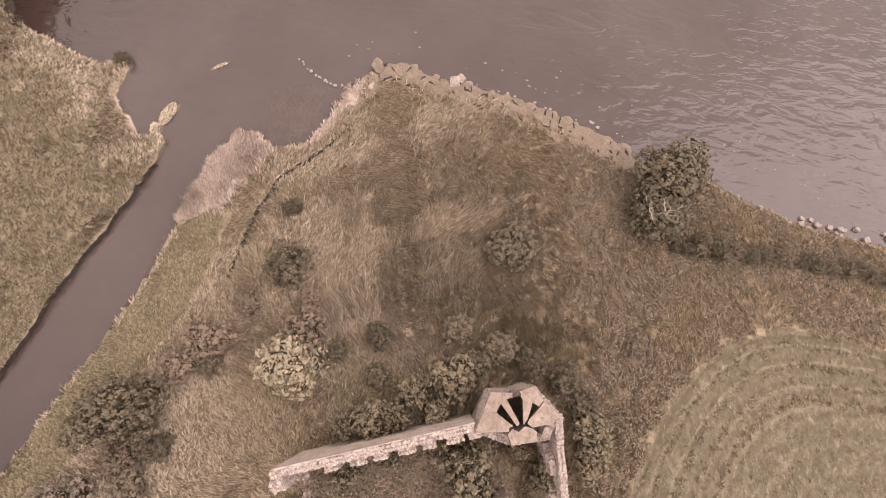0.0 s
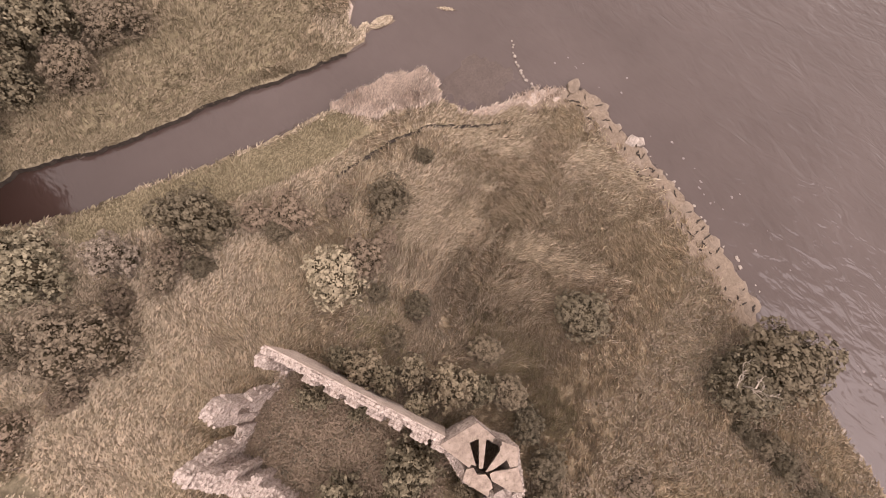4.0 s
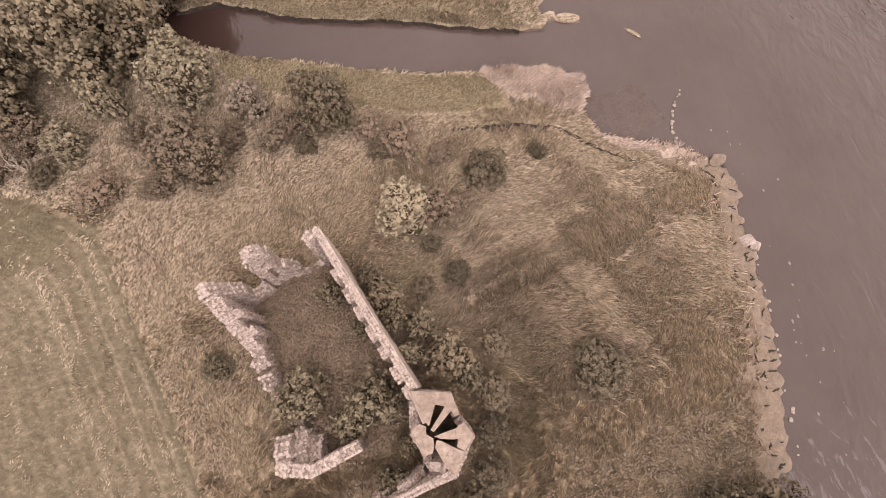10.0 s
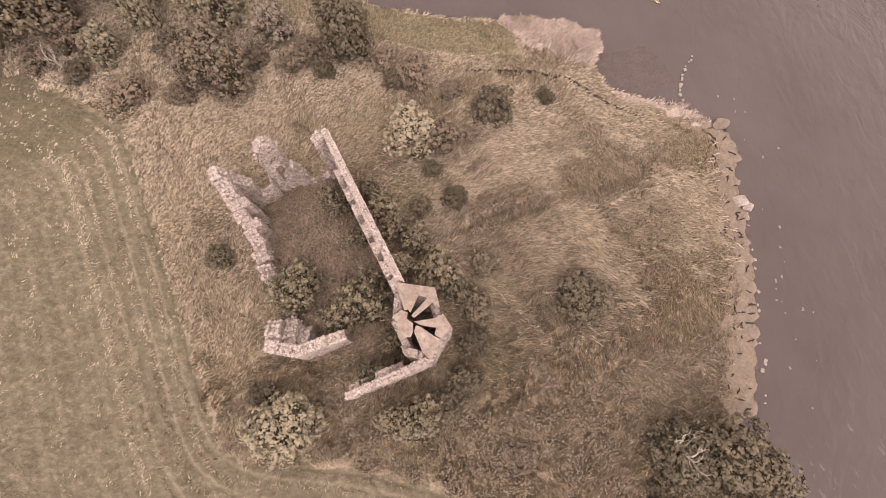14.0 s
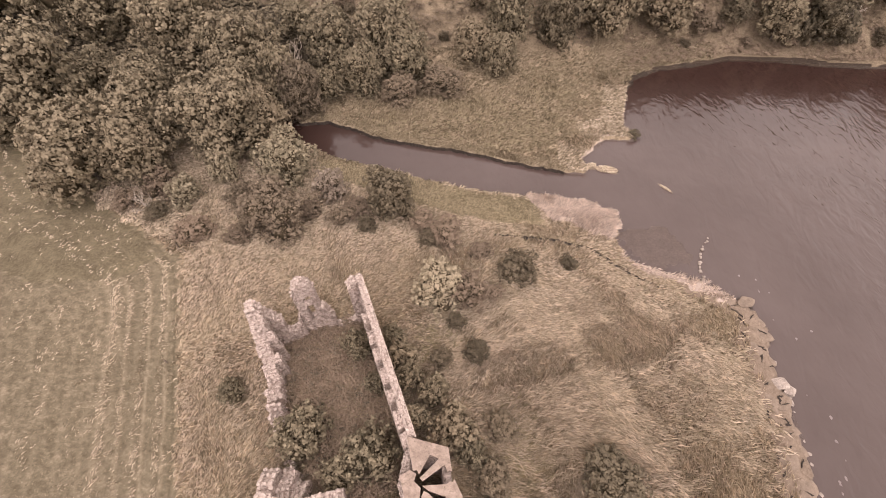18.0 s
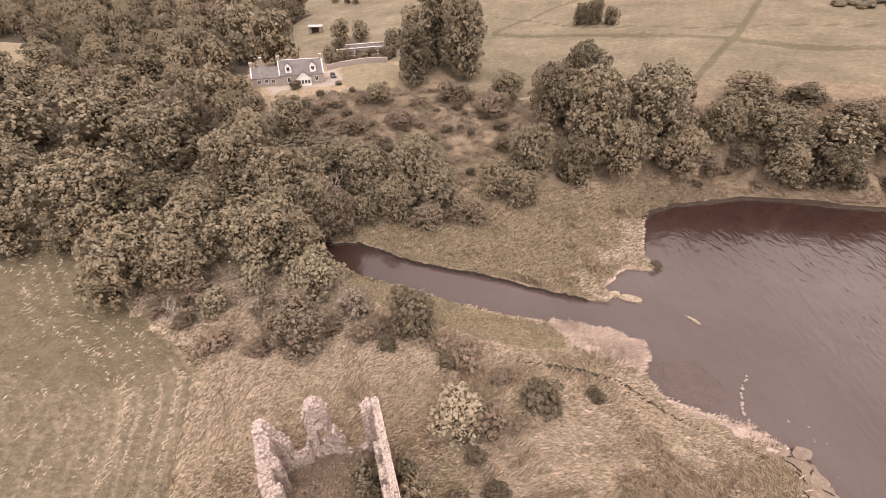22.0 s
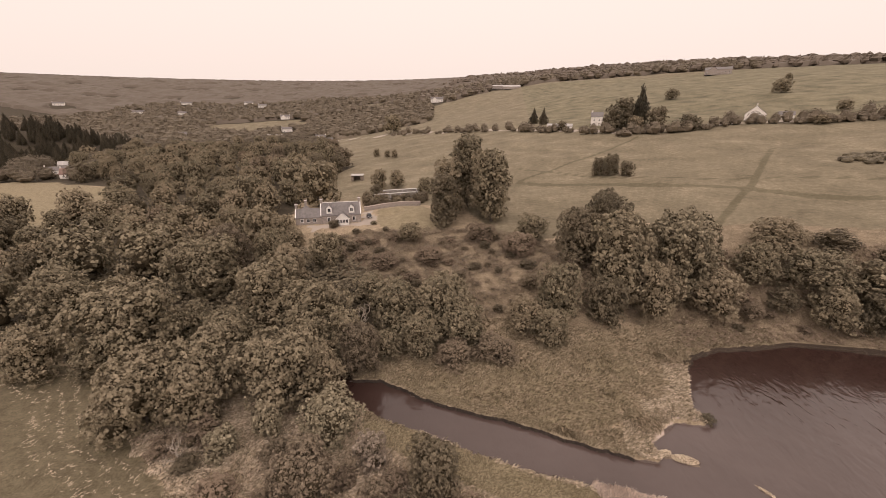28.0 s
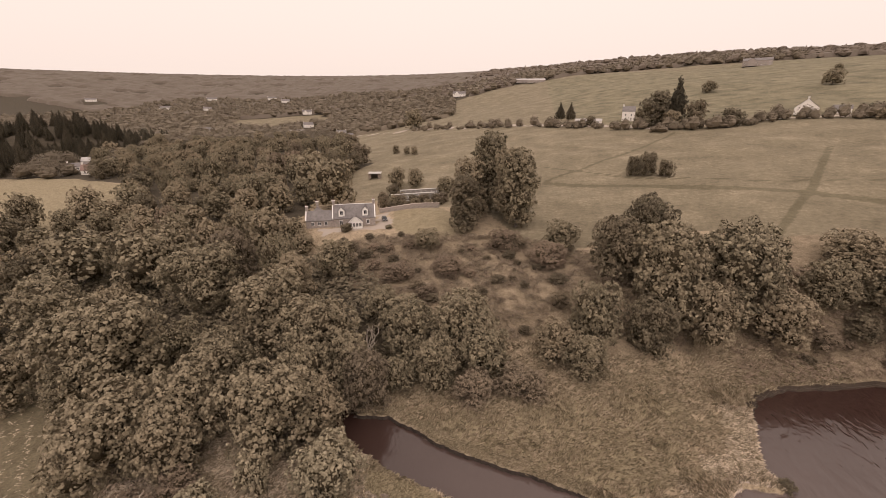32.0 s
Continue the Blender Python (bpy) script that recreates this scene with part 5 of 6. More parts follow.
def rubble_wall(a, b, thick, tops, seed, low=BASE, ragged=0.5, mat=None, step=0.24):
    """A rubble wall from a to b, its outer face on that line and its body to the right of it, its head following the
    heights given from end to end, broken and uneven."""
    rng, gen = random.Random(seed), np.random.default_rng(seed)
    a, b = Vector((a[0], a[1], 0)), Vector((b[0], b[1], 0))
    way, length = (b - a).normalized(), (b - a).length
    side = Vector((way.y, -way.x, 0))
    n = max(3, int(length / step))
    m = max(4, int((max(tops) - low) / 0.34))
    head = np.interp(np.linspace(0, len(tops) - 1, n + 1), range(len(tops)), tops)
    jag = np.repeat(gen.uniform(-1, 0.4, n // 2 + 2), 2)[: n + 1] * ragged + gen.uniform(-0.12, 0.12, n + 1)
    head = np.maximum(head + jag, low + 0.4)
    verts, faces = [], []
    ring = 2 * (m + 1)
    for i in range(n + 1):
        q = a + way * (length * i / n)
        for face in (0, 1):
            for k in range(m + 1):
                z = low + (head[i] - low) * (k if face == 0 else m - k) / m
                out_ = (0 if face == 0 else thick) + rng.uniform(-0.07, 0.07) * (1 + ragged) + 0.14 * ragged * math.sin(2.1 * i + 3.3 * k + seed) - (0.08 if face == 0 else -0.08) * (1 - (z - low) / (head[i] - low + 0.01))
                p = q + side * out_ + way * rng.uniform(-0.06, 0.06)
                verts.append((p.x, p.y, z + rng.uniform(-0.05, 0.05)))
    for i in range(n):
        for k in range(ring - 1):
            o = i * ring + k
            faces.append((o, o + ring, o + ring + 1, o + 1))
    faces += [tuple(range(ring)), tuple(range(n * ring, (n + 1) * ring))[::-1]]
    heads = [(a + way * (length * (i + 0.5) / n), way, side, thick, 0.5 * (head[i] + head[i + 1])) for i in range(n) if rng.random() < 0.8]
    return mesh_from("ruin_wall", verts, faces, mat or STONE), heads


castle = tagged(new("ruined_castle", None), "roofless ruin of a pale stone castle with broken walls", "ruin")
WALLS = [  # from, to, thickness, heights of the head, how ragged, height of the foot, label
    (plan(20, -0.25), plan(1.1, -0.25), 0.65, [12.1, 12.4, 12.7, 12.9, 13.0], 0.1, BASE, "long wall standing to its full height"),
    (plan(2.0, -0.25), plan(2.0, 1.0), 1.05, [13.0, 13.0, 12.7, 12.2], 0.3, BASE, "broken stub of the end wall"),
    (plan(1.7, 1.0), plan(1.6, 3.5), 0.8, [4.6, 4.0, 4.4], 0.4, BASE, "low broken wall"),
    (plan(1.4, 3.5), plan(1.3, 4.6), 1.1, [6.0, 8.2, 9.4], 0.45, BASE, "crumbled shoulder of the end wall"),
    (plan(1.0, 4.6), plan(1.0, 5.3), 1.3, [11.6, 13.9, 14.2], 0.35, BASE, "tall broken jamb of a window"),
    (plan(0.9, 6.2), plan(0.9, 7.2), 1.35, [14.3, 13.8, 12.4], 0.45, BASE, "tall broken jamb of a window"),
    (plan(0.95, 5.3), plan(0.95, 6.2), 1.2, [6.5, 6.2], 0.2, BASE, "wall under a window opening"),
    (plan(1.02, 5.3), plan(1.02, 6.2), 0.5, [10.4, 10.6], 0.08, 9.9, "broken arch of the window"),
    (plan(0.95, 5.3), plan(0.95, 6.2), 1.2, [14.1, 14.4], 0.3, 11.6, "masonry over a window opening"),
    (plan(1.3, 7.2), plan(1.5, 9.2), 0.95, [8.6, 6.4, 5.6, 6.8], 0.4, BASE, "lower stretch of the end wall"),
]
CORNER_WALLS = [
    (plan(1.5, 9.2), plan(1.6, 10.6), 1.5, [8.6, 10.2, 11.7], 0.45, BASE, "rising stretch of the end wall"),
    (plan(1.7, 10.6), plan(1.7, 12.0), 1.55, [12.5, 13.6, 13.1], 0.4, BASE, "tall fragment at the corner"),
    (plan(1.7, 10.6), plan(3.3, 10.6), 1.5, [13.0, 12.4, 11.7], 0.45, BASE, "stepped masonry of the corner"),
    (plan(3.3, 10.1), plan(4.1, 10.1), 2.1, [11.0, 10.4], 0.45, BASE, "stepped masonry of the corner"),
    (plan(4.1, 10.9), plan(5.0, 10.9), 1.4, [9.9, 9.2], 0.45, BASE, "stepped masonry of the corner"),
    (plan(5.0, 10.3), plan(5.8, 10.3), 1.9, [8.8, 8.2], 0.4, BASE, "stepped masonry of the corner"),
]
SIDE_WALLS = [
    (plan(5.8, 11.0), plan(7.5, 11.2), 1.4, [8.0, 6.8, 5.8], 0.7, BASE, "tumbled side wall"),
    (plan(7.5, 11.2), plan(9.1, 11.3), 1.6, [5.8, 7.2, 6.2], 0.8, BASE, "tumbled side wall"),
    (plan(9.1, 11.6), plan(10.0, 11.6), 1.1, [4.7, 5.1], 0.6, BASE, "tumbled side wall"),
    (plan(10.0, 11.3), plan(11.8, 11.6), 1.5, [7.0, 6.4, 5.2], 0.8, BASE, "tumbled side wall"),
    (plan(11.8, 11.9), plan(12.7, 12.0), 1.1, [4.7, 4.3], 0.5, BASE, "tumbled side wall"),
    (plan(15.4, 11.4), plan(17.2, 11.5), 1.0, [4.8, 6.0], 0.6, BASE, "tumbled side wall"),
]
STUMP_WALLS = [
    ((-17.25, -2.0), (-17.7, 1.2), 1.5, [8.4, 8.2, 7.2], 0.4, BASE, "thick stump of the corner"),
    ((-15.75, -1.7), (-16.1, 1.3), 1.3, [7.8, 7.3, 6.0], 0.6, BASE, "stepped core of the corner stump"),
    ((-14.45, -1.5), (-14.7, 0.7), 1.2, [7.0, 6.2, 5.2], 0.6, BASE, "stepped core of the corner stump"),
    ((-9.0, -1.1), (-13.9, -2.8), 1.1, [8.2, 8.6, 8.6], 0.3, BASE, "end wall with its smooth outer face"),
    ((-13.9, -2.8), (-17.3, -2.1), 1.2, [8.6, 8.5, 8.3], 0.25, BASE, "end wall with its smooth outer face"),
]
capping = []
for n, (a, b, thick, tops, ragged, low, label) in enumerate(WALLS + CORNER_WALLS + SIDE_WALLS + STUMP_WALLS):
    me, heads = rubble_wall(a, b, thick, tops, 60 + n, low=low, ragged=ragged)
    wall = part("ruin_wall", me, castle, label)
    capping += [(wall, *h) for h in heads]

# the corner tower: six walls under a stone roof that has partly fallen in
HUB = Vector((-1.9, -0.05, 13.5))
RIM = [(-3.5, 3.85), (0.45, 3.0), (1.0, 0.65), (2.0, -0.8), (0.0, -3.9), (-2.5, -3.2), (-3.9, 0.1)]
for k, (a, b) in enumerate(zip(RIM, RIM[1:] + RIM[:1])):
    me, heads = rubble_wall(a, b, 0.75, {1: [12.2, 9.0, 7.4], 2: [7.6, 10.6, 12.2], 4: [11.2, 11.6], 5: [9.6, 11.6], 6: [10.6, 11.8]}.get(k, [12.2, 12.2]), 90 + k, ragged=0.06)
    wall = part("tower_wall", me, castle)

WING = [((-0.1, -3.95), (-8.8, -7.1), 0.7, [12.2, 10.4, 9.6, 8.0], 0.25), ((-3.0, -4.2), (-5.7, -5.2), 0.6, [8.0, 9.2, 8.6], 0.5),
        ((-5.9, -5.25), (-8.7, -6.3), 0.6, [6.4, 7.4, 7.0], 0.5), ((-2.6, -3.1), (-3.3, -2.0), 0.7, [11.4, 10.4, 8.2], 0.5)]
for n, (a, b, thick, tops, ragged) in enumerate(WING):
    me, heads = rubble_wall(a, b, thick, tops, 120 + n, ragged=ragged)
    wall = part("ruin_wall", me, castle, "wing wall sloping down from the tower")
    capping += [(wall, *h) for h in heads]


def roof_slab(outline, parent, label=""):
    """A stone roof slab: a thick plate that rises towards the hub."""
    k = len(outline)
    top = [Vector((x, y, 12.45 + 1.1 * max(0.0, 1 - math.hypot(x - HUB.x, y - HUB.y) / 4.2))) for x, y in outline]
    verts = [tuple(v) for v in top] + [(v.x, v.y, v.z - 0.32) for v in top]
    faces = [tuple(range(k)), tuple(range(2 * k - 1, k - 1, -1))] + [((i + 1) % k, i, k + i, k + (i + 1) % k) for i in range(k)]
    return part("roof_slab", mesh_from("roof_slab", verts, faces, SLAB), parent, label)


roof_slab([(-3.42, 3.8), (0.42, 3.12), (0.86, 1.12), (0.62, 1.2), (0.46, 1.02), (0.3, 1.4), (0.09, 1.63), (-0.5, 2.1), (-1.18, 2.32), (-1.94, 0.63), (-2.18, 0.96), (-2.5, 0.88), (-2.94, 2.27)], castle, "broad weathered roof slab")
roof_slab([(-0.32, 2.05), (0.18, 1.6), (-1.58, 0.12), (-1.86, 0.31)], castle, "narrow roof slab left spanning the gap")
roof_slab([(-3.6, 0.42), (-2.76, 0.93), (-2.2, 0.65), (-2.3, 0.05), (-1.7, -0.4), (-1.72, -1.12), (-1.95, -1.62), (-2.3, -1.6), (-2.72, -1.9)], castle, "ragged roof slab over the inner wall")
roof_slab([(-1.6, -0.24), (-0.5, -0.05), (0.48, 0.1), (0.72, 0.36), (0.95, 0.32), (1.1, 0.55), (1.96, -0.85), (0.86, -1.8), (0.26, -1.45), (0.45, -0.81), (-0.2, -0.72), (-1.04, -0.54)], castle, "broken roof slab along the gap")
roof_slab([(-1.42, -0.58), (-1.05, -0.7), (0.18, -1.55), (0.8, -1.88), (0.5, -2.6), (0.2, -3.1), (-0.07, -3.75), (-0.5, -3.4), (-0.92, -2.97), (-1.3, -2.0), (-1.65, -1.14)], castle, "broad weathered roof slab")


def harled_face(a, b, tops, foot, seed):
    """A worn skin of harling, a hand thick, left on a wall's outer face; the wall lies to the right of the way from a to b."""
    rng = random.Random(seed)
    a, b = Vector((a[0], a[1], 0)), Vector((b[0], b[1], 0))
    way, length = (b - a).normalized(), (b - a).length
    out_ = Vector((-way.y, way.x, 0))
    n, m = int(length / 0.5), 12
    verts, faces = [], []
    for depth in (0.13, -0.05):
        for i in range(n + 1):
            top = np.interp(i / n * (len(tops) - 1), range(len(tops)), tops) + rng.uniform(-0.12, 0.05)
            for k in range(m + 1):
                q = a + way * (length * i / n) + out_ * (depth + (rng.uniform(-0.025, 0.025) if depth > 0 else 0))
                verts.append((q.x, q.y, foot + (top - foot) * k / m))
    half, row = (n + 1) * (m + 1), m + 1
    for i in range(n):
        for k in range(m):
            o = i * row + k
            faces += [(o, o + 1, o + row + 1, o + row), (half + o, half + o + row, half + o + row + 1, half + o + 1)]
        faces.append((i * row + m, half + i * row + m, half + (i + 1) * row + m, (i + 1) * row + m))
    faces += [tuple(range(row)) + tuple(range(half + m, half - 1, -1)), tuple(range(n * row + m, n * row - 1, -1)) + tuple(range(half + n * row, half + n * row + row))]
    return part("harling", mesh_from("harling", verts, faces, HARL), castle, "worn pale harling on the outer face")


harled_face(plan(1.1, -0.9), plan(20, -0.9), [12.9, 12.8, 12.6, 12.3, 12.0], BASE, 5)
harled_face((-17.3, -2.1), (-13.9, -2.8), [8.1, 8.3], BASE, 6)
harled_face((-13.9, -2.8), (-9.0, -1.1), [8.3, 8.5, 8.3], BASE, 7)
harled_face((-8.8, -7.1), (-0.1, -3.95), [7.8, 9.4, 10.2, 12.0], BASE, 8)
for k, u in enumerate((5.6, 7.9, 10.2, 12.5, 14.8, 17.1, 19.2)):  # broken vault springers along the inner face
    me, heads = rubble_wall(plan(u + 1.2 + 0.4 * (k % 2), 0.38), plan(u, 0.38), 0.64, [11.7, 12.2, 11.8], 140 + k, ragged=0.2)
    wall = part("springer", me, castle, "broken springer of a vault")
    capping += [(wall, *h) for h in heads]

# ---- houses ----
def gable_block(w, d, eave, ridge, wall_mat, roof_mat, over=0.25):
    """The wall and roof meshes of a block, w along x, d along y, standing on its base with the ridge along x."""
    a, b = w / 2, d / 2
    walls = mesh_from("wall", [(-a, -b, 0), (a, -b, 0), (a, b, 0), (-a, b, 0), (-a, -b, eave), (a, -b, eave), (a, b, eave), (-a, b, eave), (-a, 0, ridge), (a, 0, ridge)],
                      [(0, 1, 5, 4), (2, 3, 7, 6), (1, 2, 6, 9, 5), (3, 0, 4, 8, 7), (3, 2, 1, 0), (4, 5, 9, 8), (6, 7, 8, 9)], wall_mat)
    fall = (ridge - eave) / b
    t, lo = 0.14, eave - over * fall
    verts = []
    for x in (-a - over, a + over):
        verts += [(x, -b - over, lo + 0.03), (x, 0, ridge + 0.03), (x, b + over, lo + 0.03), (x, b + over, lo + 0.03 + t), (x, 0, ridge + 0.03 + t), (x, -b - over, lo + 0.03 + t)]
    faces = [(k, k + 6, (k + 1) % 6 + 6, (k + 1) % 6) for k in range(6)] + [tuple(range(6)), tuple(range(11, 5, -1))]
    return walls, mesh_from("roof", verts, faces, roof_mat)


def window(parent, x, y, z, w, h, turn=0.0):
    """A white-framed window with its pane, on a wall that faces -y before the turn."""
    m = pose(x, y, z, 0, 0, turn)
    verts, faces = [], []
    for ax, az, bw, bh in ((-w / 2, 0, w, 0.12), (-w / 2, h - 0.12, w, 0.12), (-w / 2, 0.12, 0.12, h - 0.24), (w / 2 - 0.12, 0.12, 0.12, h - 0.24), (-0.03, 0.12, 0.06, h - 0.24)):
        k = len(verts)
        verts += [(ax + i * bw, -0.1 + 0.14 * j, az + q * bh) for q in (0, 1) for j in (0, 1) for i in (0, 1)]
        faces += [tuple(k + i for i in g) for g in ((0, 1, 5, 4), (2, 6, 7, 3), (0, 4, 6, 2), (1, 3, 7, 5), (4, 5, 7, 6), (0, 2, 3, 1))]
    ob = part("window", mesh_from("window", verts, faces, TRIM), parent, "", m)
    pane = part("pane", mesh_from("pane", [(-w / 2 + 0.1, -0.04, 0.1), (w / 2 - 0.1, -0.04, 0.1), (w / 2 - 0.1, -0.04, h - 0.1), (-w / 2 + 0.1, -0.04, h - 0.1),
                                           (-w / 2 + 0.1, -0.005, 0.1), (w / 2 - 0.1, -0.005, 0.1), (w / 2 - 0.1, -0.005, h - 0.1), (-w / 2 + 0.1, -0.005, h - 0.1)],
                                  [(0, 1, 2, 3), (7, 6, 5, 4), (0, 4, 5, 1), (3, 2, 6, 7), (0, 3, 7, 4), (1, 5, 6, 2)], GLASS), ob)
    return ob


def chimney(parent, x, y, z, h, w=0.9, d=0.7, mat=None):
    stack = part("chimney", box("chimney", (w, d, h), mat or GRANITE, 0.04), parent, "", pose(x, y, z))
    part("chimney_cap", box("chimney_cap", (w + 0.24, d + 0.24, 0.16), TRIM, 0.02), stack, "", pose(0, 0, h))
    for k in (-0.22, 0.22):
        part("chimney_pot", prism("chimney_pot", [(k + 0.13 * math.cos(a), 0.13 * math.sin(a)) for a in (0.785 * i for i in range(8))], h + 0.16, h + 0.7, RED), stack)


def house(x, y, turn, w, d, eave, ridge, wall_mat, roof_mat, label, windows=3, storeys=1, chimneys=2, gable=False, name="house"):
    top = tagged(new(name, None), label, "house")
    top.matrix_basis = pose(x, y, float(land(x, y)) - 0.3, 0, 0, turn)
    walls, roof = gable_block(w, d, eave, ridge, wall_mat, roof_mat)
    part("wall", walls, top)
    part("roof", roof, top)
    for s in range(storeys):
        for k in range(windows):
            window(top, (k - (windows - 1) / 2) * w / (windows + 0.3), -d / 2, 1.0 + s * 2.7, 1.1, 1.4)
    part("door", box("door", (1.0, 0.12, 2.1), TIMBER, 0.02), top, "", pose(w / (windows + 0.3) * 0.5, -d / 2 - 0.03, 0.3))
    for k in range(chimneys):
        chimney(top, (-1 if k == 0 else 1) * (w / 2 - 0.6), 0, ridge - 0.5, 1.7, mat=wall_mat)
    if gable:
        gw, gr = gable_block(d * 0.5, w * 0.3, eave, ridge - 0.4, wall_mat, roof_mat)
        m = pose(-w * 0.18, -d / 2, 0, 0, 0, 90)
        part("wall", gw, top, "front gable", m)
        part("roof", gr, top, "roof of the front gable", m)
    return top


cottage = tagged(new("cottage", None), "long stone cottage with slate roof, white dormers and glazed porch", "house")
cottage.matrix_basis = pose(-71.6, 147.6, 12.95, 0, 0, 23)
walls, roof = gable_block(15.0, 7.5, 3.3, 7.4, GRANITE, SLATE)
part("wall", walls, cottage)
part("roof", roof, cottage)
part("ridge_cap", box("ridge_cap", (15.4, 0.34, 0.16), TRIM, 0.03), cottage, "", pose(0, 0, 7.5))
walls, roof = gable_block(9.4, 6.0, 2.8, 5.6, GRANITE, SLATE)
part("wall", walls, cottage, "lower side wing", pose(-12.2, -0.6, 0))
part("roof", roof, cottage, "", pose(-12.2, -0.6, 0))
walls, roof = gable_block(7.0, 5.0, 2.8, 5.2, GRANITE, SLATE)
part("wall", walls, cottage, "rear wing", pose(-14.0, 5.0, 0, 0, 0, 90))
part("roof", roof, cottage, "", pose(-14.0, 5.0, 0, 0, 0, 90))
for x, y, w, d, z, h in ((-16.9, -0.6, 0.35, 6.3, 2.8, 3.0), (-7.5, -0.6, 0.3, 6.3, 2.8, 3.0), (7.5, 0, 0.35, 7.8, 3.3, 4.3), (-7.5, 0, 0.3, 7.8, 3.3, 4.3)):
    verts = [(-w / 2, -d / 2, 0), (w / 2, -d / 2, 0), (w / 2, 0, h), (-w / 2, 0, h), (-w / 2, d / 2, 0), (w / 2, d / 2, 0)]
    verts += [(a, b, c + 0.22) for a, b, c in verts]
    faces = [(6, 7, 8, 9), (9, 8, 11, 10), (0, 3, 9, 6), (3, 4, 10, 9), (1, 7, 8, 2), (2, 8, 11, 5), (0, 6, 7, 1), (4, 5, 11, 10), (0, 1, 2, 3), (3, 2, 5, 4)]
    part("gable_coping", mesh_from("gable_coping", verts, faces, TRIM), cottage, "white stone coping", pose(x, y, z))
for x, y, z, h in ((-16.6, -0.6, 5.3, 2.0), (-7.2, 0, 7.1, 1.8), (7.2, 0, 7.1, 1.8), (-14.0, 8.2, 5.0, 2.2)):
    chimney(cottage, x, y, z, h)
for x in (-14.6, -12.3, -10.0):
    window(cottage, x, -3.62, 0.9, 1.25, 1.35)
for x in (-4.6, 4.9):
    window(cottage, x, -3.77, 0.8, 1.2, 1.7)
for x in (-4.3, 4.1):  # dormers
    walls, roof = gable_block(3.2, 2.1, 2.1, 3.3, TRIM, SLATE, 0.2)
    dormer = part("dormer", walls, cottage, "white-boarded dormer", pose(x, -2.1, 3.9, 0, 0, 90))
    part("dormer_roof", roof, dormer)
    window(dormer, -1.62, 0, 0.55, 1.2, 1.5, -90)
walls, roof = gable_block(3.6, 4.6, 2.3, 4.3, TRIM, SLATE, 0.3)
porch = part("porch", walls, cottage, "white glazed porch with a gable", pose(0.6, -5.2, 0, 0, 0, 90))
part("porch_roof", roof, porch)
for k in range(4):
    window(porch, -1.82, 1.6 - k * 1.07, 0.7, 0.95, 1.5, -90)
for s_ in (-1, 1):  # barge boards
    q = part("barge_board", box("barge_board", (0.12, 3.3, 0.26), TRIM, 0.02), porch, "white barge board")
    q.matrix_basis = pose(-2.12, s_ * 1.32, 3.22, -s_ * 41, 0, 0)


def car(x, y, z, turn):
    """A small dark hatchback."""
    top = tagged(new("car", None), "small dark car parked on pale gravel", "car")
    top.matrix_basis = pose(x, y, z, 0, 0, turn)
    side = [(-2.05, 0.35), (2.0, 0.35), (2.05, 0.7), (1.9, 0.9), (1.0, 1.0), (-1.95, 1.02), (-2.1, 0.8)]
    cab = [(-1.85, 1.0), (1.05, 1.0), (0.35, 1.48), (-1.4, 1.5)]
    for name, outline, half, mat in (("body", side, 0.86, BLACK), ("cabin", cab, 0.74, GLASS)):
        k = len(outline)
        verts = [(a, -half, b) for a, b in outline] + [(a, half, b) for a, b in outline]
        bm = bmesh.new()
        vs = [bm.verts.new(v) for v in verts]
        bm.faces.new(vs[:k])
        bm.faces.new(vs[k:][::-1])
        for i in range(k):
            bm.faces.new((vs[(i + 1) % k], vs[i], vs[k + i], vs[k + (i + 1) % k]))
        bmesh.ops.recalc_face_normals(bm, faces=bm.faces[:])
        bmesh.ops.bevel(bm, geom=bm.edges[:], offset=0.07, segments=2, affect="EDGES")
        me = bpy.data.meshes.new(name)
        bm.to_mesh(me)
        bm.free()
        me.materials.append(mat)
        part(name, me, top)
    part("car_roof", box("car_roof", (1.5, 1.3, 0.05), BLACK, 0.02), top, "", pose(-0.5, 0, 1.49))
    for a in (-1.3, 1.3):
        for b in (-0.8, 0.8):
            ring = [(0.32 * math.cos(0.5236 * i), 0.32 * math.sin(0.5236 * i)) for i in range(12)]
            wheel = part("wheel", prism("wheel", ring, -0.11, 0.11, RUBBER), top, "", pose(a, b, 0.32, 90, 0, 0))
            part("rim", prism("rim", [(q * 0.6, w * 0.6) for q, w in ring], -0.12, 0.12, TIN), wheel)
    for b in (-0.6, 0.6):
        part("headlight", box("headlight", (0.06, 0.32, 0.14), TRIM, 0.02), top, "clear headlight", pose(2.04, b, 0.68))
    part("number_plate", box("number_plate", (0.03, 0.5, 0.11), TRIM), top, "", pose(2.06, 0, 0.45))
    return top


car(-62.6, 154.4, 13.0, -60)

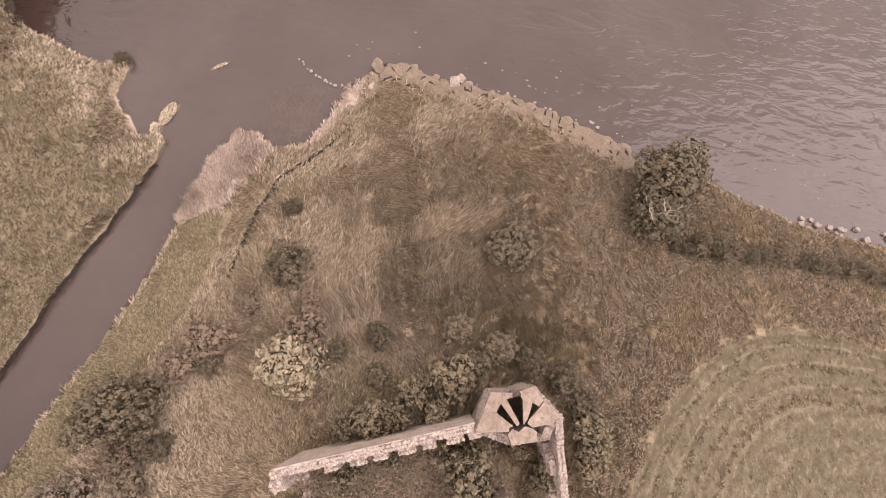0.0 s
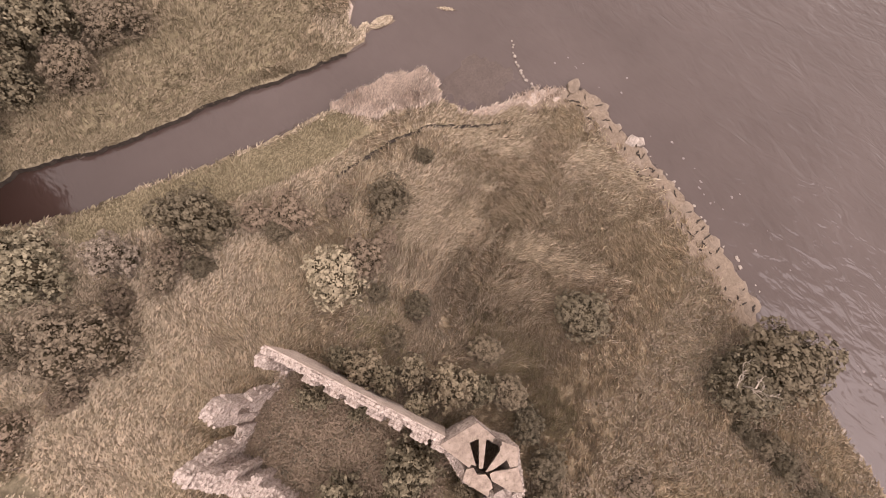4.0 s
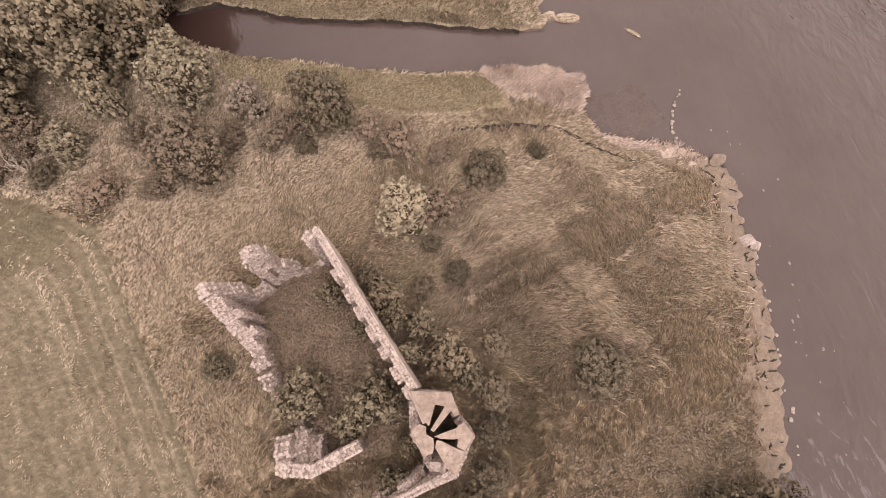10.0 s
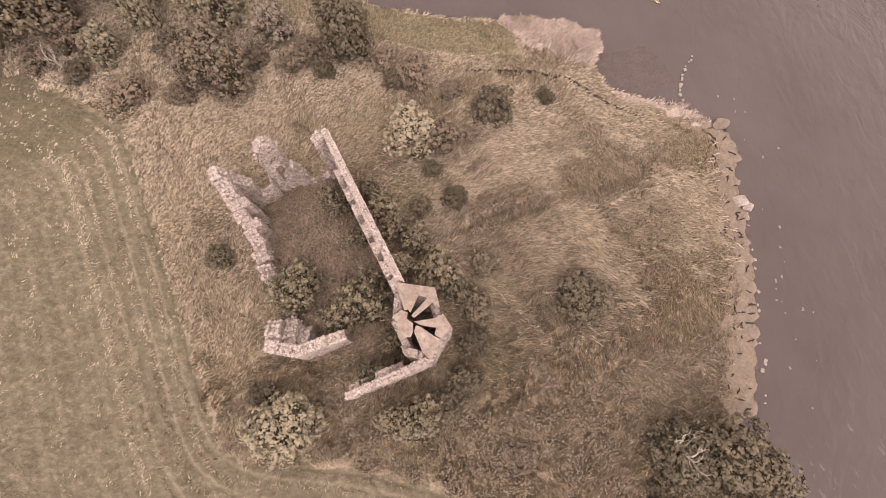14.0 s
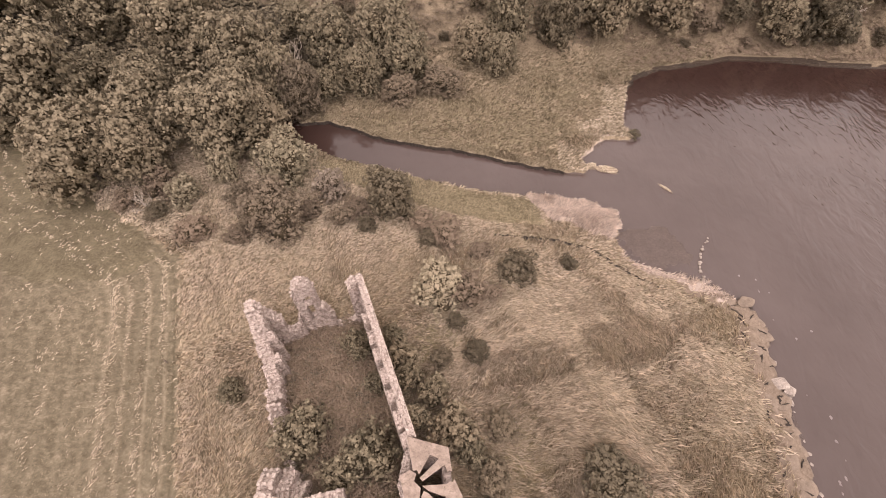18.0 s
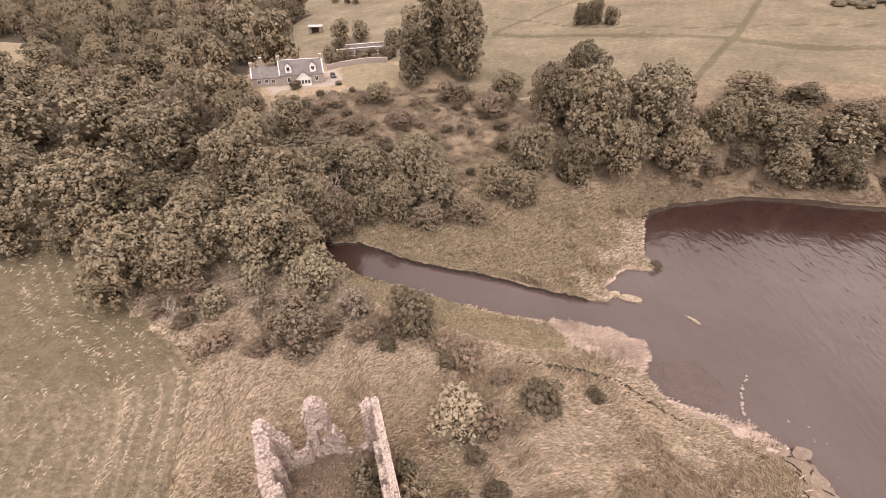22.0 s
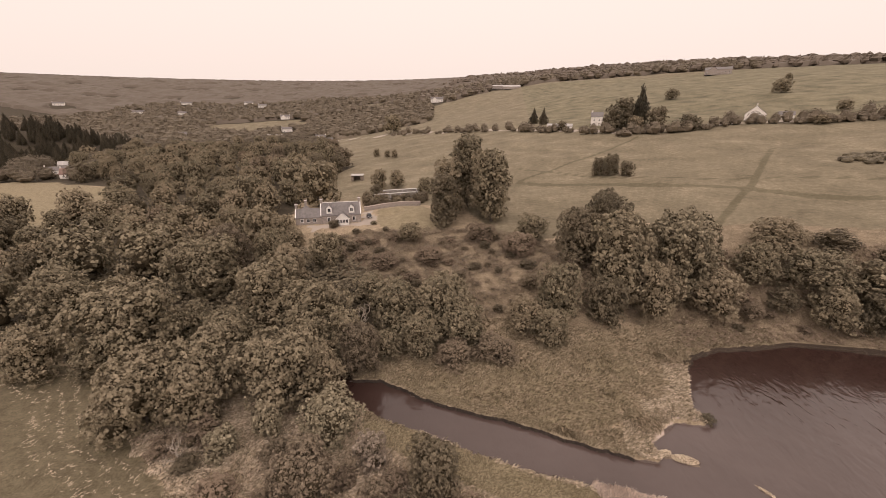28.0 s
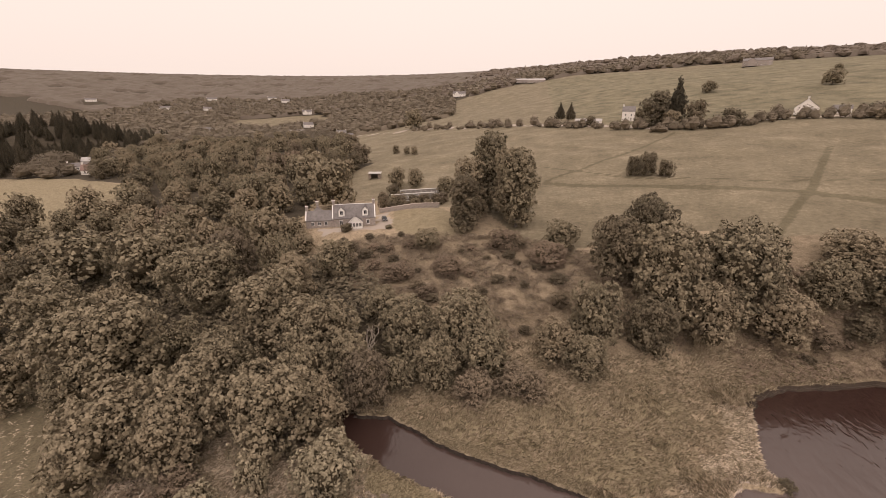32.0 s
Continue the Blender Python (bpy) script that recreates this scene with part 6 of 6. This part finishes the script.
# ---- the walled garden, glasshouse and shed ----
garden = tagged(new("garden_wall", None), "low grey stone garden wall with flat coping", "wall")
a, b = Vector((-68, 162.8, 0)), Vector((-45.4, 171.5, 0))
for k in range(10):
    p0, p1 = a + (b - a) * k / 10, a + (b - a) * (k + 1) / 10
    mid, turn = (p0 + p1) / 2, math.degrees(math.atan2(p1.y - p0.y, p1.x - p0.x))
    z = min(float(land(p0.x, p0.y)), float(land(p1.x, p1.y))) - 0.2
    seg = part("wall_section", box("wall_section", ((p1 - p0).length - 0.01, 0.5, 2.1), GRANITE, 0.03), garden, "", pose(mid.x, mid.y, z, 0, 0, turn))
    part("coping", box("coping", ((p1 - p0).length - 0.03, 0.66, 0.16), RUBBLE, 0.03), seg, "", pose(0, 0, 2.1))


def glasshouse(x, y, turn, length, depth):
    top = tagged(new("glasshouse", None), "long white-framed glasshouse against the garden", "greenhouse")
    top.matrix_basis = pose(x, y, float(land(x, y)) - 0.1, 0, 0, turn)
    part("back_wall", box("back_wall", (length, 0.4, 3.4), GRANITE, 0.03), top, "", pose(0, depth / 2, 0))
    part("base_wall", box("base_wall", (length, 0.3, 0.8), TRIM, 0.02), top, "white base wall", pose(0, -depth / 2, 0))
    slope = math.hypot(depth, 2.2)
    tilt = math.degrees(math.atan2(2.2, depth))
    n = int(length / 2.4)
    for k in range(n):
        q = -length / 2 + (k + 0.5) * length / n
        part("pane", box("pane", (length / n - 0.1, slope - 0.1, 0.02), SHADED_GLASS), top, "", pose(q, 0, 1.9, tilt, 0, 0))
        part("glazing_bar", box("glazing_bar", (0.05, slope, 0.06), TRIM), top, "", pose(q + length / n / 2, 0, 1.9, tilt, 0, 0))
    part("ridge_board", box("ridge_board", (length, 0.35, 0.3), TRIM, 0.02), top, "", pose(0, depth / 2 - 0.15, 3.1))
    part("eaves_board", box("eaves_board", (length, 0.3, 0.25), TRIM, 0.02), top, "", pose(0, -depth / 2 + 0.05, 0.78))


glasshouse(-61.0, 186.0, 30, 20, 3.2)
glasshouse(-62.0, 197.0, 30, 22, 2.6)


def shed(x, y, turn, w, d, h, label):
    top = tagged(new("shed", None), label, "shed")
    top.matrix_basis = pose(x, y, float(land(x, y)) - 0.15, 0, 0, turn)
    part("back", box("back", (w, 0.12, h), TIMBER), top, "", pose(0, d / 2, 0))
    for s_ in (-1, 1):
        part("side", box("side", (0.12, d, h), TIMBER), top, "", pose(s_ * w / 2, 0, 0))
        part("front_post", box("front_post", (w * 0.22, 0.14, h), TIMBER), top, "", pose(s_ * w * 0.4, -d / 2, 0))
    part("roof", box("roof", (w + 0.7, d + 0.7, 0.14), TIN, 0.02), top, "pale sheet roof", pose(0, 0, h, 4, 0, 0))


shed(-104.5, 245.7, 15, 7.0, 5.0, 3.4, "small open-fronted timber shed in the pasture")

# ---- the far houses ----
house(-412.9, 651, 30, 26, 9, 4.0, 8.0, WHITE, TIN, "long white house with a pale roof", 6, 1, 0)
house(-315.2, 619, 28, 15, 9, 6.0, 9.6, WHITE, SLATE, "tall white house with gables and chimneys", 4, 2, 2, True)
house(-299, 612, 28, 12, 7, 3.2, 5.6, WHITE, SLATE, "low white wing beside the tall house", 3, 1, 1)
house(-542, 906, 30, 20, 10, 6.5, 10.5, WHITE, SLATE, "white house among trees", 4, 2, 2, True)
house(-195.3, 918.5, 12, 26, 11, 6.5, 11, WHITE, SLATE, "large white house at the top of the pasture", 5, 2, 2, True)
house(-76.6, 1015, 5, 24, 14, 6, 9, GRANITE, TIN, "grey farm building on the hill", 5, 1, 0)
house(-42.9, 961, 5, 36, 14, 5, 8.5, GRANITE, TIN, "long grey farm building on the hill", 6, 1, 0)
house(297, 817, -20, 38, 16, 8, 12, GRANITE, SLATE, "large grey house before the hill wood", 7, 2, 2, True)
house(149.6, 332.2, 66, 11, 12, 4.2, 9.4, WHITE, SLATE, "white gabled house behind the hedge", 3, 1, 2)
house(165, 326, -24, 9, 6, 2.8, 4.8, WHITE, SLATE, "low white annexe beside the house", 2, 1, 0)
house(52.8, 373.2, -8, 9, 9, 7, 10.5, WHITE, SLATE, "narrow white house beside tall conifers", 2, 2, 1)
house(24, 374, -8, 20, 6, 2.6, 4.2, WHITE, TIN, "low white sheds along the lane", 5, 1, 0)
house(-400, 309, 40, 22, 9, 4.0, 7.0, WHITE, TIN, "white house before the plantation", 4, 1, 0)
house(-345, 262, 35, 13, 9, 3.4, 7.6, WHITE, RED, "white cottage with a red roof", 3, 1, 1)
house(-372, 272, 40, 15, 8, 3.2, 6.0, WHITE, SLATE, "white cottage by the lane", 3, 1, 1)
for x, y, w in ((-1264, 989, 26), (-1034, 1008, 30), (-1008, 1154, 28), (-621, 689, 16), (-735, 1120, 22), (-818, 1180, 24), (-455, 760, 18), (-900, 1010, 20)):
    house(x, y, 42, w, 11, 5.5, 9.5, WHITE, SLATE, "white house far down the valley", 3, 1, 1)

# ---- the shore: rocks, islets, slumped bank, dead trees, posts ----
def stone_mesh(name, seed, size, mat, rough=0.22):
    """An angular worn stone."""
    rng = random.Random(seed)
    bm = bmesh.new()
    bmesh.ops.create_cube(bm, size=1.0)
    bmesh.ops.bevel(bm, geom=bm.edges[:], offset=0.16, segments=1, affect="EDGES")
    for v in bm.verts:
        v.co = Vector((v.co.x * size[0], v.co.y * size[1], v.co.z * size[2])) * (1 + rng.uniform(-rough, rough))
    me = bpy.data.meshes.new(name)
    bm.to_mesh(me)
    bm.free()
    me.materials.append(mat)
    return me


rng = random.Random(31)
ROCKS = [stone_mesh("rock", k, (1.0, 0.8, 0.6), ROCK) for k in range(6)]


def rock(x, y, z, s, label, turn=None, group="", flat=1.0):
    ob = tagged(new("rock", ROCKS[rng.randrange(6)]), label, "rock", group)
    ob.matrix_basis = Matrix.LocRotScale((x, y, z + 0.22 * s), Euler((0, 0, rng.uniform(0, 6.28) if turn is None else turn)), (s, s, s * flat))
    return ob


rock(41.9, 16.0, 0.0, 1.7, "pale split boulder at the water's edge", 0.3)
rock(43.0, 15.2, -0.1, 1.3, "pale split boulder at the water's edge", 0.9)
rock(42.4, 14.0, -0.1, 1.0, "pale boulder at the water's edge")
for k in range(16):
    u = k / 15
    rock(37.7 + 3.0 * u * u + rng.uniform(-0.25, 0.25), 32.2 + 8.2 * u + rng.uniform(-0.3, 0.3), -0.03, rng.uniform(0.25, 0.5), "whitish stone in a line at the mud's edge", None, "stones off the point")
for k in range(26):
    y = rng.uniform(-10, 27)
    x = 42.2 - 0.0042 * (y - 18) ** 2 + rng.uniform(-0.4, 0.8)
    rock(x, y, -0.14, rng.uniform(0.2, 0.55), "small stone along the waterline", None, "waterline stones")
for k in range(46):
    y = rng.uniform(-60, -18)
    x = 31.0 + 0.006 * (y + 40) ** 2 + rng.uniform(-0.6, 1.2)
    rock(x, y, 0.0, rng.uniform(0.35, 0.9), "pale boulder of the rough shore", None, "boulders below the hedge")

# slumped turf along the firth: scalloped lumps with dark cracks between
bank = tagged(new("slumped_bank", None), "bare brown bank slumping into the water in lumps", "bank")
TURF_LUMPS = []
for k in range(5):
    bm = bmesh.new()
    r2 = random.Random(50 + k)
    rim, top, mid = [], [], []
    for i in range(12):
        a = 6.2832 * i / 12
        s = 1 + r2.uniform(-0.14, 0.14)
        rim.append(bm.verts.new((1.5 * s * math.cos(a), 1.1 * s * math.sin(a), -0.5)))
        top.append(bm.verts.new((1.44 * s * math.cos(a), 1.06 * s * math.sin(a), 0.24 + r2.uniform(-0.04, 0.04))))
        mid.append(bm.verts.new((1.0 * s * math.cos(a), 0.74 * s * math.sin(a), 0.3 + r2.uniform(-0.05, 0.05))))
    for i in range(12):
        j = (i + 1) % 12
        bm.faces.new((rim[i], rim[j], top[j], top[i]))
        bm.faces.new((top[i], top[j], mid[j], mid[i]))
    bm.faces.new(mid)
    me = bpy.data.meshes.new("turf_lump")
    bm.to_mesh(me)
    bm.free()
    me.materials.append(BANK_TURF)
    TURF_LUMPS.append(me)
for row in range(2):
    y = -12.0
    while y < 29:
        d = 1.35 + 1.7 * row + rng.uniform(-0.3, 0.3)
        edge = np.interp(y, [-12, -9.8, -3.5, 2, 8, 14, 20, 24, 27, 29.6], [35.2, 37.8, 39.4, 40.9, 41.8, 42.3, 42.5, 43.8, 43, 40])
        x = float(edge) - d + rng.uniform(-0.3, 0.3)
        z = max(0.02, float(ground(x, y)) - 0.29)
        s = rng.uniform(0.6, 1.25)
        y += 0.0 if rng.random() < (0.9 if row == 0 else 0.45) else 1.8
        ob = part("turf_lump", TURF_LUMPS[rng.randrange(5)], bank)
        ob.matrix_basis = Matrix.LocRotScale((x, y, z), Euler((rng.uniform(-0.06, 0.06), rng.uniform(0.02, 0.14), rng.uniform(-0.5, 0.5))), (s * rng.uniform(0.8, 1.3), s, s * rng.uniform(0.6, 1.0)))
        y += 1.75 * s + rng.uniform(-0.1, 0.25)


# near-black strips laid on the turf, coloured as the shade inside cracks
GAP_SHADE = surface("gap_shade", (0.014, 0.01, 0.008), (0.05, 0.037, 0.028), 3.0, 0.9, 5, 0.03)
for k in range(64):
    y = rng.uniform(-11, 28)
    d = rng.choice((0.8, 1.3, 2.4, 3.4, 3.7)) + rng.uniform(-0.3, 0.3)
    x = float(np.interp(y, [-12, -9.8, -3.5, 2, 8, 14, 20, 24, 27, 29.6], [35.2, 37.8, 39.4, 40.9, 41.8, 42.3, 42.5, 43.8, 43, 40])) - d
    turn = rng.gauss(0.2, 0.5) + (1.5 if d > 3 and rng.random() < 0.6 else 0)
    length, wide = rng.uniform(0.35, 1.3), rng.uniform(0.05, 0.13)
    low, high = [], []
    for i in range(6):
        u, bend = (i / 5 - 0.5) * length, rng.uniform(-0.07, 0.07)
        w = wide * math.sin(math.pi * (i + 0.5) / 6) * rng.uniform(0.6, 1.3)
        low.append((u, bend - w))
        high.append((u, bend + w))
    me = prism("soil_crack", low + high[::-1], -0.1, 0.0, GAP_SHADE)
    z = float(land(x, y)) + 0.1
    part("soil_crack", me, bank, "dark strip on the turf painted as the shade in a crack", pose(x, y, z, 0, 3, math.degrees(turn)))


def islet(x, y, w, d, turn, high, label):
    """A low hummock of reed and mud standing out of the water."""
    r2 = random.Random(int(x * 10))
    top = tagged(new("islet", None), label, "islet")
    top.matrix_basis = pose(x, y, 0, 0, 0, turn)
    verts, faces = ball((0, 0, 0), (w, d, high), r2, 6, 14, 0.38)
    part("hummock", mesh_from("hummock", verts, faces, PEAT), top)
    g = np.random.default_rng(int(y * 10))
    n = int(420 * w * d)
    a, q = g.uniform(0, 6.28, n), np.sqrt(g.random(n)) * 0.92
    at = np.stack([w * q * np.cos(a), d * q * np.sin(a), high * np.sqrt(1 - q * q * 0.98) + 0.2 * g.random(n) - 0.1], 1)
    v, f = leaf_cards(g, at, np.tile((0.0, 0.0, 0.5), (n, 1)), 0.22)
    part("reed_tuft", mesh_from("reed_tuft", v.tolist(), f.tolist(), STRAW), top)


islet(27.2, 56.2, 2.2, 1.0, -8, 0.3, "small islet of pale reed off the creek mouth")
islet(37.0, 51.8, 1.3, 0.32, -48, 0.1, "strip of stranded weed in shallow water")
islet(24.4, 57.0, 1.3, 0.8, 30, 0.28, "reedy hummock beside the bank")
plant("holly", 34.2, 66.4, 1.5, 1.6, "", "round dark bush standing at the water's edge", "bush")

# the ditch that cuts the point off from the creek's turf: its shade as a dark ribbon
ditch_v = []
steps = [(a[0] + (b[0] - a[0]) * k / 12, a[1] + (b[1] - a[1]) * k / 12) for a, b in zip(FURROW, FURROW[1:]) for k in range(12)]
for k, (x, y) in enumerate(steps):
    (px, py), (qx, qy) = steps[max(k - 2, 0)], steps[min(k + 2, len(steps) - 1)]
    s = math.hypot(qx - px, qy - py)
    ox, oy = -(qy - py) / s, (qx - px) / s
    off, w = rng.uniform(-0.14, 0.14), 0.19 * (0.35 + 0.65 * abs(math.sin(0.31 * k + 0.4))) * rng.uniform(0.7, 1.3)
    z = float(land(x, y))
    ditch_v += [(x + ox * (off - w - 0.12), y + oy * (off - w - 0.12), z + 0.1), (x + ox * (off - w), y + oy * (off - w), z + 0.03), (x + ox * (off + w), y + oy * (off + w), z + 0.03), (x + ox * (off + w + 0.12), y + oy * (off + w + 0.12), z + 0.1)]
ditch_f = [(4 * k + i, 4 * k + i + 1, 4 * k + i + 5, 4 * k + i + 4) for k in range(len(steps) - 1) for i in range(3)]
tagged(new("ditch", mesh_from("ditch", ditch_v, ditch_f, GAP_SHADE)), "dark ribbon through the rough grass, painted as a narrow ditch's shade", "ditch", kind="structure")

# floating flecks of foam
foam_v, foam_f = [], []
for k in range(42):
    y = rng.uniform(-40, 34)
    x = 44.5 - 0.0042 * (y - 16) ** 2 + abs(rng.gauss(0, 2.6)) + (2 if y < -10 else 0)
    s = rng.uniform(0.06, 0.2)
    n0 = len(foam_v)
    ring = [(x + s * (1 + rng.uniform(-0.4, 0.4)) * math.cos(0.9 * i), y + 1.3 * s * (1 + rng.uniform(-0.4, 0.4)) * math.sin(0.9 * i)) for i in range(7)]
    foam_v += [(a, b, 0.004) for a, b in ring] + [(a * 0.3 + x * 0.7, b * 0.3 + y * 0.7, 0.03) for a, b in ring]
    foam_f += [tuple(n0 + 7 + i for i in range(7))] + [(n0 + i, n0 + (i + 1) % 7, n0 + 7 + (i + 1) % 7, n0 + 7 + i) for i in range(7)]
FOAM = surface("foam", (0.13, 0.10, 0.095), (0.24, 0.2, 0.19), 3, 0.7, 5, 0.01)
tagged(new("foam", mesh_from("foam", foam_v, foam_f, FOAM)), "pale flecks of foam drifting off the shore", "foam", kind="stuff")


def dead_tree(x, y, z, h, spread_, seed, label, tilt=0.0):
    """A bleached bare tree: a forked stem with many crooked branches."""
    r2 = random.Random(seed)
    pieces = []

    def limb(p0, way, length, r, depth):
        pts, w = [p0], way.copy()
        for _ in range(4):
            w = (w + Vector((r2.uniform(-1, 1), r2.uniform(-1, 1), r2.uniform(-0.5, 0.8))) * 0.35).normalized()
            pts.append(pts[-1] + w * length / 4)
        pieces.append(tube(pts, [r, r * 0.85, r * 0.65, r * 0.45, r * 0.2], 5))
        if depth:
            for i in (2, 3, 4):
                side_ = (w + Vector((r2.uniform(-1, 1), r2.uniform(-1, 1), r2.uniform(-0.3, 0.9))) * 0.9).normalized()
                limb(pts[i], side_, length * 0.6, r * 0.5, depth - 1)

    limb(Vector((0, 0, -0.3)), Vector((tilt, 0.1, 1)).normalized(), h * 0.55, 0.03 * h + 0.05, 3)
    for k in range(3):
        a = 2.1 * k + 0.4
        limb(Vector((0, 0, h * 0.12)), Vector((math.cos(a) * spread_, math.sin(a) * spread_, 0.8)).normalized(), h * 0.5, 0.02 * h + 0.03, 2)
    top = tagged(new("dead_tree", None), label, "dead tree")
    top.matrix_basis = pose(x, y, z)
    part("trunk", mesh_from("trunk", *joined(pieces), DEAD), top)


dead_tree(-49.8, 37.6, 3.0, 5.0, 1.0, 13, "bleached dead tree at the edge of the wood", 0.15)
dead_tree(25.6, -13.2, 4.4, 4.6, 1.4, 4, "bare white branches above dark leaves", 0.3)
dead_tree(-38.6, 80.0, 1.0, 10.5, 0.7, 5, "bare pale tree standing in the wood", 0.2)
dead_tree(87.5, 104.0, 6.0, 7.0, 0.8, 6, "bare pale tree over the bay", 0.3)

# a post and stakes along the field's edge
for k, (x, y, h) in enumerate([(-39.9, 29.4, 1.3), (-41.6, 30.4, 1.1), (-34.6, 12.5, 0.9), (-50.5, 34.9, 1.1), (-23.2, -12.6, 1.0)]):
    post = tagged(new("fence_post", None), "weathered wooden post at the field's edge", "post", "field posts")
    post.matrix_basis = pose(x, y, float(land(x, y)) - 0.2, 3, 2 * k - 4, 20 * k)
    part("shaft", box("shaft", (0.14, 0.14, h + 0.2), TIMBER, 0.02), post)

# stones lying on the broken heads of the castle's walls
STONES = [stone_mesh("stone", 200 + k, (0.46, 0.34, 0.28), RUBBLE, 0.18) for k in range(8)]
rng = random.Random(77)
for wall, q, way, side, thick, z in capping:
    for off in ([0.16, thick - 0.16] if thick < 1.25 else [0.18, thick * 0.5, thick - 0.18]):
        p = q + side * off + way * rng.uniform(-0.1, 0.1)
        ob = part("stone", STONES[rng.randrange(8)], wall)
        s = rng.uniform(0.55, 1.05) * (0.8 if thick < 0.8 else 1.0)
        ob.matrix_basis = Matrix.LocRotScale((p.x, p.y, z + rng.uniform(-0.12, 0.1)), Euler((rng.uniform(-0.3, 0.3), rng.uniform(-0.3, 0.3), rng.uniform(0, 3.14))), (s, s, s))

# soil of the cut face, darkened to carry the shade of an undercut
CUT_SHADE = surface("shaded_cut_soil", (0.018, 0.013, 0.01), (0.06, 0.045, 0.034), 2.0, 0.8, 6, 0.06)
MARSH_TOP = surface("marsh_turf", (0.12, 0.096, 0.062), (0.34, 0.278, 0.19), 1.3, 0.9, 6, 0.06)


# the cut edge of the marsh along the creek: a low turf bank, sheer to the water
def turf_edge(line, high, label):
    r2 = random.Random(len(line))
    pts = []
    for (ax, ay), (bx, by) in zip(line, line[1:]):
        k = max(2, int(math.hypot(bx - ax, by - ay) / 0.35))
        pts += [(ax + (bx - ax) * i / k, ay + (by - ay) * i / k) for i in range(k)]
    verts, faces = [], []
    bite = 0.0
    for i, (x, y) in enumerate(pts):
        (px, py), (qx, qy) = pts[max(i - 4, 0)], pts[min(i + 4, len(pts) - 1)]
        s = math.hypot(qx - px, qy - py)
        ox, oy = (qy - py) / s, -(qx - px) / s
        bite = 0.75 * bite + r2.uniform(-0.16, 0.16)
        z = high + 0.06 * wobble(x, y, 4) + r2.uniform(-0.03, 0.03)
        for off, up in ((0.62, -0.5), (0.55, 0.05), (0.42 + r2.uniform(-0.06, 0.06), z - 0.1), (0.25, z), (-0.5, z + 0.04), (-1.9, z - 0.5)):
            verts.append((x + ox * (off + bite), y + oy * (off + bite), up))
    for i in range(len(pts) - 1):
        faces += [(6 * i + k, 6 * i + k + 1, 6 * i + k + 7, 6 * i + k + 6) for k in range(5)]
    me = mesh_from("creek_bank", verts, faces, [MARSH_TOP, CUT_SHADE])
    me.polygons.foreach_set("material_index", [1 if k % 5 < 2 else 0 for k in range(len(me.polygons))])
    tagged(new("creek_bank", me), label, "bank", kind="structure")


turf_edge([(-34, 66.3), (-28, 67.3), (-22, 65.2), (-17.9, 63.1), (-10, 61.3), (-2, 60.1), (5.7, 58.2), (12, 56.4), (19.6, 55.0)], 0.72, "sheer dark edge of the marsh along the creek")
gen = np.random.default_rng(23)
u = gen.random(2600)
x = -33 + 52 * u
y = np.interp(x, [-34, -28, -22, -17.9, -10, -2, 5.7, 12, 19.6], [66.3, 67.3, 65.2, 63.1, 61.3, 60.1, 58.2, 56.4, 55.0]) + gen.uniform(-0.45, 1.6, 2600)
blades("bank_grass", "marsh grass hanging over the creek's edge", x, y, MARSH, gen, 0.5, 0.1, 3, 1.0, wind, 0.68)
